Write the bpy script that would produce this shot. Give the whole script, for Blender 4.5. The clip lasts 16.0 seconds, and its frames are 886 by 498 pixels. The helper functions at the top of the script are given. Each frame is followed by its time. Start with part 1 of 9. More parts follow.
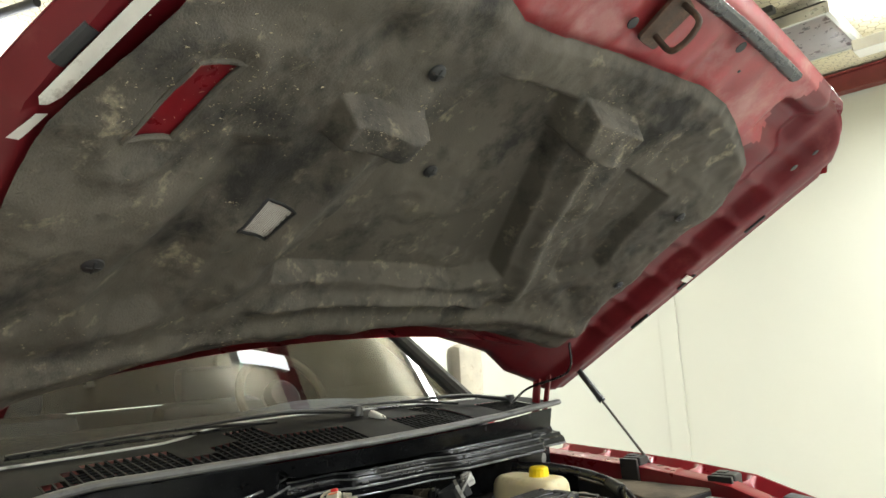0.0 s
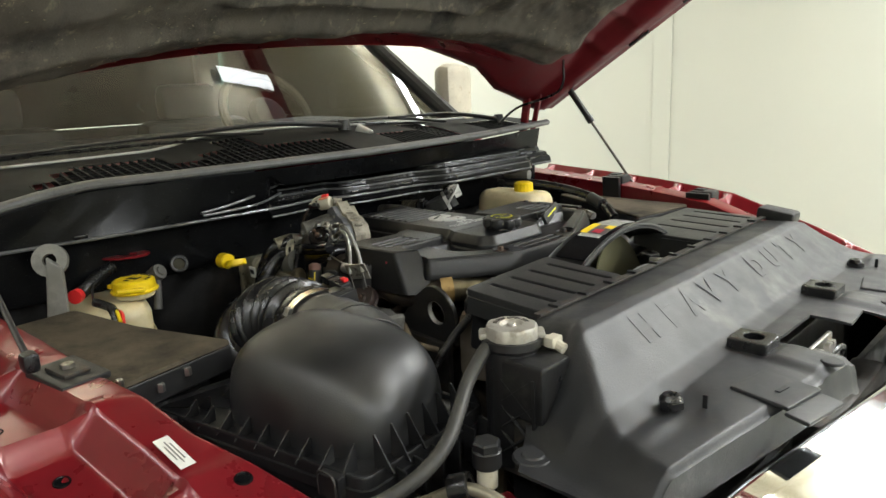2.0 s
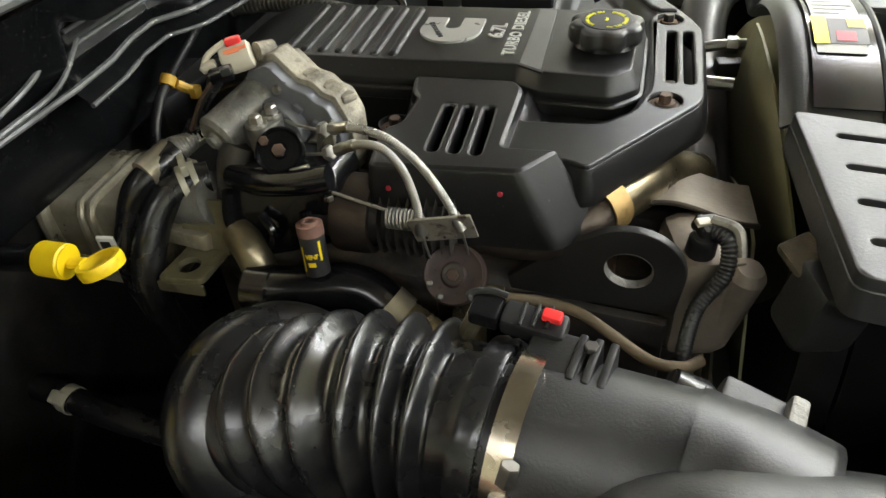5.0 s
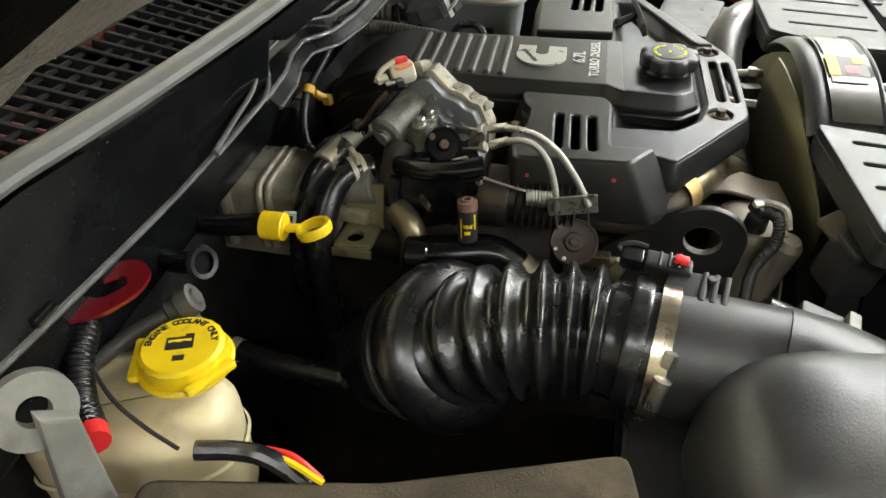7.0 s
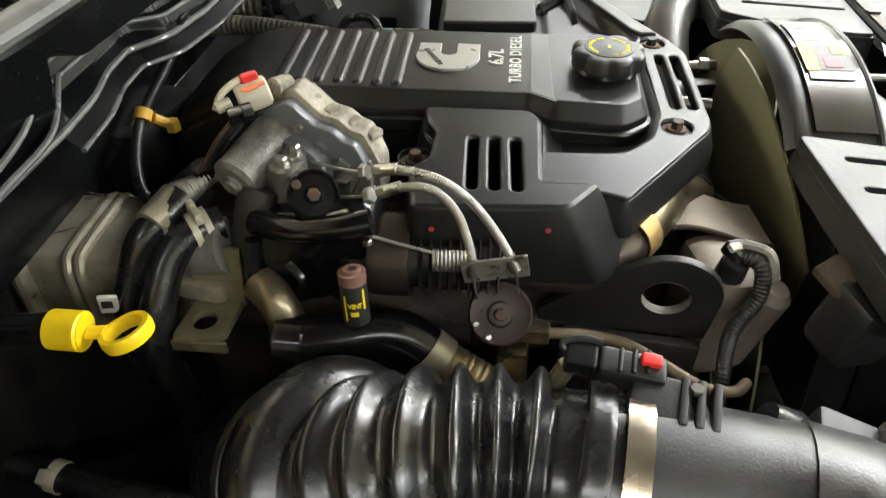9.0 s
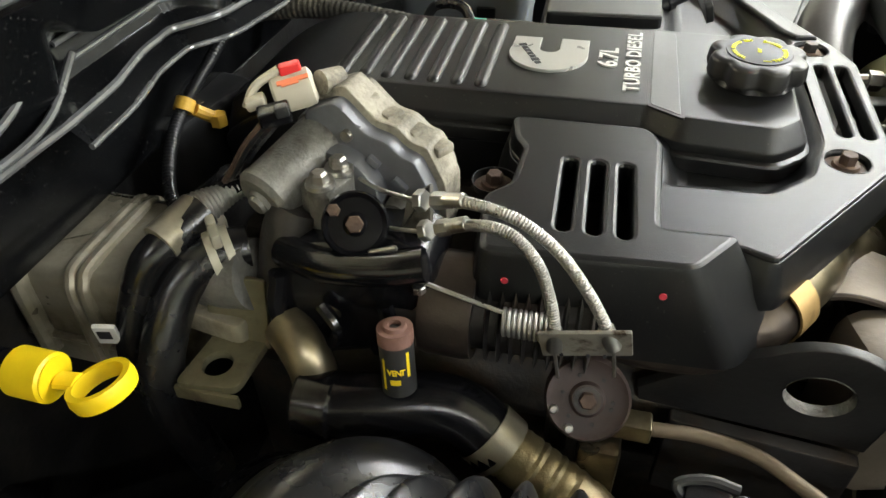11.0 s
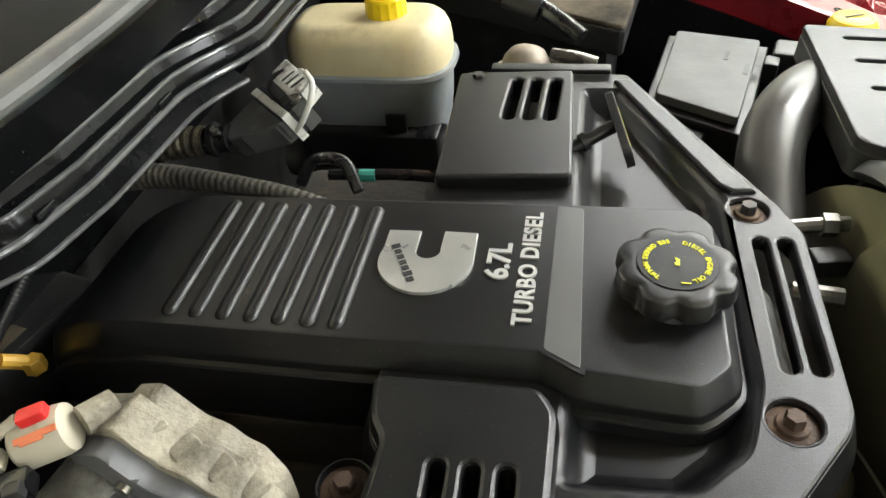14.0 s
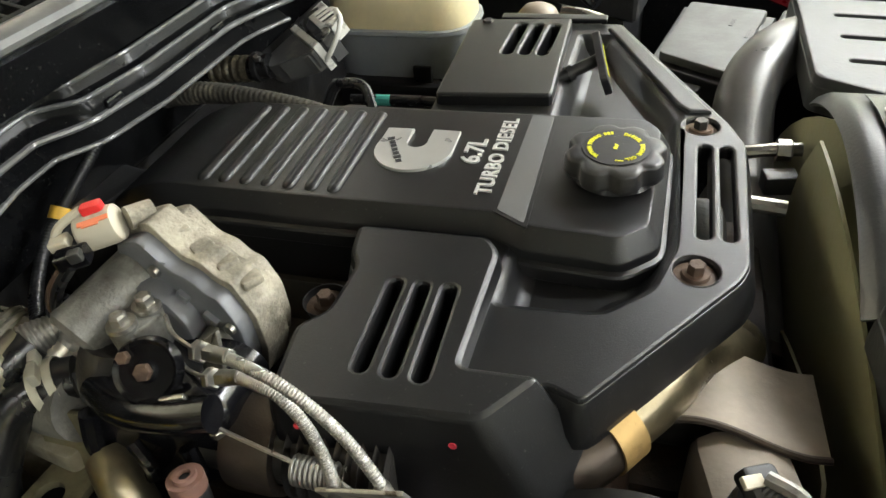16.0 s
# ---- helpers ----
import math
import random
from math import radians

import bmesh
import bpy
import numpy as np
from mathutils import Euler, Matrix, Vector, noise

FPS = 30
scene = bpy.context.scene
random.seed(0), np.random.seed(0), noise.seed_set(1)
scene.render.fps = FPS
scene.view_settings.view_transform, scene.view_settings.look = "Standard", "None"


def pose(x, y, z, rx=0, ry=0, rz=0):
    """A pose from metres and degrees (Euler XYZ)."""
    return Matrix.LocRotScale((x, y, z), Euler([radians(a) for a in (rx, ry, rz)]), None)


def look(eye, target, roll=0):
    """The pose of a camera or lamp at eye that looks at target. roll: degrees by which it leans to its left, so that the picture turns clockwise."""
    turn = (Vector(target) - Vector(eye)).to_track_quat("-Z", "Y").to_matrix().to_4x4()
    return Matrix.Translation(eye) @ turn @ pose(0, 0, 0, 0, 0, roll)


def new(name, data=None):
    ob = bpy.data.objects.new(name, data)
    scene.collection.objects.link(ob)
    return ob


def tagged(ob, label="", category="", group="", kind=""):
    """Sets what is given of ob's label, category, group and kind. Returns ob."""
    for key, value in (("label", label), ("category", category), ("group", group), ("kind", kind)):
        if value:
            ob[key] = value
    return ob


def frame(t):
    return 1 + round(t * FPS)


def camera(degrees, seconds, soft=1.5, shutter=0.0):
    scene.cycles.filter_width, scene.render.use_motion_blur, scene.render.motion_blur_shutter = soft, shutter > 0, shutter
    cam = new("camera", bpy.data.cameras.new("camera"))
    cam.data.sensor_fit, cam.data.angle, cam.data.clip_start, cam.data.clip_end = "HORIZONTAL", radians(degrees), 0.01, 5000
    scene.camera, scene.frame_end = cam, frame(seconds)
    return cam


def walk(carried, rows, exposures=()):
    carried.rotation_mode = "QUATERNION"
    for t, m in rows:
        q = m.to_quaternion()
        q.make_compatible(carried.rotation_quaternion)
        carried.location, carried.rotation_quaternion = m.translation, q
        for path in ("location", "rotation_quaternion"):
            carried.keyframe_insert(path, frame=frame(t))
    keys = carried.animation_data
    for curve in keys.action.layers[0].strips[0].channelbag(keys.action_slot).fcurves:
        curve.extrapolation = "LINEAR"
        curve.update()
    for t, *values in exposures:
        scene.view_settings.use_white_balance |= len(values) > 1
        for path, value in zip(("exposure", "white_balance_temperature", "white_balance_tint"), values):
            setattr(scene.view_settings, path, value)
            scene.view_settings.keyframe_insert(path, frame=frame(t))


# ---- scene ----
cam = camera(65.1, 16.0)
PATH = [
    (0, (0.107, -1.123, 1.549), (-1.275, 0.291, 1.849), -3.5),
    (0.5, (0.105, -1.112, 1.544), (-1.296, 0.298, 1.766), -3.3),
    (1, (0.102, -1.11, 1.529), (-1.314, 0.301, 1.562), -2.8),
    (1.5, (0.092, -1.116, 1.509), (-1.316, 0.289, 1.306), -2.3),
    (2, (0.074, -1.105, 1.497), (-1.287, 0.289, 1.043), -2.5),
    (2.5, (-0.016, -1.081, 1.485), (-1.213, 0.371, 0.808), -3.3),
    (3, (-0.181, -1.079, 1.492), (-1.145, 0.467, 0.667), -4.7),
    (3.5, (-0.315, -1.017, 1.487), (-1.076, 0.559, 0.52), -5.0),
    (4, (-0.459, -0.881, 1.54), (-1.1, 0.673, 0.456), -4.6),
    (4.5, (-0.6, -0.79, 1.551), (-1.178, 0.732, 0.39), -4.4),
    (5, (-0.789, -0.76, 1.532), (-1.241, 0.708, 0.251), -4.4),
    (5.2, (-0.842, -0.797, 1.559), (-1.227, 0.663, 0.247), -4.2),
    (7.3, (-0.94, -0.977, 1.617), (-1.245, 0.573, 0.39), 0.1),
    (7.5, (-0.935, -0.96, 1.607), (-1.212, 0.601, 0.388), -0.1),
    (8, (-0.917, -0.885, 1.584), (-1.096, 0.673, 0.343), -0.3),
    (8.5, (-0.917, -0.82, 1.566), (-1.04, 0.712, 0.286), 0.2),
    (9, (-0.93, -0.747, 1.549), (-1.066, 0.779, 0.264), 0.2),
    (9.5, (-0.937, -0.69, 1.521), (-1.121, 0.827, 0.231), 0.1),
    (9.7, (-0.939, -0.674, 1.513), (-1.14, 0.835, 0.216), 0.3),
    (11.8, (-0.922, -0.586, 1.484), (-1.39, 0.882, 0.209), -2.7),
    (12, (-0.912, -0.578, 1.49), (-1.383, 0.911, 0.241), -2.7),
    (12.5, (-0.884, -0.564, 1.501), (-1.367, 0.964, 0.303), -3.1),
    (13, (-0.849, -0.531, 1.535), (-1.319, 1.043, 0.394), -3.7),
    (13.5, (-0.85, -0.465, 1.556), (-1.273, 1.118, 0.408), -4.4),
    (14, (-0.883, -0.379, 1.554), (-1.253, 1.091, 0.249), -5.8),
    (14.5, (-0.882, -0.334, 1.518), (-1.217, 1.058, 0.121), -6.5),
    (15, (-0.875, -0.338, 1.516), (-1.203, 1.034, 0.098), -6.1),
    (15.5, (-0.854, -0.371, 1.528), (-1.26, 1.014, 0.143), -6.9),
    (16, (-0.79, -0.505, 1.534), (-1.326, 0.944, 0.263), -6.6),
]
walk(cam, [(t, look(eye, target, roll)) for t, eye, target, roll in PATH],
     exposures=[(0, 0.0), (1, -0.10), (2, -0.24), (3.3, -0.25), (4, 0.03), (4.5, 0.20), (5, 0.52), (7.5, 0.64), (9, 0.78), (12, 0.84), (13, 0.80), (14, 0.66), (15.2, 0.62), (16, 0.74)])

# ---- world and lamps ----
world = bpy.data.worlds.new("garage_dim")
scene.world = world
world.use_nodes = True
world.node_tree.nodes["Background"].inputs[0].default_value = (0.8, 0.85, 1.0, 1)
world.node_tree.nodes["Background"].inputs[1].default_value = 0.06

# Strip lights, with extra unseen rows added round the truck as fill.
LAMPS = [  # x, y, length along x, length along y, watts down, watts up
    (0.90, 1.30, 2.4, 0.16, 100, 40),
    (0.45, 3.15, 2.4, 0.16, 110, 50),
    (3.30, 3.15, 2.4, 0.16, 125, 50),
    (-3.4, 3.15, 2.4, 0.16, 25, 22),
    # short added lamp in place of the pale bar a beam mirrors in the glass
    (-2.45, 1.02, 0.10, 0.40, 1.0, 3),
    # two unseen rows added behind the truck, clear of the glass reflection
    (-5.6, 0.6, 0.16, 2.4, 130, 40),
    (-6.1, 2.9, 2.4, 0.16, 130, 20),
    # added low lamp that brightens the ceiling mirrored in the windshield
    (-4.7, -0.6, 0.16, 2.4, 20, 160),
    (1.80, -2.6, 2.4, 0.16, 40, 15),
    (-0.9, -2.5, 2.4, 0.16, 25, 12),
    (4.80, -2.3, 2.4, 0.16, 160, 30),
    (4.80, 0.6, 2.4, 0.16, 200, 60),
]
CEIL = 3.35
DROP = 0.30
LOW = 0.85
for lx, ly, sx, sy, down, up in LAMPS:
    # the upward lamp is added to brighten the ceiling
    for watts, dz, turn in ((down, -0.02, 0), (up, 0.09, 180)):
        ld = bpy.data.lights.new("strip_fill_light", "AREA")
        ld.shape, ld.size, ld.size_y, ld.energy, ld.color = "RECTANGLE", sx, sy, watts, (0.95, 0.99, 1.02)
        lo = new("strip_fill_light", ld)
        lo.matrix_basis = pose(lx, ly, CEIL - (LOW if lx == -4.7 else DROP) + dz, turn, 0, 0)
from mathutils.geometry import delaunay_2d_cdt


# ---- materials ----
def mat(name, color, rough=0.5, metal=0.0, vary=0.25, scale=18.0, fine=140.0, bump=0.15, dirt=None, dirt_amt=0.0,
        dirt_scale=6.0, coat=0.0, rvary=0.15, spec=0.5, trans=0.0, aniso=None, speck=0.0, stain=None, stain_scale=3.0, stain_at=0.5):
    m = bpy.data.materials.new(name)
    m.use_nodes = True
    nt = m.node_tree
    n, l = nt.nodes, nt.links
    b = n["Principled BSDF"]
    tc = n.new("ShaderNodeTexCoord")
    src = tc.outputs["Object"]
    if aniso:
        mp = n.new("ShaderNodeMapping")
        mp.inputs["Scale"].default_value = aniso
        l.new(src, mp.inputs["Vector"])
        src = mp.outputs["Vector"]

    def nz(s, detail=4.0, rgh=0.6):
        t = n.new("ShaderNodeTexNoise")
        t.inputs["Scale"].default_value, t.inputs["Detail"].default_value, t.inputs["Roughness"].default_value = s, detail, rgh
        l.new(src, t.inputs["Vector"])
        return t.outputs["Fac"]

    def ramp(fac, a, c, lo, hi):
        r = n.new("ShaderNodeMapRange")
        r.inputs["From Min"].default_value, r.inputs["From Max"].default_value = lo, hi
        r.inputs["To Min"].default_value, r.inputs["To Max"].default_value = a, c
        l.new(fac, r.inputs["Value"])
        return r.outputs["Result"]

    def mixc(fac, a, c, mode="MIX"):
        x = n.new("ShaderNodeMix")
        x.data_type, x.blend_type = "RGBA", mode
        for sock, v in ((x.inputs["Factor"], fac), (x.inputs["A"], a), (x.inputs["B"], c)):
            if hasattr(v, "links"):
                l.new(v, sock)
            else:
                sock.default_value = v
        return x.outputs["Result"]

    big, small = nz(scale), nz(fine, 3.0)
    dark = tuple(c * (1 - vary) for c in color) + (1,)
    lite = tuple(min(1, c * (1 + vary)) for c in color) + (1,)
    col = mixc(ramp(big, 0, 1, 0.3, 0.7), dark, lite)
    col = mixc(ramp(small, 0, 0.35, 0.35, 0.7), col, dark)
    if dirt:
        fac = ramp(nz(dirt_scale, 7.0, 0.68), 0, 1, 0.62 - 0.25 * dirt_amt, 0.72 - 0.1 * dirt_amt)
        col = mixc(fac, col, dirt + (1,))
    if stain:
        col = mixc(ramp(nz(stain_scale, 8.0, 0.72), 0, 1, stain_at, stain_at + 0.13), col, stain + (1,))
    if speck:
        fac = ramp(nz(420.0, 2.0, 0.5), 0, speck, 0.68, 0.74)
        col = mixc(fac, col, (0.45, 0.43, 0.38, 1))
    l.new(col, b.inputs["Base Color"])
    b.inputs["Metallic"].default_value = metal
    l.new(ramp(big, max(0.02, rough - rvary), min(1, rough + rvary), 0.25, 0.75), b.inputs["Roughness"])
    b.inputs["Coat Weight"].default_value = coat
    b.inputs["Coat Roughness"].default_value = 0.08
    b.inputs["Specular IOR Level"].default_value = spec
    if trans:
        b.inputs["Subsurface Weight"].default_value = trans
        b.inputs["Subsurface Radius"].default_value = (0.02, 0.015, 0.008)
        b.inputs["Subsurface Scale"].default_value = 0.4
    if bump:
        bp = n.new("ShaderNodeBump")
        bp.inputs["Strength"].default_value, bp.inputs["Distance"].default_value = bump, 0.002
        l.new(small, bp.inputs["Height"])
        l.new(bp.outputs["Normal"], b.inputs["Normal"])
    return m


def plain(name, color, rough=0.5, metal=0.0, emit=0.0):
    m = bpy.data.materials.new(name)
    m.use_nodes = True
    b = m.node_tree.nodes["Principled BSDF"]
    b.inputs["Base Color"].default_value = (*color, 1)
    b.inputs["Roughness"].default_value, b.inputs["Metallic"].default_value = rough, metal
    if emit:
        b.inputs["Emission Color"].default_value = (*color, 1)
        b.inputs["Emission Strength"].default_value = emit
    return m


def glass_mat(name, tint=(0.9, 0.95, 0.92)):
    m = bpy.data.materials.new(name)
    m.use_nodes = True
    nt = m.node_tree
    n, l = nt.nodes, nt.links
    n.remove(n["Principled BSDF"])
    tr, gl, mx, fr = n.new("ShaderNodeBsdfTransparent"), n.new("ShaderNodeBsdfGlossy"), n.new("ShaderNodeMixShader"), n.new("ShaderNodeFresnel")
    tr.inputs["Color"].default_value = (*tint, 1)
    gl.inputs["Roughness"].default_value = 0.02
    fr.inputs["IOR"].default_value = 2.0
    l.new(fr.outputs[0], mx.inputs[0])
    l.new(tr.outputs[0], mx.inputs[1])
    l.new(gl.outputs[0], mx.inputs[2])
    l.new(mx.outputs[0], n["Material Output"].inputs["Surface"])
    return m


COVER = mat("cover_plastic", (0.0065, 0.0066, 0.0069), 0.34, vary=0.2, fine=1000, bump=0.14, rvary=0.02, dirt=(0.009, 0.009, 0.0088), dirt_amt=0.1, speck=0.08, spec=0.54)
PLASTIC = mat("black_plastic", (0.013, 0.013, 0.0135), 0.38, vary=0.3, bump=0.1, dirt=(0.045, 0.042, 0.036), dirt_amt=0.15)
GLOSSBLK = mat("gloss_black_plastic", (0.006, 0.006, 0.007), 0.18, vary=0.3, bump=0.05, dirt=(0.03, 0.028, 0.024), dirt_amt=0.1, rvary=0.08)
COWLBLK = mat("cowl_black_paint", (0.005, 0.0052, 0.0056), 0.22, vary=0.3, bump=0.05, rvary=0.08, spec=0.14, speck=0.1)
# Folded edges of the black cowl, their shine put into a paler colour.
COWLEDGE = mat("cowl_edge_shine", (0.10, 0.10, 0.102), 0.20, vary=0.4, bump=0.05, spec=0.55)
MATTE = mat("matte_black_plastic", (0.016, 0.016, 0.0162), 0.44, vary=0.25, fine=500, bump=0.2, dirt=(0.05, 0.047, 0.04), dirt_amt=0.12)
RUBBER = mat("rubber", (0.010, 0.010, 0.0105), 0.27, vary=0.4, bump=0.1, dirt=(0.045, 0.042, 0.036), dirt_amt=0.2, rvary=0.05, spec=0.7)
GREYPL = mat("grey_shroud_plastic", (0.029, 0.0294, 0.029), 0.36, vary=0.12, fine=350, bump=0.12, rvary=0.06, spec=0.42)
RADPL = mat("dusty_grey_plastic", (0.024, 0.0248, 0.026), 0.44, vary=0.15, fine=420, bump=0.2, dirt=(0.085, 0.082, 0.075), dirt_amt=0.25)
LINER = mat("hood_liner_felt", (0.100, 0.089, 0.071), 0.8, vary=0.26, scale=3.5, fine=300, bump=0.9, dirt=(0.25, 0.215, 0.15), dirt_amt=0.16, dirt_scale=19, spec=0.3, stain=(0.030, 0.0275, 0.024), stain_scale=4.2, stain_at=0.51)
RED = mat("maroon_paint", (0.175, 0.007, 0.012), 0.3, metal=0.15, vary=0.15, fine=900, bump=0.03, coat=0.5, rvary=0.06, dirt=(0.16, 0.03, 0.03), dirt_amt=0.1)
REDIN = mat("inner_maroon_paint", (0.120, 0.006, 0.010), 0.42, metal=0.1, vary=0.15, fine=900, bump=0.03, coat=0.12, rvary=0.08, dirt=(0.17, 0.03, 0.03), dirt_amt=0.15, spec=0.35)
# Dusty inner paint, paler because the lamp light on it is in the colour.
REDLIT = mat("dusty_lit_maroon_paint", (0.30, 0.035, 0.04), 0.42, vary=0.2, bump=0.05, dirt=(0.36, 0.14, 0.13), dirt_amt=0.45, coat=0.15)
CHROME = mat("chrome", (0.85, 0.85, 0.86), 0.07, 1.0, vary=0.03, bump=0.0, rvary=0.03)
CAST = mat("cast_aluminium", (0.20, 0.195, 0.175), 0.48, 0.35, vary=0.35, scale=30, fine=260, bump=0.5, dirt=(0.07, 0.063, 0.05), dirt_amt=0.45, dirt_scale=18)
CASTLT = mat("bright_cast_aluminium", (0.34, 0.31, 0.245), 0.62, 0.08, vary=0.35, scale=26, fine=300, bump=0.5, dirt=(0.10, 0.088, 0.066), dirt_amt=0.6, dirt_scale=30)
CASTFACE = mat("machined_grey_face", (0.17, 0.175, 0.19), 0.38, 0.25, vary=0.2, bump=0.12, dirt=(0.07, 0.066, 0.055), dirt_amt=0.4)
LIDPL = mat("satin_lid_plastic", (0.021, 0.021, 0.0212), 0.41, vary=0.2, fine=500, bump=0.15, dirt=(0.04, 0.038, 0.034), dirt_amt=0.1, spec=0.75)
EGRMET = mat("stained_steel", (0.33, 0.30, 0.225), 0.38, 0.45, vary=0.3, scale=14, bump=0.15, dirt=(0.12, 0.10, 0.06), dirt_amt=0.45, dirt_scale=12)
STEEL = mat("dirty_steel", (0.38, 0.37, 0.34), 0.33, 0.95, vary=0.25, bump=0.1, dirt=(0.16, 0.13, 0.10), dirt_amt=0.3, dirt_scale=30)
DKSTEEL = mat("dark_steel", (0.07, 0.065, 0.06), 0.5, 0.6, vary=0.4, bump=0.3, dirt=(0.08, 0.055, 0.035), dirt_amt=0.4, dirt_scale=20)
RUST = mat("rusty_iron", (0.085, 0.052, 0.036), 0.7, 0.25, vary=0.4, scale=40, bump=0.6, dirt=(0.14, 0.092, 0.06), dirt_amt=0.4, dirt_scale=40)
BLOCK = mat("greasy_block", (0.040, 0.036, 0.030), 0.55, 0.1, vary=0.5, bump=0.5, dirt=(0.100, 0.072, 0.045), dirt_amt=0.5, dirt_scale=10)
GOLD = mat("zinc_gold", (0.42, 0.28, 0.11), 0.5, 0.6, vary=0.25, bump=0.1, dirt=(0.22, 0.14, 0.06), dirt_amt=0.25, dirt_scale=40)
PIPE = mat("olive_steel_pipe", (0.25, 0.215, 0.14), 0.35, 0.85, vary=0.3, bump=0.1, dirt=(0.10, 0.08, 0.05), dirt_amt=0.35)
HEATPIPE = mat("brown_steel_pipe", (0.075, 0.060, 0.048), 0.42, 0.7, vary=0.3, bump=0.2, dirt=(0.12, 0.095, 0.07), dirt_amt=0.3)
YELLOW = mat("yellow_plastic", (0.85, 0.60, 0.01), 0.38, vary=0.1, bump=0.05, dirt=(0.5, 0.36, 0.04), dirt_amt=0.15, dirt_scale=30)
CREAM = mat("cream_nylon", (0.66, 0.57, 0.35), 0.42, vary=0.1, bump=0.05, trans=0.35, dirt=(0.45, 0.38, 0.22), dirt_amt=0.3, dirt_scale=9)
PALEBLUE = mat("pale_nylon", (0.28, 0.30, 0.305), 0.42, vary=0.1, bump=0.05, trans=0.2)
WHITEPL = mat("aged_white_plastic", (0.54, 0.50, 0.40), 0.45, vary=0.1, bump=0.1, dirt=(0.4, 0.34, 0.24), dirt_amt=0.25, dirt_scale=40)
FELT = mat("oily_felt", (0.105, 0.086, 0.060), 0.85, vary=0.35, scale=7, fine=500, bump=0.6, dirt=(0.030, 0.026, 0.020), dirt_amt=0.7, dirt_scale=6, spec=0.12)
OLIVE = mat("dusty_olive_plastic", (0.19, 0.18, 0.105), 0.5, vary=0.15, bump=0.1)
TAN = mat("tan_heat_shield", (0.26, 0.22, 0.175), 0.5, 0.3, vary=0.2, bump=0.2, dirt=(0.2, 0.165, 0.12), dirt_amt=0.3)
BRAID = mat("braided_steel", (0.42, 0.41, 0.38), 0.36, 0.9, vary=0.15, fine=700, bump=0.4)
SILVER = mat("silver_paint", (0.55, 0.55, 0.53), 0.34, 0.7, vary=0.08, fine=600, bump=0.08)
EMBLEM = mat("brushed_emblem", (0.48, 0.48, 0.46), 0.35, 0.55, vary=0.08, fine=700, bump=0.1)
LETTER = mat("letter_silver", (0.55, 0.55, 0.53), 0.4, 0.4, vary=0.06, bump=0.0)
SIGNRED = plain("red_plastic", (0.75, 0.03, 0.03), 0.4)
LABELW = mat("white_label", (0.72, 0.71, 0.66), 0.5, vary=0.05, bump=0.0)
INK = plain("black_ink", (0.02, 0.02, 0.02), 0.6)
INKY = plain("yellow_ink", (0.75, 0.72, 0.02), 0.5)
LABELY = plain("label_yellow", (0.85, 0.62, 0.02), 0.45)
LABELR = plain("label_red", (0.45, 0.03, 0.05), 0.45)
GLASS = glass_mat("windshield_glass")
WALLM = mat("white_garage_wall", (0.47, 0.475, 0.405), 0.7, vary=0.03, scale=0.8, fine=30, bump=0.05)
CONCRETE = mat("concrete_floor", (0.50, 0.50, 0.47), 0.6, vary=0.2, scale=1.5, fine=40, bump=0.2, dirt=(0.22, 0.22, 0.20), dirt_amt=0.4, dirt_scale=2)


# ---- mesh helpers ----
IDENT = Matrix.Identity(4)
WORLDS = {}


def finish(bm, name, material, auto=32.0):
    bmesh.ops.recalc_face_normals(bm, faces=bm.faces[:])
    me = bpy.data.meshes.new(name)
    bm.to_mesh(me)
    bm.free()
    if material is not None:
        me.materials.append(material)
    me.polygons.foreach_set("use_smooth", [True] * len(me.polygons))
    if auto < 179:
        me.set_sharp_from_angle(angle=radians(auto))
    return me


def soften(ob):
    """Flat faces stay flat, only their bevels turn."""
    wn = ob.modifiers.new("weighted_normal", "WEIGHTED_NORMAL")
    wn.keep_sharp, wn.weight = True, 90
    return ob


def thing(name, label, category, at=(0, 0, 0), group="", kind=""):
    ob = new(name)
    ob.empty_display_size = 0.02
    ob.matrix_basis = pose(*at)
    WORLDS[ob.name] = pose(*at)
    return tagged(ob, label, category, group, kind)


def part(name, bm, material, parent, label="", auto=32.0):
    """One mesh, in world coordinates, under a thing or a part."""
    ob = new(name, finish(bm, name, material, auto))
    ob.parent = parent
    ob.matrix_parent_inverse = WORLDS.get(parent.name, IDENT).inverted()
    if label:
        ob["label"] = label
    return soften(ob)


def solo(name, bm, material, label, category, group="", kind="", auto=32.0):
    return tagged(soften(new(name, finish(bm, name, material, auto))), label, category, group, kind)


def box(cx, cy, cz, sx, sy, sz, bevel=0.003, rot=(0, 0, 0), seg=2):
    bm = bmesh.new()
    bmesh.ops.create_cube(bm, size=1.0)
    bm.transform(Matrix.Diagonal((sx, sy, sz, 1)))
    if bevel:
        bmesh.ops.bevel(bm, geom=bm.edges[:], offset=min(bevel, 0.45 * min(sx, sy, sz)), segments=seg, profile=0.5, affect="EDGES")
    bm.transform(pose(cx, cy, cz, *rot))
    return bm


def join(*bms):
    out = bms[0]
    for b in bms[1:]:
        tmp = bpy.data.meshes.new("tmp")
        b.to_mesh(tmp)
        b.free()
        out.from_mesh(tmp)
        bpy.data.meshes.remove(tmp)
    return out


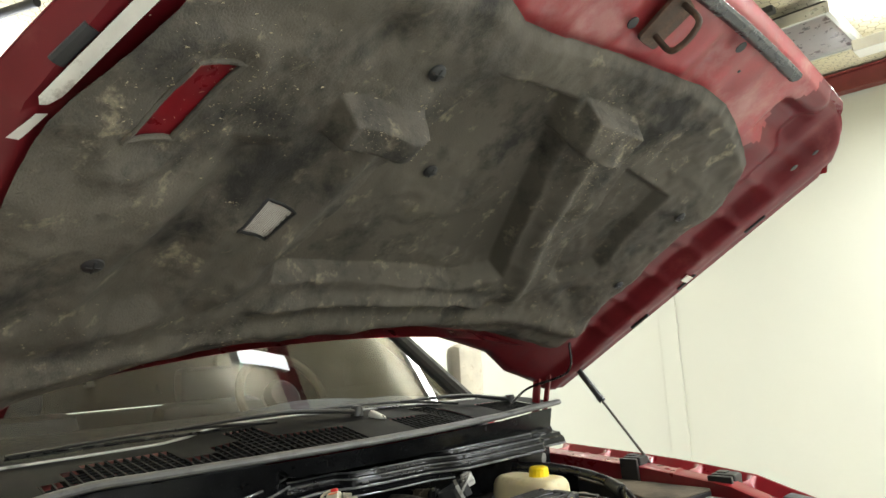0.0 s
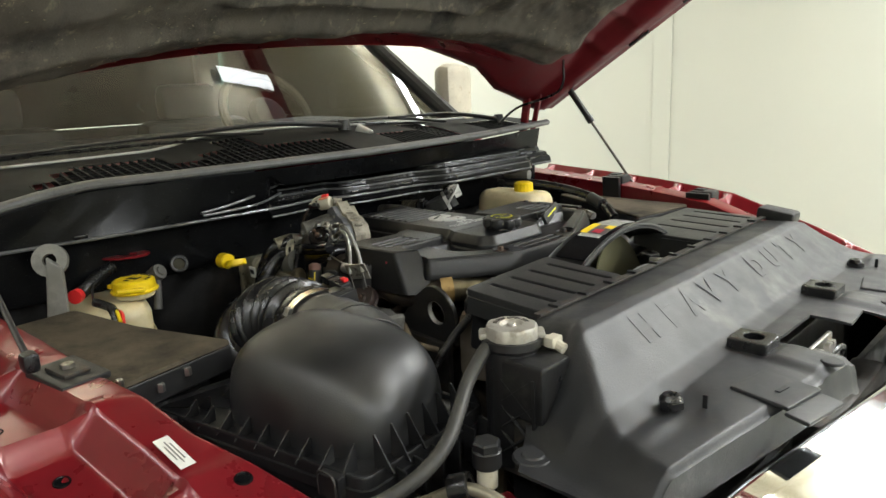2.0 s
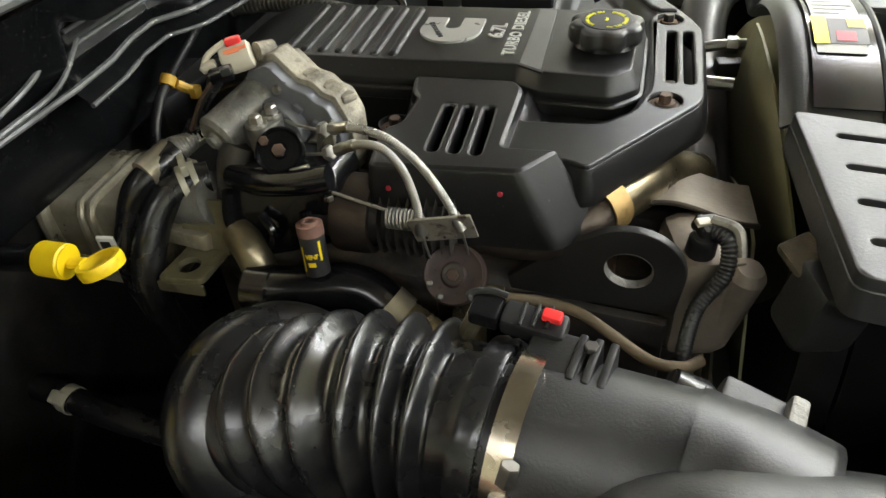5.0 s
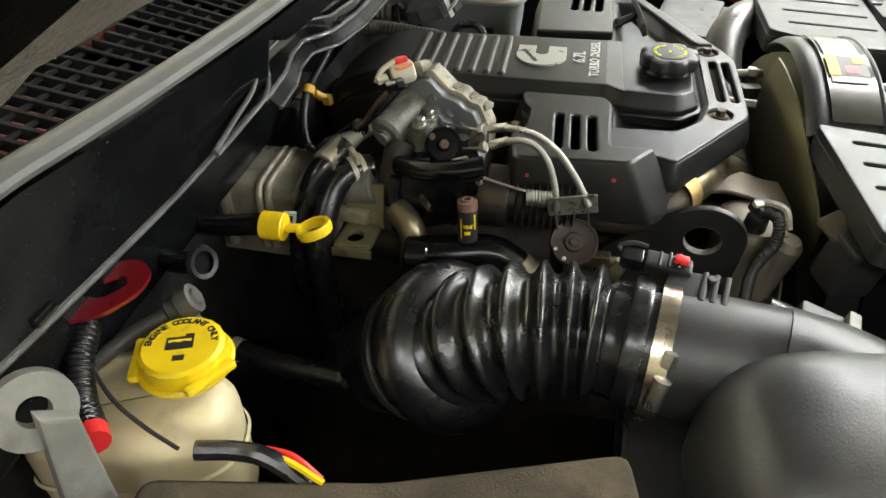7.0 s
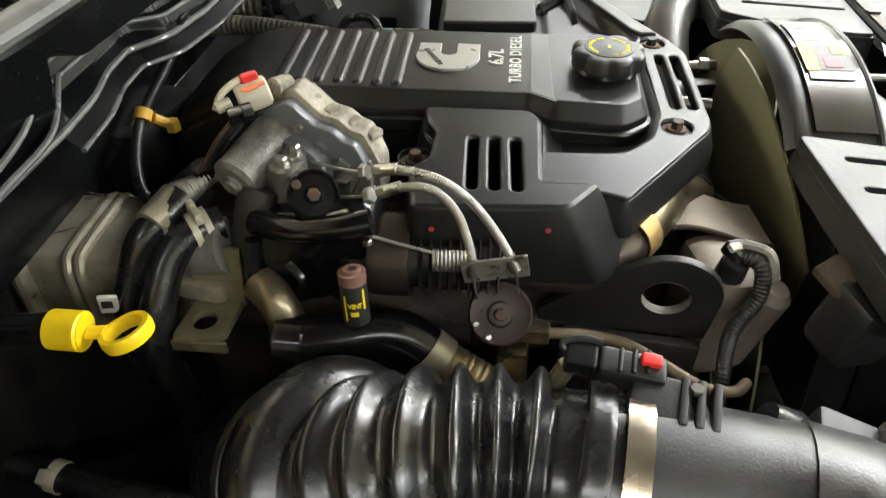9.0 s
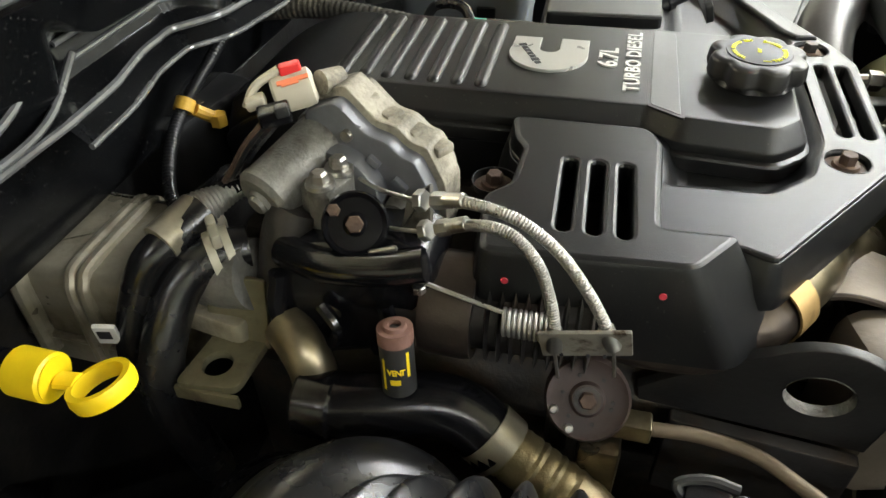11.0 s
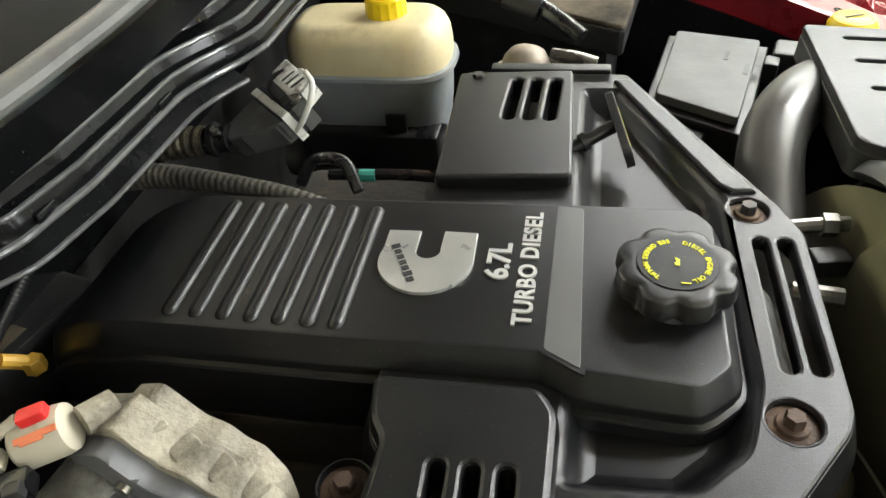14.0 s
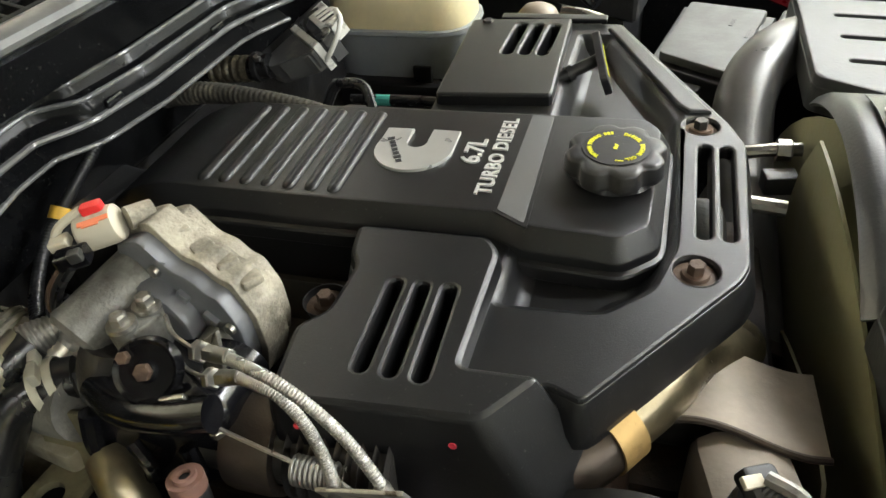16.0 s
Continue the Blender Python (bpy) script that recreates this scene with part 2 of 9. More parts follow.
def inset_poly(poly, d):
    """The polygon with every side moved outwards by d (counter-clockwise order)."""
    out, n = [], len(poly)
    for i in range(n):
        p, q, r = (Vector(poly[(i + k) % n]) for k in (-1, 0, 1))
        a, b = (q - p).normalized(), (r - q).normalized()
        na, nb = Vector((a.y, -a.x)), Vector((b.y, -b.x))
        k = na + nb
        k = k / max(0.35, k.dot(na)) if k.length > 1e-6 else na
        out.append((q.x + k.x * d, q.y + k.y * d))
    return out


def ccw(poly):
    s = sum(a[0] * b[1] - b[0] * a[1] for a, b in zip(poly, poly[1:] + poly[:1]))
    return list(poly) if s > 0 else list(poly)[::-1]


def rounded(poly, r, seg=4):
    """The polygon with rounded corners; r may be one number or one for each corner."""
    out, n = [], len(poly)
    for i in range(n):
        rr = r[i] if isinstance(r, (list, tuple)) else r
        p, q, s = (Vector(poly[(i + k) % n]) for k in (-1, 0, 1))
        a, b = p - q, s - q
        d = min(rr, 0.45 * a.length, 0.45 * b.length)
        a, b = q + a.normalized() * d, q + b.normalized() * d
        for k in range(seg + 1):
            t = k / seg
            out.append(tuple((1 - t) ** 2 * a + 2 * t * (1 - t) * q + t * t * b))
    return out


def slot(cx, cy, w, h, ang=0.0, seg=5):
    """A long hole with round ends: w across, h along."""
    pts = []
    r = w / 2
    for s, base in ((1, 0), (-1, 180)):
        for k in range(seg + 1):
            a = radians(base + 180 * k / seg)
            pts.append((r * math.cos(a), s * (h / 2 - r) + r * math.sin(a)))
    c, sn = math.cos(radians(ang)), math.sin(radians(ang))
    return [(cx + c * x - sn * y, cy + sn * x + c * y) for x, y in pts]


def circle(cx, cy, r, seg=20):
    return [(cx + r * math.cos(2 * math.pi * k / seg), cy + r * math.sin(2 * math.pi * k / seg)) for k in range(seg)]


def within(poly, p):
    """Whether a point lies inside an outline."""
    odd = False
    for (ax, ay), (bx, by) in zip(poly, list(poly[1:]) + [poly[0]]):
        if (ay > p.y) != (by > p.y) and p.x < ax + (p.y - ay) / (by - ay) * (bx - ax):
            odd = not odd
    return odd


def prism(outer, z0, z1, holes=(), bevel=0.0, seg=2, m=None):
    """A plate of a polygon's shape from z0 to z1, with holes through it."""
    bm = bmesh.new()
    if holes:
        flat, links = [], []
        for loop in (outer, *holes):
            k0 = len(flat)
            flat += [Vector(p) for p in loop]
            links += [(k0 + k, k0 + (k + 1) % len(loop)) for k in range(len(loop))]
        pts, _, tris, *_ = delaunay_2d_cdt(flat, links, [], 4, 1e-7)
        vs = [bm.verts.new((p.x, p.y, z1)) for p in pts]
        for tri in tris:
            c = sum((pts[k] for k in tri), Vector((0, 0))) / 3
            if within(outer, c) and not any(within(h, c) for h in holes):
                bm.faces.new([vs[k] for k in tri])
        for v in [v for v in bm.verts if not v.link_faces]:
            bm.verts.remove(v)
    else:
        for x, y in outer:
            bm.verts.new((x, y, z1))
        bm.faces.new(bm.verts[:])
    bmesh.ops.recalc_face_normals(bm, faces=bm.faces[:])
    if bm.faces and sum(f.normal.z for f in bm.faces) < 0:
        bmesh.ops.reverse_faces(bm, faces=bm.faces[:])
    rim = [e for e in bm.edges if len(e.link_faces) == 1]
    ext = bmesh.ops.extrude_face_region(bm, geom=bm.faces[:])
    low = [v for v in ext["geom"] if isinstance(v, bmesh.types.BMVert)]
    for v in low:
        v.co.z = z0
    if bevel:
        rim = [e for e in bm.edges if all(abs(v.co.z - z1) < 1e-6 for v in e.verts) and len(e.link_faces) == 2 and abs(e.calc_face_angle(0)) > 0.7]
        bmesh.ops.bevel(bm, geom=rim, offset=bevel, segments=seg, profile=0.5, affect="EDGES")
    if m is not None:
        bm.transform(m)
    return bm


def rings(poly, steps, m=None, top=True, bottom=True):
    """A solid of stacked outlines: steps of (outward offset, z) from the top down."""
    bm = bmesh.new()
    poly = ccw(poly)
    loops = []
    for d, z in steps:
        loops.append([bm.verts.new((x, y, z)) for x, y in (inset_poly(poly, d) if abs(d) > 1e-9 else poly)])
    n = len(poly)
    for a, b in zip(loops, loops[1:]):
        for i in range(n):
            bm.faces.new((a[i], a[(i + 1) % n], b[(i + 1) % n], b[i]))
    if top:
        bm.faces.new(loops[0])
    if bottom:
        bm.faces.new(loops[-1][::-1])
    if m is not None:
        bm.transform(m)
    return bm


def smooth_path(pts, per=8):
    """A smooth line through the points."""
    p = [Vector(q) for q in pts]
    p = [2 * p[0] - p[1]] + p + [2 * p[-1] - p[-2]]
    out = []
    for i in range(1, len(p) - 2):
        for k in range(per):
            t = k / per
            a, b, c, d = p[i - 1], p[i], p[i + 1], p[i + 2]
            out.append(0.5 * (2 * b + (c - a) * t + (2 * a - 5 * b + 4 * c - d) * t * t + (3 * b - a - 3 * c + d) * t ** 3))
    out.append(p[-2])
    return out


def tube(pts, r, seg=14, per=8, cap=True, flat=1.0, raw=False):
    """A hose or wire along a smooth line; r: a number, or a function of the share of the way."""
    line = [Vector(q) for q in pts] if raw else smooth_path(pts, per)
    bm = bmesh.new()
    length = [0.0]
    for a, b in zip(line, line[1:]):
        length.append(length[-1] + (b - a).length)
    side = None
    loops = []
    for i, q in enumerate(line):
        d = (line[min(i + 1, len(line) - 1)] - line[max(i - 1, 0)]).normalized()
        if side is None:
            side = d.cross(Vector((0, 0, 1)))
            side = side.normalized() if side.length > 0.05 else d.cross(Vector((0, 1, 0))).normalized()
        side = (side - d * side.dot(d)).normalized()
        up = side.cross(d)
        rr = r(length[i] / length[-1]) if callable(r) else r
        loops.append([bm.verts.new(q + rr * (math.cos(2 * math.pi * k / seg) * side + flat * math.sin(2 * math.pi * k / seg) * up)) for k in range(seg)])
    for a, b in zip(loops, loops[1:]):
        for k in range(seg):
            bm.faces.new((a[k], a[(k + 1) % seg], b[(k + 1) % seg], b[k]))
    if cap:
        bm.faces.new(loops[0][::-1])
        bm.faces.new(loops[-1])
    return bm


def frame_to(origin, axis, up=(0, 0, 1)):
    """The pose whose z looks along axis."""
    z = Vector(axis).normalized()
    u = Vector(up)
    if abs(z.dot(u.normalized())) > 0.98:
        u = Vector((1, 0, 0))
    x = u.cross(z).normalized()
    y = z.cross(x)
    m = Matrix((x, y, z)).transposed().to_4x4()
    m.translation = origin
    return m


def lathe(profile, seg=24, m=None, lobes=0, depth=0.0, lo=-9.0, hi=9.0):
    """A turned solid from (radius, z) pairs; lobes scallop the rim between the heights lo and hi."""
    bm = bmesh.new()
    loops = []
    for r, z in profile:
        if r < 1e-6:
            loops.append([bm.verts.new((0, 0, z))])
            continue
        ring = []
        for k in range(seg):
            a = 2 * math.pi * k / seg
            s = r * (1 - depth * (0.5 - 0.5 * math.cos(lobes * a)) ** 2) if lobes and lo <= z <= hi else r
            ring.append(bm.verts.new((s * math.cos(a), s * math.sin(a), z)))
        loops.append(ring)
    for a, b in zip(loops, loops[1:]):
        for k in range(seg):
            if len(a) == 1 and len(b) > 1:
                bm.faces.new((a[0], b[k], b[(k + 1) % seg]))
            elif len(b) == 1 and len(a) > 1:
                bm.faces.new((a[k], a[(k + 1) % seg], b[0]))
            elif len(a) > 1:
                bm.faces.new((a[k], a[(k + 1) % seg], b[(k + 1) % seg], b[k]))
    if m is not None:
        bm.transform(m)
    return bm


def disc(r, h, bevel=0.001, seg=20, m=None):
    return lathe([(0, h), (r - bevel, h), (r, h - bevel), (r, bevel), (r - bevel, 0), (0, 0)], seg, m)


def hexnut(r, h, m=None):
    return lathe([(0, h), (r * 0.86, h), (r, h * 0.85), (r, 0), (0, 0)], 6, m)


def text_bm(body, size, m, extrude=0.001, spacing=1.0, align="LEFT", bold=0.0):
    """Letters as a mesh."""
    cu = bpy.data.curves.new("letters", "FONT")
    cu.body, cu.size, cu.extrude, cu.space_character, cu.align_x = body, size, extrude, spacing, align
    cu.resolution_u = 3
    cu.offset = bold
    ob = new("letters", cu)
    dg = bpy.context.evaluated_depsgraph_get()
    dg.update()
    me = bpy.data.meshes.new_from_object(ob.evaluated_get(dg))
    bm = bmesh.new()
    bm.from_mesh(me)
    bm.transform(m)
    bpy.data.objects.remove(ob)
    bpy.data.curves.remove(cu)
    bpy.data.meshes.remove(me)
    return bm


def field(xs, ys, fz, skip=None, thick=0.0):
    """A sheet over a grid: fz(x, y) gives a height or a whole place."""
    bm = bmesh.new()
    g = []
    for x in xs:
        row = []
        for y in ys:
            p = fz(x, y)
            row.append(bm.verts.new(p if hasattr(p, "__len__") else (x, y, p)))
        g.append(row)
    for i in range(len(xs) - 1):
        for j in range(len(ys) - 1):
            if skip and skip((xs[i] + xs[i + 1]) / 2, (ys[j] + ys[j + 1]) / 2):
                continue
            bm.faces.new((g[i][j], g[i + 1][j], g[i + 1][j + 1], g[i][j + 1]))
    bmesh.ops.delete(bm, geom=[v for v in bm.verts if not v.link_faces], context="VERTS")
    if thick:
        bmesh.ops.recalc_face_normals(bm, faces=bm.faces[:])
        bmesh.ops.solidify(bm, geom=bm.faces[:], thickness=thick)
    return bm


def shell(bm, drop):
    """Gives a sheet a body by closing a lowered copy of it to its rims."""
    rim = [e for e in bm.edges if len(e.link_faces) == 1]
    faces = bm.faces[:]
    low = {v: bm.verts.new(v.co - Vector((0, 0, drop))) for v in bm.verts[:]}
    for f in faces:
        bm.faces.new([low[v] for v in reversed(f.verts)])
    for e in rim:
        a, c = e.verts
        bm.faces.new((a, c, low[c], low[a]))
    bmesh.ops.recalc_face_normals(bm, faces=bm.faces[:])
    return bm


def lin(a, b, n):
    return [a + (b - a) * k / n for k in range(n + 1)]


def sstep(a, b, x):
    t = max(0.0, min(1.0, (x - a) / (b - a)))
    return t * t * (3 - 2 * t)


def interp(x, xs, ys):
    return float(np.interp(x, xs, ys))

# ---- garage ----
X0, X1, Y0, Y1 = -7.5, 8.0, -4.6, 4.3


def build_garage():
    solo("floor", box((X0 + X1) / 2, (Y0 + Y1) / 2, -0.05, X1 - X0, Y1 - Y0, 0.1, 0), CONCRETE, "grey sealed concrete garage floor", "floor", kind="structure")
    h = CEIL + 0.3
    for nm, b in (
        ("wall_north", box((X0 + X1) / 2, Y1 + 0.05, h / 2, X1 - X0, 0.1, h, 0)),
        ("wall_south", box((X0 + X1) / 2, Y0 - 0.05, h / 2, X1 - X0, 0.1, h, 0)),
        ("wall_west", box(X0 - 0.05, (Y0 + Y1) / 2, h / 2, 0.1, Y1 - Y0 + 0.2, h, 0)),
        ("wall_east", box(X1 + 0.05, (Y0 + Y1) / 2, h / 2, 0.1, Y1 - Y0 + 0.2, h, 0)),
    ):
        solo(nm, b, WALLM, "smooth white painted garage wall", "wall", kind="structure")
    # a shallow white post on the far wall
    solo("wall_post", box(-2.64, Y1 - 0.004, 1.6, 0.16, 0.016, 3.2, 0.006), WALLM, "white boxed post on the garage wall", "wall post", kind="structure")
    # ceiling: yellowish insulation held up by hexagonal netting
    m = bpy.data.materials.new("netted_insulation")
    m.use_nodes = True
    nt = m.node_tree
    n, l = nt.nodes, nt.links
    b = n["Principled BSDF"]
    tc = n.new("ShaderNodeTexCoord")
    # distance to the edges of a hexagonal lattice, from two brick-like grids
    sep = n.new("ShaderNodeSeparateXYZ")
    l.new(tc.outputs["Object"], sep.inputs[0])

    def mth(op, a, c=None, d=None):
        x = n.new("ShaderNodeMath")
        x.operation = op
        for k, v in enumerate((a, c, d)):
            if v is None:
                continue
            if hasattr(v, "links"):
                l.new(v, x.inputs[k])
            else:
                x.inputs[k].default_value = v
        return x.outputs[0]

    cell = 0.062
    u, v = mth("DIVIDE", sep.outputs[0], cell), mth("DIVIDE", sep.outputs[1], cell)

    def hexd(ou, ov):
        a = mth("ABSOLUTE", mth("SUBTRACT", mth("FLOORED_MODULO", mth("ADD", u, ou), 1.0), 0.5))
        c = mth("ABSOLUTE", mth("SUBTRACT", mth("FLOORED_MODULO", mth("ADD", v, ov), 1.7320508), 0.8660254))
        return mth("MAXIMUM", a, mth("ADD", mth("MULTIPLY", a, 0.5), mth("MULTIPLY", c, 0.8660254)))

    d = mth("MINIMUM", hexd(0.0, 0.0), hexd(0.5, 0.8660254))
    line = mth("GREATER_THAN", d, 0.47)
    nz = n.new("ShaderNodeTexNoise")
    nz.inputs["Scale"].default_value, nz.inputs["Detail"].default_value = 2.5, 6
    l.new(tc.outputs["Object"], nz.inputs["Vector"])
    r = n.new("ShaderNodeValToRGB")
    r.color_ramp.elements[0].color, r.color_ramp.elements[1].color = (0.52, 0.46, 0.30, 1), (0.72, 0.67, 0.50, 1)
    r.color_ramp.elements[0].position, r.color_ramp.elements[1].position = 0.3, 0.7
    l.new(nz.outputs["Fac"], r.inputs[0])
    mx = n.new("ShaderNodeMix")
    mx.data_type = "RGBA"
    l.new(line, mx.inputs["Factor"])
    l.new(r.outputs[0], mx.inputs["A"])
    mx.inputs["B"].default_value = (0.20, 0.17, 0.11, 1)
    l.new(mx.outputs["Result"], b.inputs["Base Color"])
    b.inputs["Roughness"].default_value = 0.8
    bp = n.new("ShaderNodeBump")
    bp.inputs["Strength"].default_value, bp.inputs["Distance"].default_value = 0.5, 0.02
    l.new(nz.outputs["Fac"], bp.inputs["Height"])
    l.new(bp.outputs["Normal"], b.inputs["Normal"])

    def puff(x, y):
        return CEIL + 0.05 - 0.035 * abs(math.sin(math.pi * (y - Y0) / 1.3)) + 0.02 * noise.noise((x * 0.8, y * 0.8, 0))

    solo("ceiling", field(lin(X0, X1, 40), lin(Y0, Y1, 60), puff, thick=0.03), m, "yellowish insulation ceiling under hexagonal wire netting", "ceiling", kind="structure")
    redsteel = mat("red_oxide_steel", (0.16, 0.025, 0.02), 0.5, vary=0.2, bump=0.1)
    for k, y in enumerate((Y1 - 0.06, 1.35, -1.9, -3.4)):
        beam = thing("roof_beam", "dark red steel roof beam under the netting", "beam", ((X0 + X1) / 2, y, CEIL - 0.1), kind="structure")
        for zz in (CEIL - 0.02, CEIL - 0.15):
            part("flange", box((X0 + X1) / 2, y, zz, X1 - X0, 0.10, 0.012, 0.002), redsteel, beam)
        part("web", box((X0 + X1) / 2, y, CEIL - 0.085, X1 - X0, 0.012, 0.118, 0), redsteel, beam)
    # housings for every lamp, the added ones too
    for lx, ly, sx, sy, *_ in LAMPS:
        drop = LOW if lx == -4.7 else DROP
        f = thing("strip_fill_fixture", "white strip light hung on rods below the ceiling, some added as unseen fill", "ceiling light", (lx, ly, CEIL - drop), group="ceiling strip lights")
        part("housing", box(lx, ly, CEIL - drop + 0.035, sx + (0.05 if sx > sy else -0.02), sy + (0.05 if sy > sx else -0.02), 0.07, 0.01), LABELW, f)
        for k in (-0.4, 0.4):
            hx, hy = (lx + k * sx, ly) if sx > sy else (lx, ly + k * sy)
            part("hanger", tube([(hx, hy, CEIL - drop + 0.06), (hx, hy, CEIL + 0.04)], 0.004, 6, per=2), STEEL, f)
    # ventilation grille under the ceiling
    g = thing("ceiling_vent", "grey slatted metal ventilation grille under the ceiling", "vent", (-1.0, 3.17, CEIL - 0.10))
    part("frame", prism([(-1.19, 2.84), (-0.80, 2.84), (-0.80, 3.50), (-1.19, 3.50)], CEIL - 0.13, CEIL - 0.07,
                        holes=[[(-1.165, 2.865), (-0.825, 2.865), (-0.825, 3.475), (-1.165, 3.475)]]), SILVER, g)
    part("backing", box(-0.995, 3.17, CEIL - 0.06, 0.37, 0.64, 0.01, 0), PLASTIC, g)
    for k in range(30):
        part("slat", box(-0.995, 2.876 + 0.0203 * k, CEIL - 0.108, 0.345, 0.013, 0.014, 0, (30, 0, 0)), SILVER, g)
    # a yellow work lamp on a cord beside it
    w = thing("work_lamp", "yellow hanging work lamp with a black cord", "lamp", (-1.13, 2.72, CEIL - 0.1))
    part("body", box(-1.13, 2.72, CEIL - 0.11, 0.11, 0.09, 0.06, 0.012), YELLOW, w)
    part("bracket", box(-1.13, 2.72, CEIL - 0.06, 0.20, 0.06, 0.04, 0.008), PLASTIC, w)
    part("cord", tube([(-1.20, 2.72, CEIL - 0.10), (-1.27, 2.66, CEIL - 0.16), (-1.36, 2.60, CEIL - 0.08), (-1.5, 2.5, CEIL)], 0.006, 6), PLASTIC, w)
    # conduit rod hanging below the ceiling
    rd = thing("ceiling_rod", "black pipe with a white collar below the ceiling", "pipe", (-3.4, -0.4, CEIL - 0.15))
    part("rod", tube([(-3.70, -0.52, CEIL - 0.14), (-3.15, -0.28, CEIL - 0.14)], 0.022, 12, per=2), PLASTIC, rd)
    part("hanger", tube([(-3.45, -0.41, CEIL - 0.13), (-3.45, -0.41, CEIL + 0.04)], 0.006, 8, per=2), PLASTIC, rd)
    part("collar", tube([(-3.79, -0.56, CEIL - 0.14), (-3.70, -0.52, CEIL - 0.14)], 0.032, 14, per=2), LABELW, rd)


build_garage()

# ---- hood ----
HT = radians(31.6)
HC, HS = math.cos(HT), math.sin(HT)


def crown(y):
    return 0.13 * max(0.0, 1 - (abs(y) / 0.93) ** 2.2)


def hood_at(s, y, n=0.0):
    """A place on the hood: s metres up from the hinge end, y across, n along its outward normal."""
    n += crown(y)
    return (-1.40 + s * HC - n * HS, y, 1.395 + s * HS + n * HC)


def rear(y):
    return interp(y, [-0.95, -0.69, -0.464, -0.144, 0.10, 0.281, 0.498, 0.648, 0.80, 0.93], [0.17, 0.201, 0.222, 0.265, 0.24, 0.195, 0.145, 0.064, 0.035, 0.03])


def front(y):
    a = abs(y)
    return 1.335 - 0.05 * (a / 0.8) ** 2 - 1.0 * max(0.0, a - 0.79)


def hood_grid(v, y):
    return rear(y) + v * (front(y) - rear(y))


PANEL = [(1.03, -0.30), (0.56, -0.465), (0.50, -0.44), (0.475, 0.06), (0.535, 0.185), (0.95, -0.01), (1.03, -0.06)]
POCKET = [(0.93, 0.24), (0.90, 0.46), (0.62, 0.50), (0.53, 0.42), (0.55, 0.35)]
NEARPOCKET = [(0.86, -0.60), (0.86, -0.70), (0.50, -0.80), (0.40, -0.74), (0.45, -0.62)]


def near_edge(s, y, y0, table):
    """Draws the passenger side in to the outline of the tapering hood."""
    if y > -0.70:
        return y
    return -0.70 + (y + 0.70) / (y0 + 0.70) * (interp(s, *table) + 0.70)


SKIN_EDGE = ([0.2, 0.6, 0.871, 0.922, 1.005, 1.15, 1.33], [-0.985, -0.98, -0.965, -0.948, -0.918, -0.85, -0.78])
FELT_EDGE = ([0.25, 0.757, 0.863, 0.943, 1.021, 1.10], [-0.935, -0.934, -0.918, -0.877, -0.829, -0.775])


def inside(poly, s, y):
    """Distance inside a convex outline, negative outside."""
    p = ccw(poly)
    d = 9.0
    for a, b in zip(p, p[1:] + p[:1]):
        ex, ey = b[0] - a[0], b[1] - a[1]
        d = min(d, (ex * (y - a[1]) - ey * (s - a[0])) / math.hypot(ex, ey))
    return d


def liner_relief(s, y):
    """Pressed shape of the felt: hollows and ribs, in metres outwards."""
    z = 0.027 * sstep(-0.006, 0.024, inside(PANEL, s, y))
    z += 0.017 * sstep(0.0, 0.022, inside(POCKET, s, y))
    z += 0.016 * sstep(0.0, 0.06, inside(NEARPOCKET, s, y))
    # diagonal ribs beside the wide panel
    for y0, y1 in ((0.05, 0.27), (-0.42, -0.545)):
        c = y0 + (y1 - y0) * (1.0 - s) / 0.52
        z -= 0.014 * math.exp(-((y - c) / 0.035) ** 2) * sstep(0.42, 0.50, s) * (1 - sstep(0.92, 1.0, s))
    # two blocks near the front
    for bs, by, ws, wy in ((0.99, 0.05, 0.05, 0.085), (0.905, -0.48, 0.035, 0.085)):
        z -= 0.030 * sstep(0.0, 0.014, min(ws - abs(s - bs), wy - abs(y - by)))
    # raised collar round the long opening
    k = max(-1.0, min(1.0, (s - 0.90) / 0.056))
    d = math.hypot(s - 0.90 - 0.056 * k, y + 0.786 - 0.022 * k)
    z -= 0.006 * math.exp(-((d - 0.050) / 0.022) ** 2)
    # long rib across near the rear
    z -= 0.012 * math.exp(-((s - 0.435) / 0.016) ** 2) * sstep(-0.48, -0.42, y) * (1 - sstep(0.16, 0.22, y))
    z -= 0.010 * math.exp(-((s - 0.36 - 0.03 * y) / 0.03) ** 2)
    z += 0.010 * noise.noise((s * 5, y * 4, 1.0)) + 0.004 * noise.noise((s * 14, y * 14, 4.0)) + 0.0015 * noise.noise((s * 40, y * 40, 7.0))
    # round dimples
    for ds, dy in ((0.979, -0.22), (1.05, -0.55), (0.50, 0.50)):
        z += 0.012 * math.exp(-(((s - ds) ** 2 + (y - dy) ** 2) / 0.0012))
    return z


def fin_shape(m, k):
    b = box(0.005, 0, 0.006, 0.010, 0.003, 0.003, 0.0006)
    b.transform(m @ pose(0, 0, 0, 0, 0, 90 * k))
    return b


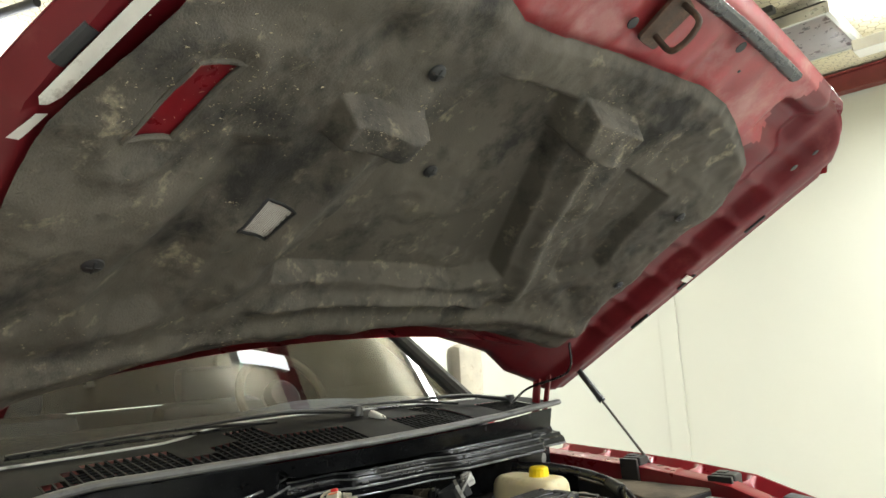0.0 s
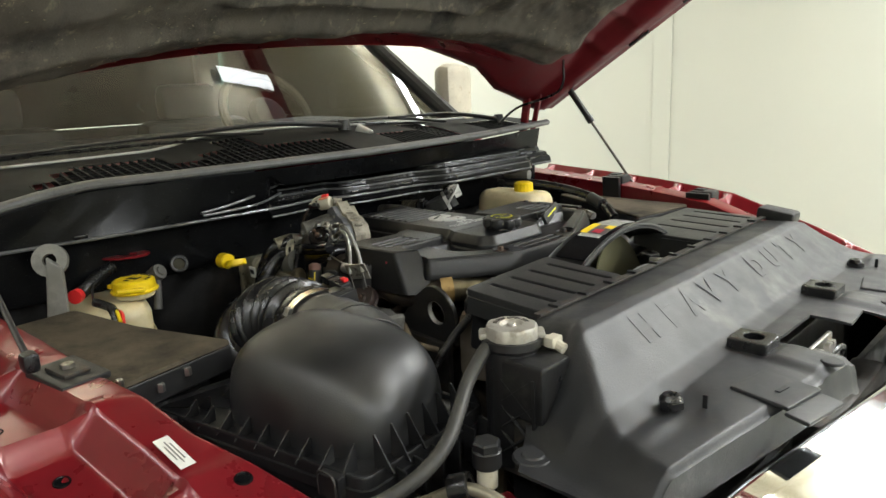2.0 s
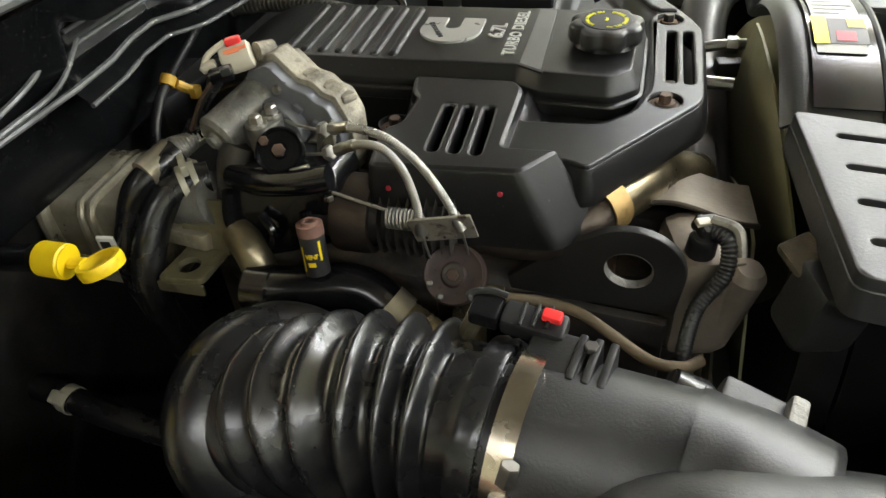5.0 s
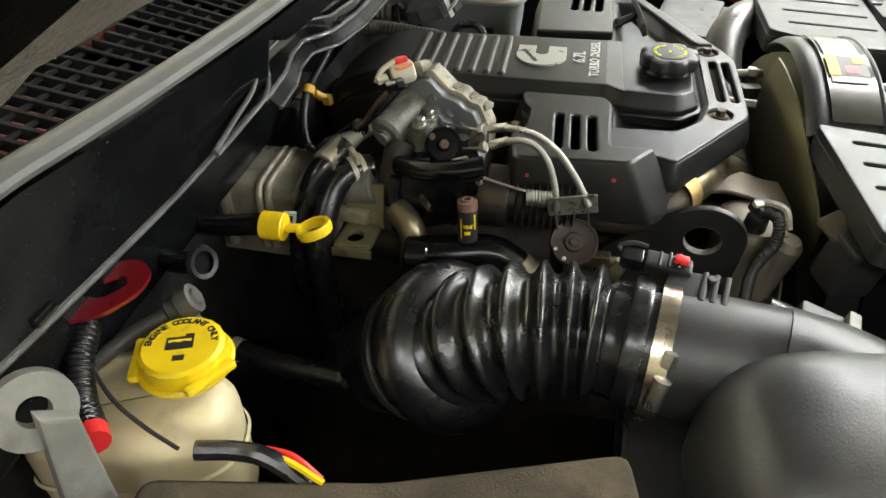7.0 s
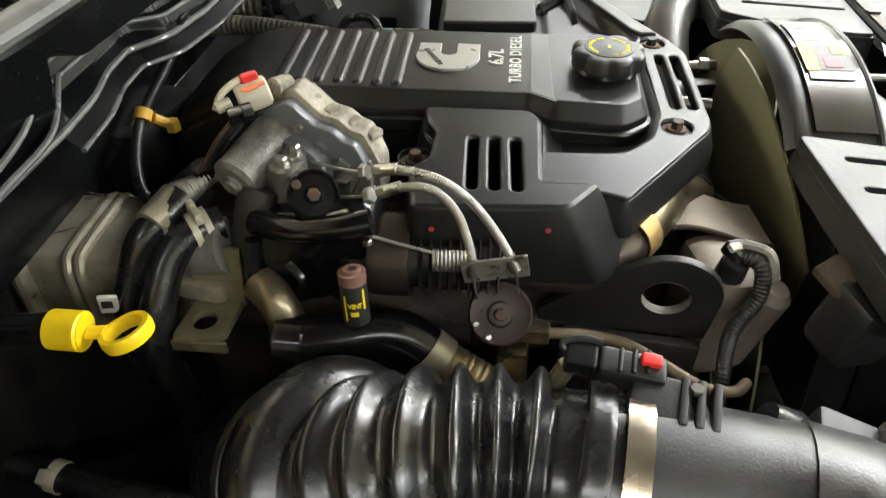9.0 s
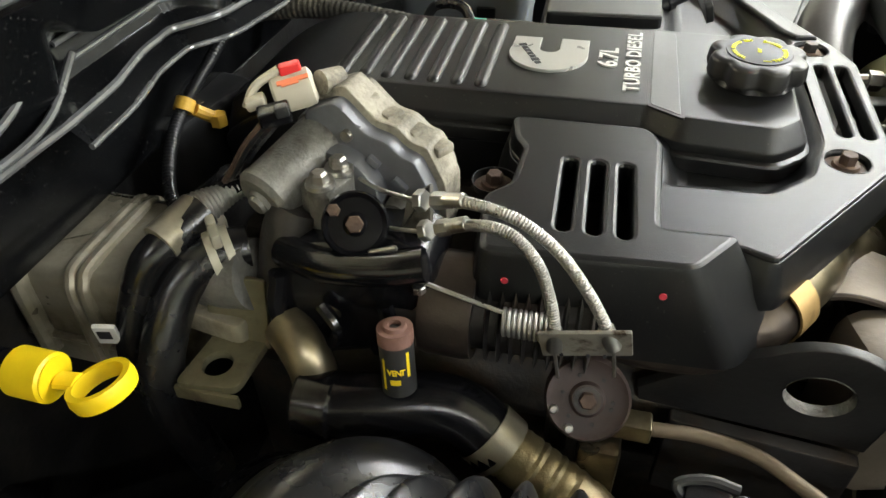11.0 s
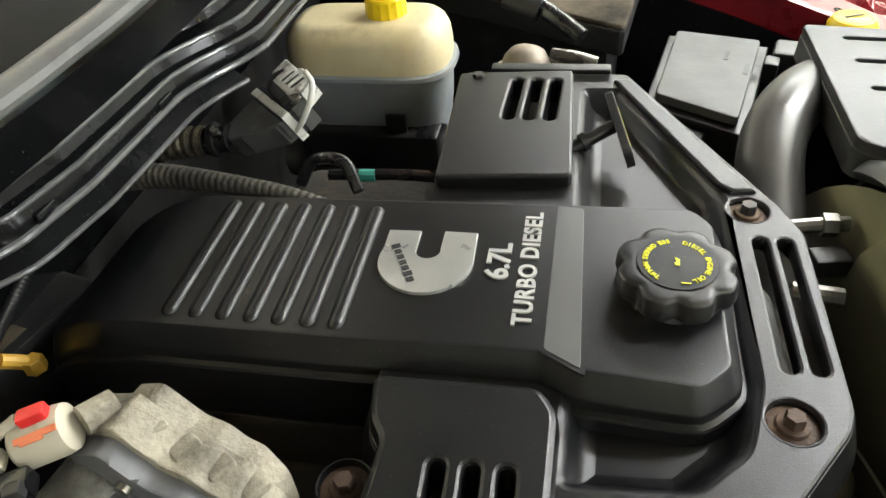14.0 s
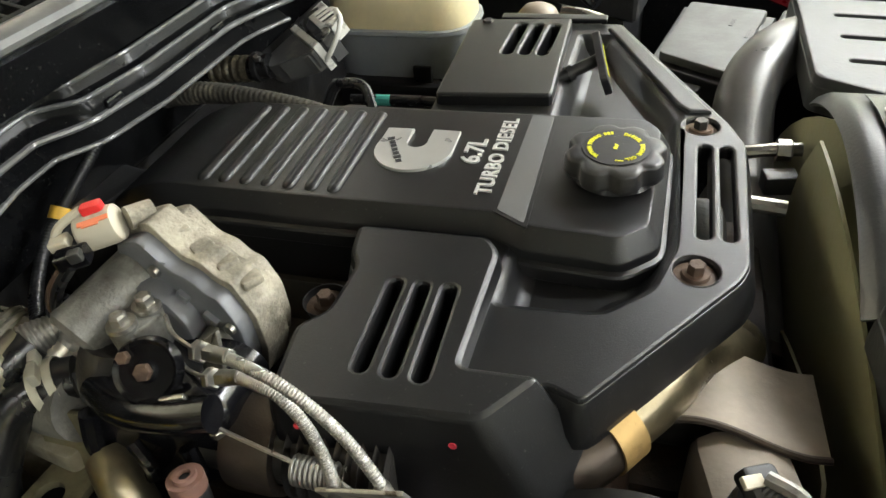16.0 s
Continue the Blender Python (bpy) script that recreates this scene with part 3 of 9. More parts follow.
def build_hood():
    hood = thing("hood", "dark red raised truck hood with a worn black felt liner", "hood", hood_at(0.1, 0, 0))
    ys = lin(-0.955, 0.925, 76)
    vs = lin(0, 1, 44)
    # outer skin, rolled over at the sides
    def skin(v, y):
        s = hood_grid(v, y)
        return hood_at(s, near_edge(s, y, -0.955, SKIN_EDGE), 0.035 - 0.03 * sstep(0.86, 0.95, abs(y)) - 0.03 * sstep(0.95, 1.0, v))
    part("outer_skin", field(vs, ys, skin, thick=0.002), RED, hood, auto=60)
    # inner panel with a stiffening flange, ribs at the front
    def inner(v, y):
        s = hood_grid(v, y)
        a = abs(y)
        n = -0.018 + 0.010 * sstep(0.0, 0.04, min(1.10 - s, s - 0.25)) * (1 - sstep(0.62, 0.70, y)) * (1 - sstep(0.86, 0.90, -y))
        n -= 0.020 * sstep(0.80, 0.84, a) * (1 - sstep(0.87, 0.90, y) - sstep(0.925, 0.945, -y))          # side flange
        n += 0.020 * sstep(0.70, 0.74, a) * (1 - sstep(0.79, 0.82, a)) * sstep(0.15, 0.25, v)
        n += 0.018 * sstep(0.92, 0.95, a)
        if s > 1.10 and a < 0.52:                                              # pressed ribs by the latch
            n += 0.007 * math.sin(2 * math.pi * (y + 0.045) / 0.13) * sstep(1.11, 1.16, s) * (1 - sstep(1.24, 1.28, s)) * (1 - sstep(0.30, 0.45, a))
            n -= 0.012 * math.exp(-(((s - 1.20) / 0.045) ** 2 + ((a - 0.40) / 0.05) ** 2))
        n += 0.035 * sstep(0.56, 0.60, a) * sstep(1.10, 1.15, s) * (1 - sstep(1.20, 1.24, s)) * (1 - sstep(0.72, 0.76, a))
        for k in range(6):                                                     # cross ribs on the side flange
            n -= 0.010 * math.exp(-((s - 0.36 - 0.13 * k) / 0.014) ** 2) * sstep(0.70, 0.75, a) * (1 - sstep(0.82, 0.85, a))
        n += 0.022 * sstep(0.975, 1.0, v) + 0.012 * (1 - sstep(0.0, 0.02, v))
        return hood_at(s, near_edge(s, y, -0.95, SKIN_EDGE), n)
    def lit_latch_panel(parent):
        ob = part("inner_panel", field(lin(0, 1, 110), lin(-0.95, 0.92, 150), inner), REDIN, parent, auto=60)
        ob.data.materials.append(REDLIT)                                      # dusty paint round the latch, lamp light put into its colour
        for f in ob.data.polygons:
            s_ = (f.center.x + ob.matrix_world.translation.x + 1.40) * HC + (f.center.z + ob.matrix_world.translation.z - 1.395) * HS
            if s_ > 1.07 and abs(f.center.y) < 0.62 + 0.02 * math.sin(40 * s_):
                f.material_index = 1
        return ob
    lit_latch_panel(hood)
    # rear flange turned down behind the felt
    def rear_flange(n, y):
        s = interp(y, [-0.80, -0.703, -0.558, -0.31, -0.018, 0.20, 0.415, 0.60], [0.225, 0.225, 0.244, 0.262, 0.285, 0.275, 0.25, 0.22])
        low = -0.020 - (s - 0.207) * 0.60
        return hood_at(s - 0.02 * (1 - n), y, -0.004 + n * (low + 0.004))
    part("rear_flange", field(lin(0, 1, 4), lin(-0.78, 0.58, 60), rear_flange), RED, hood, auto=60)
    # felt liner
    def rim(y):
        a = y / 0.66 if y > 0 else -y / 0.925
        return min(1.0, a)
    def lin_s(v, y):
        lo = interp(y, [-0.925, -0.823, -0.703, -0.558, -0.31, -0.018, 0.20, 0.415, 0.64], [0.25, 0.25, 0.245, 0.264, 0.285, 0.325, 0.30, 0.277, 0.271])
        hi = interp(y, [-0.93, -0.80, -0.50, -0.381, -0.32, -0.163, 0.0, 0.25, 0.35, 0.423, 0.50, 0.596, 0.66], [1.04, 1.10, 1.14, 1.147, 1.124, 1.126, 1.136, 1.157, 1.15, 1.129, 1.10, 1.056, 0.95])
        return lo + v * (hi - lo)
    def felt(v, y):
        s = lin_s(v, y)
        edge = min(v, 1 - v) * 0.9
        lip = 0.012 * (1 - sstep(0.0, 0.03, edge)) + 0.012 * sstep(0.955, 1.0, rim(y))
        y2 = near_edge(s, y, -0.925, FELT_EDGE)
        return hood_at(s, y2, -0.062 + min(0.046, 1.8 * liner_relief(s, y2)) + lip)
    def hole(v, y):
        s = lin_s(v, y)
        y = near_edge(s, y, -0.925, FELT_EDGE)
        k = (s - 0.905) / 0.060
        if abs(k) < 1 and abs(y - (-0.786 + 0.021 * k)) < 0.031:
            return True
        return abs((s - 0.690) + 0.36 * (y + 0.560)) < 0.034 and abs(y + 0.560 - 0.36 * (s - 0.690)) < 0.029
    part("liner", field(lin(0, 1, 230), lin(-0.925, 0.66, 380), felt, hole), LINER, hood, "black felt hood liner stained with dust and dried mud", auto=70)
    # rolled felt edge of the long opening, steel frame of the small one
    def rimline(pts, lift):
        out = []
        for (s0, y0), (s1, y1) in zip(pts, pts[1:] + pts[:1]):
            for k in range(6):
                s, y = s0 + (s1 - s0) * k / 6, y0 + (y1 - y0) * k / 6
                out.append(hood_at(s, y, lift + min(0.046, 1.8 * liner_relief(s, y))))
        return out + out[:1]
    part("felt_roll", tube(rimline([(0.845, -0.838), (0.965, -0.796), (0.965, -0.734), (0.845, -0.776)], -0.062), 0.0045, 8, per=1), LINER, hood)
    q = [(0.690 + a * 0.94 * 0.034 - b * 0.34 * 0.031, -0.560 + a * 0.34 * 0.034 + b * 0.94 * 0.031) for a, b in ((-1, -1), (1, -1), (1, 1), (-1, 1))]
    part("vent_frame", tube(rimline(q, -0.0625), 0.0030, 6, per=1), PLASTIC, hood)
    # red bar behind the long opening, wire mesh in the small one
    part("scoop_bar", field(lin(0.83, 0.985, 6), lin(-0.845, -0.735, 6), lambda s, y: hood_at(s, y, -0.052), thick=0.004), RED, hood)
    g = part("mesh_vent", field(lin(0.648, 0.732, 8), lin(-0.605, -0.515, 8), lambda s, y: hood_at(s, y, -0.058 + min(0.046, 1.8 * liner_relief(s, y)))), LABELW, hood, "pale wire mesh vent")
    for k in range(15):
        y = -0.590 + 0.0042 * k
        part("wire", tube([hood_at(s, y + 0.36 * (s - 0.690), -0.0605 + min(0.046, 1.8 * liner_relief(s, y))) for s in lin(0.656, 0.724, 4)], 0.0006, 4, per=1), STEEL, g)
    # push clips through the felt
    for s, y in ((1.006, -0.426), (0.778, -0.225), (1.008, 0.126), (0.858, 0.554), (0.59, 0.601), (0.62, -0.80)):
        m = frame_to(hood_at(s, y, -0.065 + min(0.046, 1.8 * liner_relief(s, y))), (HS, 0, -HC))
        c = part("push_clip", lathe([(0, 0.006), (0.008, 0.006), (0.014, 0.003), (0.015, 0.0), (0, 0)], 14, m), MATTE, hood)
        for k in range(4):
            part("fin", fin_shape(m, k), MATTE, c)
    # flakes of dried mud and fluff stuck to the felt
    rng = random.Random(5)
    bm = bmesh.new()
    spots = [(0.93, -0.83, 0.10, 110), (1.0, -0.72, 0.10, 110), (0.86, -0.70, 0.07, 120), (0.94, -0.70, 0.06, 110), (1.02, 0.02, 0.05, 160), (0.93, 0.10, 0.04, 160), (0.86, 0.15, 0.05, 130),
             (0.78, 0.20, 0.06, 130), (0.68, 0.24, 0.06, 110), (0.60, 0.28, 0.06, 90), (0.98, 0.30, 0.09, 110), (0.37, -0.45, 0.09, 150), (0.355, -0.10, 0.14, 200), (0.33, 0.22, 0.12, 200), (0.42, 0.40, 0.12, 110), (0.32, -0.70, 0.12, 140), (0.50, -0.86, 0.10, 110),
             (0.92, -0.51, 0.035, 110), (0.89, -0.40, 0.03, 70), (0.945, -0.40, 0.04, 80), (0.72, -0.63, 0.015, 25), (1.0, 0.12, 0.06, 90),
             (0.89, 0.17, 0.05, 40), (0.36, -0.55, 0.05, 25), (0.34, 0.30, 0.10, 50), (0.38, 0.0, 0.25, 40), (0.75, 0.30, 0.12, 40), (0.45, -0.80, 0.06, 40), (0.90, -0.87, 0.05, 30), (0.70, -0.2, 0.3, 30)]
    for s0, y0, r, cnt in spots:
        for _ in range(cnt):
            s, y = rng.gauss(s0, r * 0.5), rng.gauss(y0, r * 0.6)
            if not (0.28 < s < 1.08 and -0.88 < y < 0.66):
                continue
            c = Vector(hood_at(s, y, -0.0635 + min(0.046, 1.8 * liner_relief(s, y))))
            sz = rng.uniform(0.0006, 0.0016) if rng.random() < 0.85 else rng.uniform(0.0016, 0.0040)
            vsx = [bm.verts.new(c + Vector((rng.uniform(-1, 1) * sz, rng.uniform(-1, 1) * sz, rng.uniform(-1, 1) * sz * 0.4))) for _ in range(4)]
            for f in ((0, 1, 2), (0, 2, 3), (0, 1, 3), (1, 2, 3)):
                bm.faces.new([vsx[i] for i in f])
    fl = part("mud_fluff", bm, mat("dried_mud", (0.42, 0.36, 0.24), 0.9, vary=0.3, bump=0.2), hood)
    fl["kind"] = "stuff"
    # latch striker
    base = hood_at(1.225, 0.02, -0.028)
    m = frame_to(base, (HS, 0, -HC), (0, 1, 0))
    st = part("striker_plate", prism(rounded([(-0.055, -0.035), (0.055, -0.035), (0.06, 0.03), (-0.04, 0.04)], 0.012), 0, 0.008, bevel=0.002, m=m), RUST, hood, "rusty latch striker")
    part("striker_loop", tube([m @ Vector(p) for p in ((-0.035, 0, 0.005), (-0.035, 0.0, 0.05), (-0.015, 0, 0.062), (0.015, 0, 0.062), (0.035, 0, 0.05), (0.035, 0, 0.005))], 0.006, 10, per=5), RUST, st)
    # oval pressings and holes in the front panel
    for s, y, r in ((1.255, 0.27, 0.013), (1.19, -0.06, 0.012), (1.215, 0.33, 0.004), (1.10, 0.79, 0.011), (1.16, 0.80, 0.009), (1.26, -0.25, 0.013)):
        m = frame_to(hood_at(s, y, -0.034), (HS, 0, -HC))
        part("panel_hole", disc(r, 0.002, 0.0005, 14, m), INK, hood)
    # long drain slots in the edges
    for s0, y in ((0.62, 0.872), (0.88, 0.868), (0.42, 0.878)):
        part("drain_slot", tube([hood_at(s0, y, -0.0375), hood_at(s0 + 0.07, y, -0.0375)], 0.005, 8, per=2), INK, hood)
    part("drain_slot", tube([hood_at(0.925, -0.924, -0.036), hood_at(0.970, -0.903, -0.036)], 0.010, 10, per=2, flat=0.6), INK, hood)
    part("foam_pad", field(lin(0.655, 0.680, 3), lin(0.842, 0.868, 3), lambda s, y: hood_at(s, y, -0.0415), thick=0.003), LABELW, hood, "small white foam pad")
    # whitish strips on the edge of the panel
    white = mat("whitish_edge_strip", (0.62, 0.61, 0.55), 0.5, vary=0.1, bump=0.1, dirt=(0.3, 0.28, 0.24), dirt_amt=0.3, dirt_scale=25)
    part("edge_strip", field(lin(0.876, 1.13, 24), lin(-0.012, 0.011, 3), lambda s, w: hood_at(s, interp(s, [0.877, 1.03, 1.14], [-0.923, -0.857, -0.80]) + w * sstep(0.868, 0.888, s), -0.043)), white, hood, "whitish edge strip")
    part("edge_strip", field(lin(0.827, 0.864, 6), lin(-0.006, 0.006, 3), lambda s, w: hood_at(s, -0.931 + w + 0.5 * (s - 0.845), -0.043)), white, hood)
    # rubber seal along the front edge
    part("front_seal", tube([hood_at(front(y) - 0.045, y, -0.036) for y in lin(-0.5, 0.50, 14)], 0.016, 10, per=2, flat=0.7), RUBBER, hood)
    # white washer tube at the hinge corner
    part("washer_tube", tube([hood_at(0.30, 0.70, -0.05), hood_at(0.22, 0.73, -0.10), (-1.36, 0.74, 1.42), (-1.42, 0.70, 1.36)], 0.004, 8), RUBBER, hood)


build_hood()


def build_strut(sign, foot, top):
    st = thing("hood_strut", "black gas strut holding the hood open", "gas strut", foot, group="hood struts")
    f, t = Vector(foot), Vector(top)
    mid = f.lerp(t, 0.52)
    part("rod", tube([f, mid], 0.0042, 10, per=2), DKSTEEL, st)
    part("cylinder", tube([mid, t], 0.0105, 14, per=2), PLASTIC, st)
    part("collar", lathe([(0, 0), (0.012, 0), (0.012, 0.02), (0, 0.02)], 14, frame_to(mid, t - f)), PLASTIC, st)
    for p, nm in ((f, "ball_socket"), (t, "ball_socket")):
        part(nm, box(p.x, p.y, p.z, 0.026, 0.02, 0.026, 0.006), PLASTIC, st)


build_strut(1, (-1.013, 0.90, 1.160), (-1.327, 0.895, 1.555))
build_strut(-1, (-0.87, -0.885, 1.185), (-1.327, -0.895, 1.545))


def build_hinge(sign):
    h = thing("hinge", "dark red folded steel hood hinge", "hinge", (-1.40, sign * 0.80, 1.25), group="hood hinges")
    a, b = Vector((-1.40, sign * 0.80, 1.23)), Vector((-1.352, sign * 0.80, 1.51))
    part("arm", box(*(a.lerp(b, 0.5)), 0.028, 0.012, (b - a).length, 0.003, (0, 9.7, 0)), RED, h)
    part("arm", box(*(a.lerp(b, 0.5) + Vector((0.03, 0.015 * sign, 0))), 0.018, 0.010, (b - a).length * 0.9, 0.003, (0, 14, 0)), RED, h)
    part("bracket", box(-1.30, sign * 0.80, 1.530, 0.17, 0.05, 0.010, 0.003, (0, -31.6, 0)), RED, h)
    for dx in (-0.04, 0.05):
        part("bolt", hexnut(0.008, 0.007, frame_to((-1.30 + dx, sign * 0.80, 1.520 + dx * 0.6), (HS, 0, -HC))), STEEL, h)


build_hinge(1)
build_hinge(-1)

# ---- front body of the truck ----
def lip_z(x):
    """Height of the top of the inner fender."""
    return interp(x, [-1.5, -1.0, -0.74, -0.58, -0.48, -0.38, -0.25], [1.205, 1.175, 1.150, 1.105, 1.075, 1.035, 0.985])


def lip_in(x):
    """How far from the middle its inner edge lies."""
    return interp(x, [-1.4, -1.15, -0.84, -0.65, -0.48, -0.30], [0.86, 0.85, 0.818, 0.785, 0.765, 0.755])


def shelf(x, d):
    """How far the flat inner shelf reaches in towards the engine."""
    return interp(x, [-0.65, -0.57, -0.50, -0.45, -0.40, -0.30], [0.0, 0.020, 0.032, 0.050, 0.068, 0.075]) * (1 - sstep(0.011, 0.034, d))


def build_fender(sign):
    fe = thing("fender", "dark red fender with a ribbed and drilled inner apron", "fender", (-0.8, sign * 0.9, 0.6), group="front fenders")
    xs = lin(-1.45, -0.18, 230)
    prof = [(0.0, -0.34), (0.0, -0.08), (0.003, -0.004), (0.010, 0.0), (0.035, 0.001), (0.056, 0.002), (0.063, -0.002), (0.088, -0.033), (0.096, -0.037), (0.125, -0.039), (0.150, -0.040), (0.158, -0.036),
            (0.180, -0.004), (0.186, 0.0), (0.205, -0.004), (0.222, -0.05), (0.228, -0.35), (0.232, -0.55)]
    bm = bmesh.new()
    grid = []
    ribs = (-1.43, -1.26, -1.09, -0.92, -0.75, -0.58, -0.41, -0.25)

    def bump(x):
        d = min(abs(x - r) for r in ribs)
        return 0.5 + 0.5 * math.cos(math.pi * min(1.0, d / 0.017))

    for x in xs:
        row = []
        for k, (d, dz) in enumerate(prof):
            if 6 <= k <= 12:
                dz += (-0.004 - dz) * 0.85 * bump(x)
            elif k == 5:
                dz += 0.004 * bump(x)
            elif k == 4:
                dz += 0.003 * bump(x)
            row.append(bm.verts.new((x, sign * (lip_in(x) + d - shelf(x, d)), lip_z(x) + dz)))
        grid.append(row)
    for a, b in zip(grid, grid[1:]):
        for k in range(len(prof) - 1):
            bm.faces.new((a[k], a[k + 1], b[k + 1], b[k]))
    part("panel", bm, RED, fe, auto=30)
    for x, d, r in ((-0.555, 0.008, 0.0095), (-0.500, 0.000, 0.0090), (-0.70, 0.122, 0.009), (-0.50, 0.125, 0.007), (-0.84, 0.122, 0.008), (-0.36, 0.03, 0.008), (-0.34, 0.122, 0.008)):
        y = sign * (lip_in(x) + d)
        dz = 0.001 if d < 0.01 else interp(d, [p[0] for p in prof[3:14]], [p[1] for p in prof[3:14]])
        part("bolt_hole", lathe([(0, 0.0004), (r * 0.75, 0.0008), (r * 0.85, 0.002), (r, 0.0015), (r * 1.1, 0)], 16, frame_to((x, y, lip_z(x) + dz - 0.0005), (lip_z(x - 0.01) - lip_z(x + 0.01), 0, 0.02))), COWLBLK, fe)
    for x, d in ((-0.754, 0.036), (-0.95, 0.03), (-0.40, 0.12)):
        y = sign * (lip_in(x) + d)
        part("bolt", lathe([(0, 0.004), (0.005, 0.004), (0.007, 0.002), (0.012, 0.001), (0.012, 0)], 10, frame_to((x, y, lip_z(x) + 0.001), (lip_z(x - 0.01) - lip_z(x + 0.01), 0, 0.02))), RED, fe)
    return fe


for side_sign in (-1, 1):
    build_fender(side_sign)


def build_sticker():
    st = thing("sticker", "small white printed sticker on the red apron", "sticker", (-0.66, -0.83, 1.13))
    z = lip_z(-0.622) + 0.0065
    m = pose(-0.622, -0.824, z, 0, 16, 5)
    part("paper", prism([(-0.028, -0.0090), (0.028, -0.0090), (0.028, 0.0090), (-0.028, 0.0090)], 0, 0.0006, m=m), LABELW, st)
    for k, (w, dy) in enumerate(((0.030, 0.004), (0.040, 0.0), (0.026, -0.004))):
        part("print_bar", box(0, 0, 0, w, 0.0014, 0.0004, 0), plain("faded_print", (0.18, 0.17, 0.16), 0.6), st).matrix_basis = m @ pose(0, dy, 0.0009)
    st2 = thing("sticker", "white paper sticker on the red apron", "sticker", (-1.0, -0.90, 1.17))
    part("paper", prism([(-0.03, -0.015), (0.03, -0.015), (0.03, 0.015), (-0.03, 0.015)], 0, 0.0006, m=pose(-1.0, -0.935, lip_z(-1.0) + 0.0095, 0, 6, 20)), LABELW, st2)


build_sticker()


def bead_z(y):
    return interp(y, [-0.86, -0.78, -0.70, -0.62, -0.40, 0.0, 0.50, 0.66, 0.86], [1.298, 1.312, 1.328, 1.338, 1.341, 1.344, 1.351, 1.357, 1.362])


def build_cowl():
    cw = thing("cowl", "black plastic cowl with louvred vents below the windshield", "cowl panel", (-1.4, 0, 1.2))
    COWLUP = mat("cowl_grained_plastic", (0.008, 0.008, 0.0083), 0.58, vary=0.25, fine=500, bump=0.12, rvary=0.05, dirt=(0.020, 0.0195, 0.019), dirt_amt=0.15, spec=0.08)
    BEAD = mat("dusty_grey_rubber", (0.15, 0.15, 0.147), 0.46, vary=0.25, scale=9, bump=0.15, dirt=(0.085, 0.085, 0.082), dirt_amt=0.35, dirt_scale=14)

    def rear_x(y):
        return -1.56 - 0.02 * math.cos(y * 1.6)

    def bead_x(y):
        return interp(y, [-0.86, -0.70, -0.62, -0.55, -0.48, -0.40, -0.30, -0.20, -0.10, 0.0, 0.10, 0.30, 0.60, 0.86],
                      [-1.372, -1.356, -1.345, -1.330, -1.317, -1.305, -1.292, -1.284, -1.276, -1.269, -1.266, -1.271, -1.298, -1.330])

    def rear_z(y):
        return interp(y, [-0.86, -0.73, -0.56, -0.40, -0.34, -0.28, -0.22, 0.0, 0.20, 0.60, 0.86], [1.368, 1.372, 1.374, 1.377, 1.384, 1.397, 1.403, 1.405, 1.398, 1.390, 1.386])

    # upper panel, from the bead back to the glass, with stepped fields of louvres
    FIELDS = [  # y from, y to, and the stretch from the bead to the glass that is open
        (-0.70, -0.655, 0.05, 0.30), (-0.655, -0.61, 0.06, 0.50), (-0.61, -0.42, 0.10, 0.68),
        (-0.42, -0.345, 0.08, 0.36), (-0.345, -0.275, 0.08, 0.52), (-0.275, -0.185, 0.08, 0.82), (-0.185, 0.02, 0.09, 0.48),
        (0.18, 0.34, 0.12, 0.50), (0.34, 0.43, 0.10, 0.84), (0.58, 0.76, 0.14, 0.60)]
    PITCH = 0.0185

    def upper(v, y):
        x = bead_x(y) + v * (rear_x(y) - bead_x(y))
        return (x, y, bead_z(y) + v * (rear_z(y) - bead_z(y)) + 0.006 * math.sin(math.pi * v))

    def inlouv(v, y):
        return any(a < y < b and c < v < d for a, b, c, d in FIELDS)

    part("upper_panel", field(lin(0, 1, 50), lin(-0.86, 0.86, 208), upper, inlouv), COWLUP, cw, auto=60)
    rear_edge = mat("pale_rear_trim", (0.46, 0.46, 0.44), 0.42, vary=0.2, bump=0.1, dirt=(0.10, 0.10, 0.09), dirt_amt=0.3)
    part("rear_trim", tube([tuple(Vector(upper(1.0, y)) + Vector((0.0, 0.0, 0.002))) for y in lin(-0.86, 0.70, 70)], 0.0060, 8, per=2, flat=0.6), rear_edge, cw, "pale trim at the foot of the glass")
    part("plenum", box(-1.47, 0, 1.20, 0.25, 1.64, 0.14, 0.01), COWLBLK, cw)
    maroon = mat("maroon_sheet", (0.40, 0.07, 0.075), 0.5, vary=0.2, bump=0.05)
    part("plenum_lining", field(lin(0.14, 0.98, 4), lin(-0.82, 0.82, 20), lambda v, y: tuple(Vector(upper(v, y)) - Vector((0, 0, 0.016)))), maroon, cw)
    for a, b, c, d in FIELDS:
        n = max(2, round((b - a) / PITCH))
        for k in range(n + 1):
            y = a + (b - a) * k / n
            p, q = Vector(upper(c, y)), Vector(upper(d, y))
            bm = box(0, 0, 0, (q - p).length + 0.004, 0.0052, 0.011, 0.001)
            mid = (p + q) / 2
            ang = math.degrees(math.atan2(q.z - p.z, -(q.x - p.x)))
            bm.transform(pose(mid.x, mid.y, mid.z - 0.0055, 0, ang, 0))
            part("louvre", bm, COWLUP, cw)
        m = max(2, round((d - c) * 0.27 / 0.021))
        for k in range(1, m):
            v = c + (d - c) * k / m
            part("louvre_tie", tube([tuple(Vector(upper(v, y)) - Vector((0, 0, 0.006))) for y in lin(a, b, 4)], 0.0032, 6, per=2), COWLUP, cw)
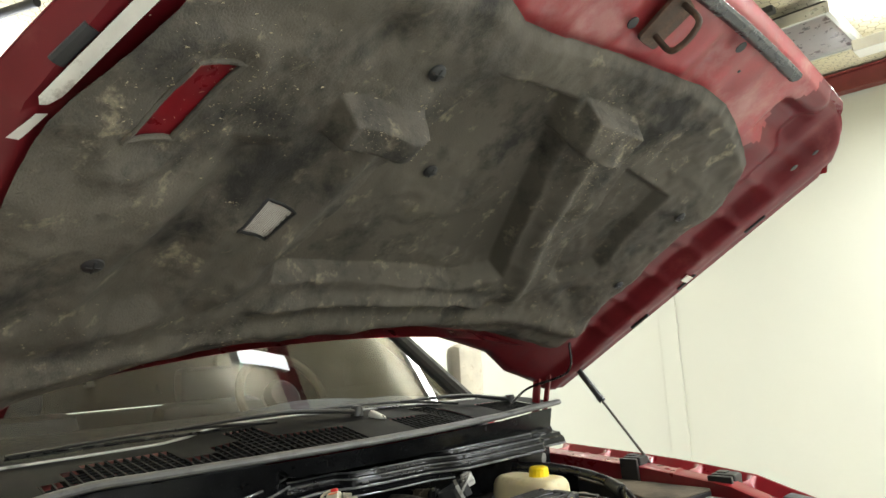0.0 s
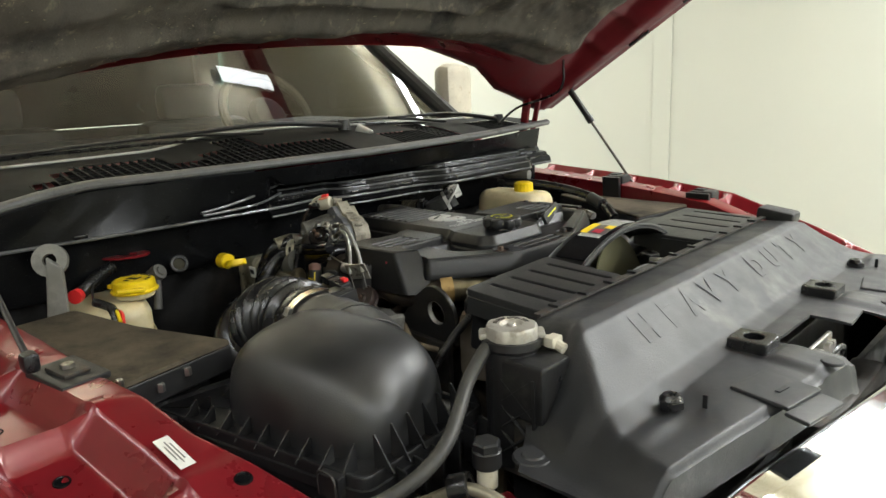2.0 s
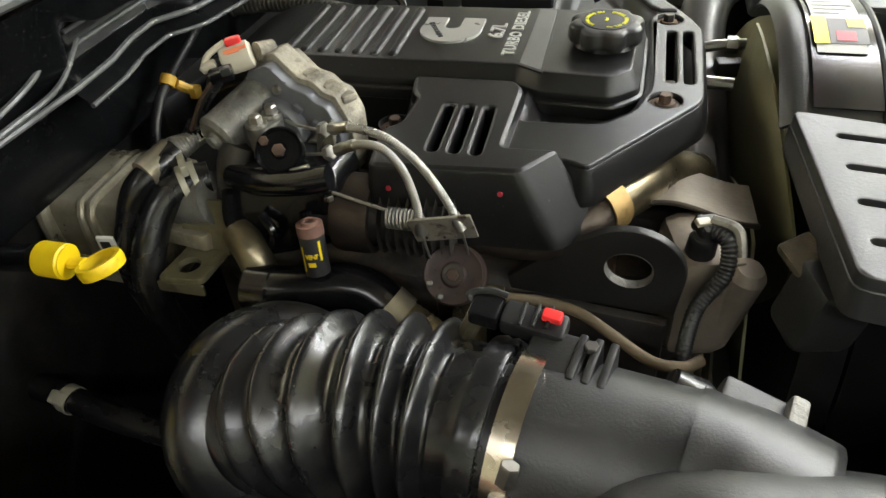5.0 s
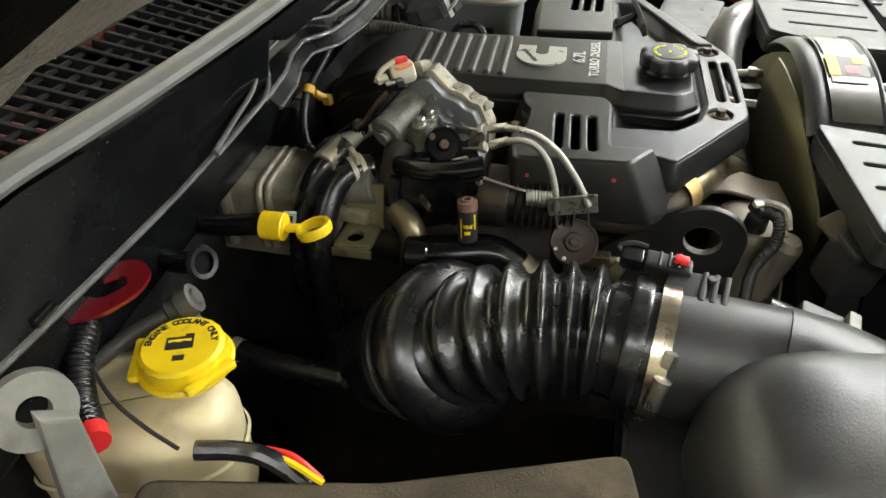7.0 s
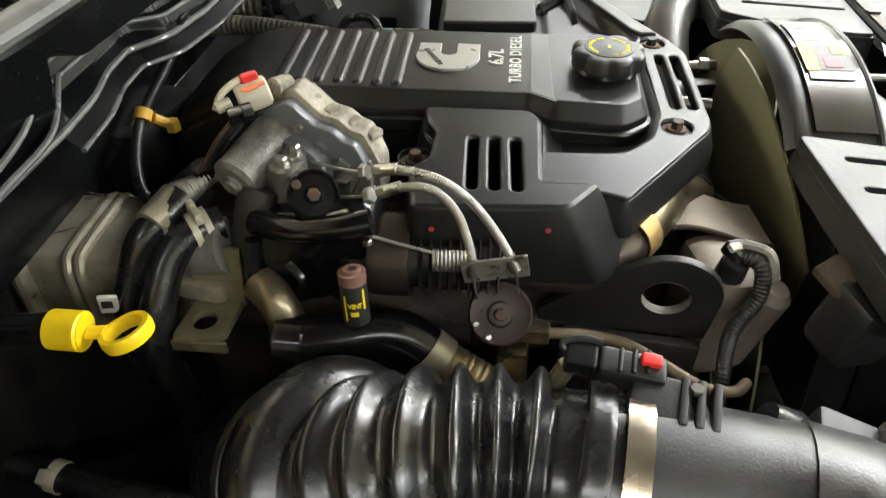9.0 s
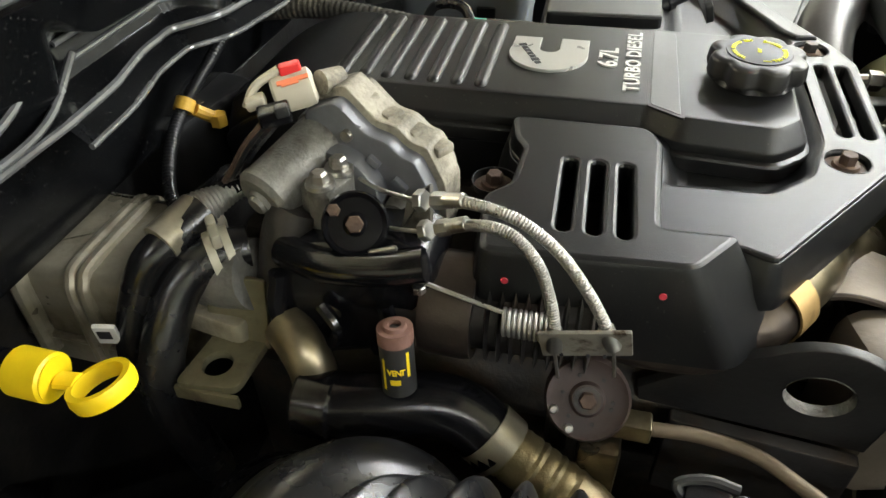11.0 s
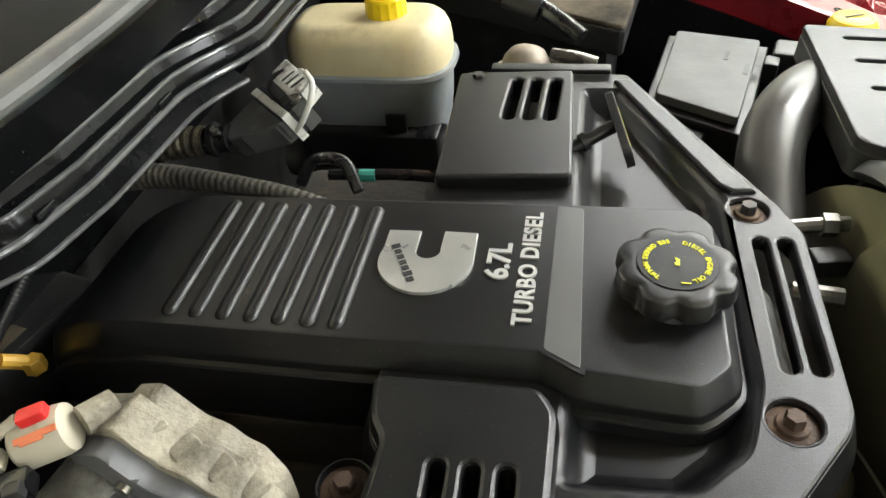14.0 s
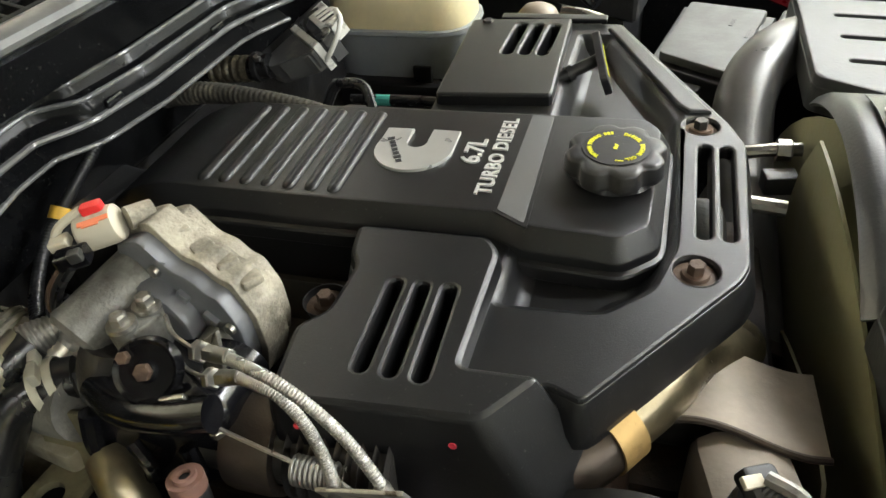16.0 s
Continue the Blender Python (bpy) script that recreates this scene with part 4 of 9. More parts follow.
    # rubber bead along the front of the upper panel
    part("bead_seal", tube([(bead_x(y), y, bead_z(y) + 0.004) for y in lin(-0.86, 0.86, 60)], 0.0145, 12, per=3, flat=0.7), BEAD, cw, "dull grey rubber bead seal")

    # lower apron: a sloping panel, stepped over the engine, edge shine laid on as pale tubes
    def lip_x(y):
        x = interp(y, [-0.86, -0.674, -0.55, -0.48, -0.26, -0.20, -0.14, -0.095, -0.055, 0.025, 0.20], [-1.330, -1.315, -1.306, -1.302, -1.299, -1.303, -1.317, -1.318, -1.290, -1.276, -1.270])
        return x + 0.045 * sstep(0.16, 0.30, y) * (1 - sstep(0.62, 0.70, y))

    def step_x(k, y):
        """The three folds above the lip, from the highest down."""
        jog = sstep(-0.085, -0.045, y)
        back = (-1.343, -1.336, -1.331)[k]
        fore = lip_x(y) - (0.050, 0.018, 0.004)[k]
        return back + (max(fore, -1.335) - back) * jog

    STEP_Z = (1.289, 1.276, 1.262)

    def apron(v, y):
        lx, bx, bz = lip_x(y), bead_x(y) + 0.010, bead_z(y) - 0.008
        pts = [(bx, bz), (bx - 0.012, 1.293)]
        for k in range(3):
            x = step_x(k, y)
            pts += [(x, STEP_Z[k]), (x + 0.004, STEP_Z[k] - 0.009)]
        pts.append((lx, 1.243))
        i = v * (len(pts) - 1)
        xs_, zs_ = [p[0] for p in pts], [p[1] for p in pts]
        x, z = interp(i, list(range(len(pts))), xs_), interp(i, list(range(len(pts))), zs_)
        w = sstep(-0.27, -0.21, y)
        fx, fz = bx + v * (lx - bx), bz + v * (1.243 - bz)
        ph = (y * 7.5 + v * 0.9) % 1.0
        fz += 0.005 * (abs(ph - 0.5) * 2 - 0.5) * math.sin(math.pi * v)
        return (fx + w * (x - fx), y, fz + w * (z - fz))

    part("apron", field(lin(0, 1, 32), lin(-0.86, 0.80, 260), apron), COWLBLK, cw, auto=28)
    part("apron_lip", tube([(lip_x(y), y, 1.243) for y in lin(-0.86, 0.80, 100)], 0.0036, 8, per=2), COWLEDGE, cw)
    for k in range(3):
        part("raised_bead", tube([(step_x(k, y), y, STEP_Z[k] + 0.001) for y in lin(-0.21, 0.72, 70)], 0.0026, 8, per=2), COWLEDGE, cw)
    # fold closing the stepped part, its shine put into the pale colour
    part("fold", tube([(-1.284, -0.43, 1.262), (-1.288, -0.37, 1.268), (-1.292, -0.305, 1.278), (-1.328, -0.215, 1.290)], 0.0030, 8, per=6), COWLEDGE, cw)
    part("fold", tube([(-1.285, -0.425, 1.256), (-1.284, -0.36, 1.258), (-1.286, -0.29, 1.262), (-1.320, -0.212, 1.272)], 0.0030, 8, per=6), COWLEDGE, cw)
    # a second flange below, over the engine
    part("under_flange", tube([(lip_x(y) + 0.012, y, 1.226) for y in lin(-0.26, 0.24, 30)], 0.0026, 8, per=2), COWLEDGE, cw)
    part("under_lip", field(lin(0, 1, 4), lin(-0.26, 0.24, 36), lambda v, y: (lip_x(y) - 0.004 + 0.016 * v, y, 1.240 - 0.014 * v)), COWLBLK, cw)
    for y in (-0.66, -0.02, 0.15, 0.52):
        part("clip", box(lip_x(y) - 0.006, y, 1.250, 0.016, 0.026, 0.010, 0.003), GLOSSBLK, cw)
    sheet = thing("firewall_flange", "dull grey sheet flange with a drain hole below the cowl", "sheet metal", (-1.372, -0.38, 1.19))
    part("sheet", prism(rounded([(-0.21, -0.035), (0.19, -0.030), (0.20, 0.028), (0.08, 0.034), (-0.20, 0.030)], 0.008), 0.0, 0.004, holes=[circle(0.02, 0.0, 0.016, 20)], bevel=0.001, m=Matrix(((0, 0, 1, -1.372), (1, 0, 0, -0.38), (0, 1, 0, 1.195), (0, 0, 0, 1)))),
         mat("dull_sheet_steel", (0.075, 0.073, 0.070), 0.5, 0.2, vary=0.3, bump=0.15, dirt=(0.035, 0.032, 0.028), dirt_amt=0.4, dirt_scale=12), sheet)
    side = thing("cowl_side_sheet", "dark red body sheet below the cowl", "sheet metal", (-1.376, -0.72, 1.19))
    part("sheet", prism(rounded([(-0.100, -0.055), (0.085, -0.045), (0.090, 0.030), (-0.100, 0.024)], 0.010), 0.0, 0.004, bevel=0.001, m=Matrix(((0, 0, 1, -1.377), (1, 0, 0, -0.690), (0, 1, 0, 1.207), (0, 0, 0, 1)))), REDIN, side)
    part("stiffener", box(-1.366, -0.590, 1.185, 0.018, 0.020, 0.075, 0.004), PLASTIC, side, "black plastic stiffener")
    part("stud", hexnut(0.007, 0.012, frame_to((-1.368, -0.362, 1.193), (1, 0, 0))), RUST, sheet)
    solo("firewall", box(-1.40, 0, 0.85, 0.04, 1.70, 0.72, 0.005), mat("firewall_black", (0.011, 0.0107, 0.0105), 0.55, vary=0.4, bump=0.3, dirt=(0.024, 0.021, 0.018), dirt_amt=0.3, spec=0.2), "grimy dark sheet-metal firewall behind the engine", "firewall", kind="structure")


build_cowl()


def build_windshield():
    w = thing("windshield", "curved laminated windshield reflecting the netted ceiling", "windshield", (-1.9, 0, 1.4))

    def glass(v, y):
        bow = 0.10 * (y / 0.8) ** 2
        return (-1.58 - 0.72 * v - bow, y, 1.372 + 0.50 * v - 0.02 * (y / 0.8) ** 2)

    g = part("pane", field(lin(0, 1, 16), lin(-0.80, 0.80, 40), glass), GLASS, w, auto=180)
    g.visible_shadow = False
    for sgn in (-1, 1):
        part("pillar_trim", tube([glass(v, sgn * 0.825) for v in lin(-0.05, 1, 8)], 0.032, 10, per=2), MATTE, w)
    part("black_border", field(lin(-0.03, 0.05, 3), lin(-0.80, 0.80, 40), lambda v, y: tuple(Vector(glass(v, y)) - Vector((0, 0, 0.004)))), INK, w)
    # cab round the glass
    cab = thing("cab", "dark red pickup cab with dim interior", "truck cab", (-2.4, 0, 0.8))
    teal = glass_mat("teal_rear_glass", (0.72, 0.92, 0.88))
    dark = mat("dark_cab_trim", (0.012, 0.012, 0.012), 0.7, vary=0.2, bump=0.1)
    for sgn in (-1, 1):
        part("pillar", tube([(-1.70, sgn * 0.90, 1.22), (-1.82, sgn * 0.90, 1.36), (-2.32, sgn * 0.83, 1.72), (-2.64, sgn * 0.77, 1.90)], 0.035, 12, per=4), MATTE, cab)
        part("door", box(-2.60, sgn * 0.94, 0.85, 1.8, 0.05, 0.95, 0.02), RED, cab)
        part("side_window", prism([(-1.85, 1.32), (-3.55, 1.32), (-3.55, 1.86), (-2.62, 1.86)], -0.004, 0.004, m=pose(0, sgn * 0.90, 0, 90, 0, 0)), teal, cab).visible_shadow = False
        part("mirror", box(-1.95, sgn * 1.07, 1.47, 0.10, 0.16, 0.24, 0.04), WHITEPL if sgn > 0 else PLASTIC, cab)
    part("roof", field(lin(-2.30, -3.6, 8), lin(-0.90, 0.90, 16), lambda x, y: 1.89 - 0.05 * (y / 0.9) ** 2 + 0.02 * math.sin((x + 2.5) * -2), thick=0.02), RED, cab)
    part("back_wall", box(-3.55, 0, 1.0, 0.06, 1.8, 0.75, 0.02), dark, cab)
    part("rear_window", box(-3.55, 0, 1.61, 0.008, 1.5, 0.46, 0.0), GLOSSBLK, cab)
    for sgn in (-1, 1):
        part("rear_pillar", box(-3.55, sgn * 0.82, 1.61, 0.06, 0.14, 0.48, 0.01), dark, cab)
    part("floor_pan", box(-2.5, 0, 0.55, 2.1, 1.8, 0.05, 0.01), dark, cab)
    part("dashboard", field(lin(-1.64, -2.2, 10), lin(-0.78, 0.78, 30), lambda x, y: 1.365 + 0.03 * math.sin((x + 1.64) * -4) + 0.02 * math.exp(-((y - 0.40) / 0.16) ** 2), thick=0.03), dark, cab)
    m = frame_to((-2.34, 0.42, 1.42), (0.85, 0, 0.5))
    part("steering_wheel", tube([m @ Vector((0.185 * math.cos(a), 0.185 * math.sin(a), 0)) for a in lin(0, 2 * math.pi, 28)], 0.017, 8, per=1), FELT, cab)
    part("steering_hub", disc(0.08, 0.05, 0.02, 18, m @ pose(0, 0, -0.03)), dark, cab)
    for y in (-0.40, 0.42):
        part("seat", box(-2.95, y, 1.10, 0.16, 0.52, 0.62, 0.06), dark, cab)
        part("headrest", box(-3.0, y, 1.48, 0.10, 0.28, 0.16, 0.04), dark, cab)


build_windshield()


def build_wiper(pivot, tip, label):
    w = thing("wiper", label, "wiper", pivot, group="windshield wipers")
    p, t = Vector(pivot), Vector(tip)
    d = t - p
    arm = [p + Vector((0, 0, 0.012)), p + d * 0.12 + Vector((0, 0, 0.022)), p + d * 0.30 + Vector((0, 0, 0.030)), p + d * 0.60 + Vector((0, 0, 0.018))]
    part("arm", tube(arm, lambda s: 0.013 - 0.007 * s, 10, per=6, flat=0.6), MATTE, w)
    part("pivot_cap", lathe([(0, 0.03), (0.014, 0.028), (0.017, 0.02), (0.019, 0), (0, 0)], 16, pose(*p)), PLASTIC, w)
    part("blade_frame", tube([p + d * 0.28 + Vector((-0.02, 0, 0.006)), p + d * 0.6 + Vector((-0.02, 0, 0.016)), t + Vector((-0.02, 0, 0.0))], 0.006, 8, per=8, flat=0.7), MATTE, w)
    part("blade", tube([p + d * 0.26 + Vector((-0.024, 0, -0.004)), p + d * 0.6 + Vector((-0.024, 0, 0.002)), t + Vector((-0.024, 0, -0.006))], 0.004, 6, per=8), RUBBER, w)


build_wiper((-1.50, 0.13, 1.392), (-1.565, -0.72, 1.395), "long black windshield wiper lying on the cowl")
build_wiper((-1.44, 0.74, 1.372), (-1.60, 0.06, 1.412), "black windshield wiper parked across the glass")
solo("pivot_cover", box(-1.455, 0.165, 1.383, 0.05, 0.022, 0.03, 0.006, (0, 25, 20)), SILVER, "pale grey wiper pivot cover on the cowl", "cover")


# ---- radiator cover, grille and front end ----
def front_edge(y):
    """Where the radiator cover meets the chrome of the grille."""
    d = abs(y - 0.03)
    return -0.104 - 0.155 * math.sqrt(d * d + 0.0025)


def rad_height(x, y):
    flat = 1.118 + 0.006 * math.cos(y * 3)
    top = 1.197
    s = interp(x, [-0.47, -0.395, -0.375, -0.335, -0.30, -0.27, -0.20, -0.12, -0.09], [top - 0.006, top, top - 0.006, 1.158, 1.132, 1.121, 1.119, 1.112, 1.095])
    s += (flat - 1.118) * sstep(-0.30, -0.26, x)
    a = abs(y - 0.0) - (0.03 if y > 0 else 0.0)
    # the ends fall away steeply to a foot
    a0 = interp(x, [-0.40, -0.382, -0.349, -0.329, -0.271, -0.219, -0.189, -0.146], [0.385, 0.403, 0.426, 0.445, 0.498, 0.518, 0.528, 0.540])
    a1 = interp(x, [-0.40, -0.376, -0.327, -0.264, -0.18], [0.497, 0.510, 0.534, 0.544, 0.552])
    e = sstep(a0 - 0.012, a1 + 0.008, a)
    foot = 1.084 - 0.004 * sstep(-0.3, -0.1, x)
    z = s * (1 - e) + foot * e
    # bulges round the fixings
    for px, py in ((-0.255, -0.157), (-0.255, 0.157)):
        z += 0.007 * sstep(0.0, 0.02, min(0.17 - abs(x - px - 0.11) , 0.045 - abs(y - py - math.copysign(0.0, py)))) * sstep(-0.235, -0.215, x)
    z -= 0.006 * math.exp(-(((x + 0.263) / 0.03) ** 2 + ((a - 0.389) / 0.04) ** 2))
    z += 0.004 * math.exp(-(((x + 0.25) / 0.012) ** 2 + ((a - 0.435) / 0.05) ** 2))
    z += 0.002 * noise.noise((x * 9, y * 7, 2))
    return z


def build_radiator_cover():
    rc = thing("radiator_cover", "dusty dark grey moulded plastic radiator cover with raised lettering", "radiator cover", (-0.28, 0, 1.1))

    def shape(x, y):
        a = abs(y)
        x0 = -0.455 + 0.62 * max(0, a - 0.40)
        xx = x if x > -0.26 else x0 + (x + 0.455) / 0.195 * (-0.26 - x0)
        end = front_edge(y) - 0.006
        if xx > -0.26:
            xx = -0.26 + (xx + 0.26) / 0.165 * (end + 0.26)
        return (xx, y, rad_height(xx, y) - 0.008 * sstep(-0.125, -0.108, x) - 0.034 * sstep(-0.1065, -0.095, x))

    def gap(x, y):
        return (-0.235 < x < -0.165 and -0.118 < y < 0.030) or (x > -0.165 and abs(y) < 0.105)

    part("panel", shell(field(lin(-0.455, -0.095, 96), lin(-0.566, 0.596, 240), shape, gap), 0.004), RADPL, rc, auto=40)
    # letters along the slope, read from the front of the truck
    slope = math.degrees(math.atan2(1.158 - 1.132, 0.035))
    m = Matrix.Translation((-0.336, -0.315, rad_height(-0.336, 0) + 0.0008)) @ Matrix(((0, -0.771, 0.637, 0), (1, 0, 0, 0), (0, 0.637, 0.771, 0), (0, 0, 0, 1)))
    for k, ch in enumerate("HEAVYDUTY"):
        yk = -0.286 + (k + (0.7 if k > 4 else 0.0)) * 0.0695
        mk = m.copy()
        mk.translation.y = yk
        part("letter", text_bm(ch, 0.056, mk, 0.0003, 1.0, "CENTER", 0.0024), RADPL, rc, "raised letter " + ch)
    # upright tab at the far end
    for sg in (1,):
        part("end_tab", box(-0.425, sg * 0.430, 1.203, 0.075, 0.05, 0.026, 0.006, (0, 8, 0)), MATTE, rc)
    part("foot_pad", disc(0.024, 0.006, 0.002, 20, pose(-0.359, -0.530, 1.080)), RADPL, rc)
    part("pad_pin", disc(0.014, 0.004, 0.002, 18, pose(-0.359, -0.530, 1.084)), RADPL, rc)
    # pinched metal edge along the top
    part("rail_strip", box(-0.447, 0.02, 1.1995, 0.012, 0.84, 0.004, 0.001), DKSTEEL, rc)
    for k in range(12):
        part("rail_clip", box(-0.447, -0.36 + 0.07 * k, 1.203, 0.016, 0.008, 0.004, 0.001), PLASTIC, rc)
    for sg in (-1, 1):
        y = 0.157 * sg
        blk = thing("rubber_block", "black rubber hood stop block with a round hole", "rubber stop", (-0.255, y, 1.118), group="hood stop blocks")
        part("block", prism(rounded([(-0.283, y - 0.028), (-0.228, y - 0.028), (-0.228, y + 0.028), (-0.283, y + 0.028)], 0.005), 1.112, 1.142, holes=[circle(-0.255, y, 0.0135, 18)], bevel=0.002), RUBBER, blk)
        part("tongue", box(-0.206, y, 1.124, 0.05, 0.034, 0.008, 0.003), PLASTIC, blk)
        part("button", disc(0.014, 0.004, 0.001, 18, pose(-0.155, y - 0.0, rad_height(-0.155, y) - 0.001)), RADPL, rc)
        y = 0.389 * sg
        bp = thing("bumper_bolt", "black adjustable rubber bumper with a hex head", "bumper", (-0.263, y, 1.11), group="hood bumpers")
        z = 1.108
        part("stem", disc(0.010, 0.022, 0.002, 16, pose(-0.263, y, z)), RUBBER, bp)
        part("hex_head", hexnut(0.0155, 0.010, pose(-0.263, y, z + 0.014)), RUBBER, bp)
        part("cap", lathe([(0.004, 0.001), (0.005, 0.005), (0.010, 0.005), (0.0135, 0.0), (0.004, 0.0)], 18, pose(-0.263, y, z + 0.024)), RUBBER, bp)
        part("spring_plate", box(-0.235, y + 0.004, z + 0.006, 0.04, 0.034, 0.006, 0.001, (0, 4, 0)), PLASTIC, bp)
        part("side_clip", box(-0.232, y + 0.022, z + 0.014, 0.006, 0.003, 0.03, 0.001), PLASTIC, bp)
        part("flap", box(-0.186, 0.272 * sg, rad_height(-0.186, 0.272 * sg) + 0.001, 0.074, 0.078, 0.006, 0.003, (0, 2, 10 * sg)), RADPL, rc)
        part("flap_slot", box(-0.178, 0.274 * sg, rad_height(-0.186, 0.272 * sg) + 0.0044, 0.006, 0.022, 0.0012, 0, (0, 2, 10 * sg)), INK, rc)
        part("flap", box(-0.138, 0.285 * sg, rad_height(-0.138, 0.285 * sg) - 0.001, 0.030, 0.082, 0.006, 0.003, (0, 6, 10 * sg)), RADPL, rc)
    # hood latch in the middle opening
    la = thing("hood_latch", "greasy steel hood latch with a red tab", "latch", (-0.2, -0.05, 1.06))
    part("back_plate", box(-0.205, -0.045, 1.06, 0.008, 0.13, 0.10, 0.003), STEEL, la)
    part("jaw", prism(rounded([(-0.03, -0.02), (0.03, -0.02), (0.03, 0.01), (0.008, 0.012), (0.004, 0.03), (-0.03, 0.03)], 0.006), 0, 0.008, bevel=0.001, m=pose(-0.192, -0.03, 1.085, 90, 0, 90)), STEEL, la)
    part("jaw", box(-0.195, -0.075, 1.09, 0.02, 0.03, 0.035, 0.006, (20, 0, 0)), STEEL, la)
    part("release_tab", box(-0.185, -0.101, 1.103, 0.018, 0.016, 0.012, 0.003), SIGNRED, la)
    part("cable", tube([(-0.19, -0.06, 1.09), (-0.18, -0.01, 1.10), (-0.19, 0.03, 1.07), (-0.21, 0.06, 1.03)], 0.004, 8), RUBBER, la)
    part("spring", tube([(-0.188 + 0.006 * math.cos(a), -0.055 + 0.0016 * a, 1.075 + 0.006 * math.sin(a)) for a in lin(0, 30, 90)], 0.0012, 5, per=1), STEEL, la)
    part("carrier", box(-0.175, 0.0, 1.0, 0.05, 0.30, 0.06, 0.008), DKSTEEL, la)


build_radiator_cover()


def build_front_end():
    """Chrome grille surround, headlamps and the honeycomb insert."""
    gr = thing("grille", "chrome grille surround with a silver honeycomb insert", "grille", (-0.05, 0, 0.8))

    def edge(y):
        return front_edge(y)

    def chrome(v, y):
        x0 = edge(y)
        xs_ = [0.0, 0.012, 0.040, 0.105, 0.155, 0.17, 0.165]
        zs_ = [1.068, 1.078, 1.074, 1.040, 0.965, 0.90, 0.84]
        drop = 0.03 * sstep(0.40, 0.62, abs(y))
        return (x0 + interp(v, lin(0, 1, 6), xs_), y, interp(v, lin(0, 1, 6), zs_) - drop)

    part("surround", field(lin(0, 1, 36), lin(-0.62, 0.62, 80), chrome, thick=0.004), CHROME, gr, "bright chrome surround", auto=60)
    part("cross_bar", box(-0.02, 0, 0.78, 0.04, 1.1, 0.07, 0.015), CHROME, gr)
    for i in range(22):
        for j in range(7):
            y, z = -0.52 + 0.048 * i + (0.024 if j % 2 else 0), 0.90 - 0.05 * j
            if abs(y) > 0.55:
                continue
            b = box(0, 0, 0, 0.012, 0.036, 0.036, 0.004, (45, 0, 0))
            b.transform(pose(-0.145 - 0.25 * abs(y) ** 2.2, y, z + 0.06))
            part("honeycomb_cell", b, SILVER, gr)
    part("backing", box(-0.21, 0, 0.82, 0.01, 1.1, 0.34, 0), PLASTIC, gr)
    for sg in (-1, 1):
        hl = thing("headlamp", "clear headlamp with a chrome trim and black flange", "headlamp", (-0.2, sg * 0.74, 0.9), group="headlamps")
        part("housing", field(lin(0, 1, 10), lin(0.60, 0.86, 12), lambda v, a: (-0.245 - 0.6 * (a - 0.60) + 0.10 * math.sin(v * 1.5), sg * a, 1.02 - 0.24 * v - 0.12 * (a - 0.6)), thick=0.004), SILVER, hl)
        part("lens", field(lin(0, 1, 10), lin(0.60, 0.86, 12), lambda v, a: (-0.225 - 0.6 * (a - 0.60) + 0.11 * math.sin(v * 1.5), sg * a, 1.03 - 0.26 * v - 0.12 * (a - 0.6)), thick=0.003), GLASS, hl)
        part("top_flange", field(lin(0, 1, 4), lin(0.56, 0.86, 12), lambda v, a: (-0.30 - 0.6 * (a - 0.60) + 0.09 * v, sg * a, 1.028 - 0.10 * (a - 0.6)), thick=0.004), PLASTIC, hl)
        part("carrier", box(-0.335, sg * 0.66, 0.80, 0.02, 0.36, 0.40, 0.004), PLASTIC, hl)
        part("bulb_socket", disc(0.03, 0.03, 0.004, 18, frame_to((-0.345, sg * 0.70, 0.88), (-1, 0, 0))), MATTE, hl)
    tray = thing("splash_shield", "black plastic splash shield under the engine bay", "splash shield", (-0.7, 0, 0.40))
    part("tray", field(lin(-1.35, -0.10, 20), lin(-0.84, 0.84, 24), lambda x, y: 0.40 + 0.05 * abs(y) + 0.006 * math.sin(x * 40), thick=0.004), BLOCK, tray)
    bu = thing("bumper", "polished chrome front bumper below the grille", "bumper", (0.0, 0, 0.45))
    part("bar", field(lin(0, 1, 12), lin(-0.95, 0.95, 40), lambda v, y: (0.0 - 0.25 * (abs(y) / 0.95) ** 3 + 0.05 * math.sin(v * math.pi), y, 0.66 - 0.26 * v), thick=0.004), CHROME, bu, auto=180)
    # radiator core and dark carrier below the cover
    rd = thing("radiator", "black plastic-tanked radiator behind the grille", "radiator", (-0.40, 0, 0.8))
    part("core", box(-0.42, 0.02, 0.82, 0.06, 0.80, 0.62, 0.004), DKSTEEL, rd)
    for sg in (-1, 1):
        part("side_tank", box(-0.42, 0.02 + sg * 0.43, 0.84, 0.085, 0.07, 0.60, 0.012), PLASTIC, rd)
    part("condenser", box(-0.30, 0.02, 0.80, 0.03, 0.86, 0.50, 0.004), DKSTEEL, rd)


build_front_end()

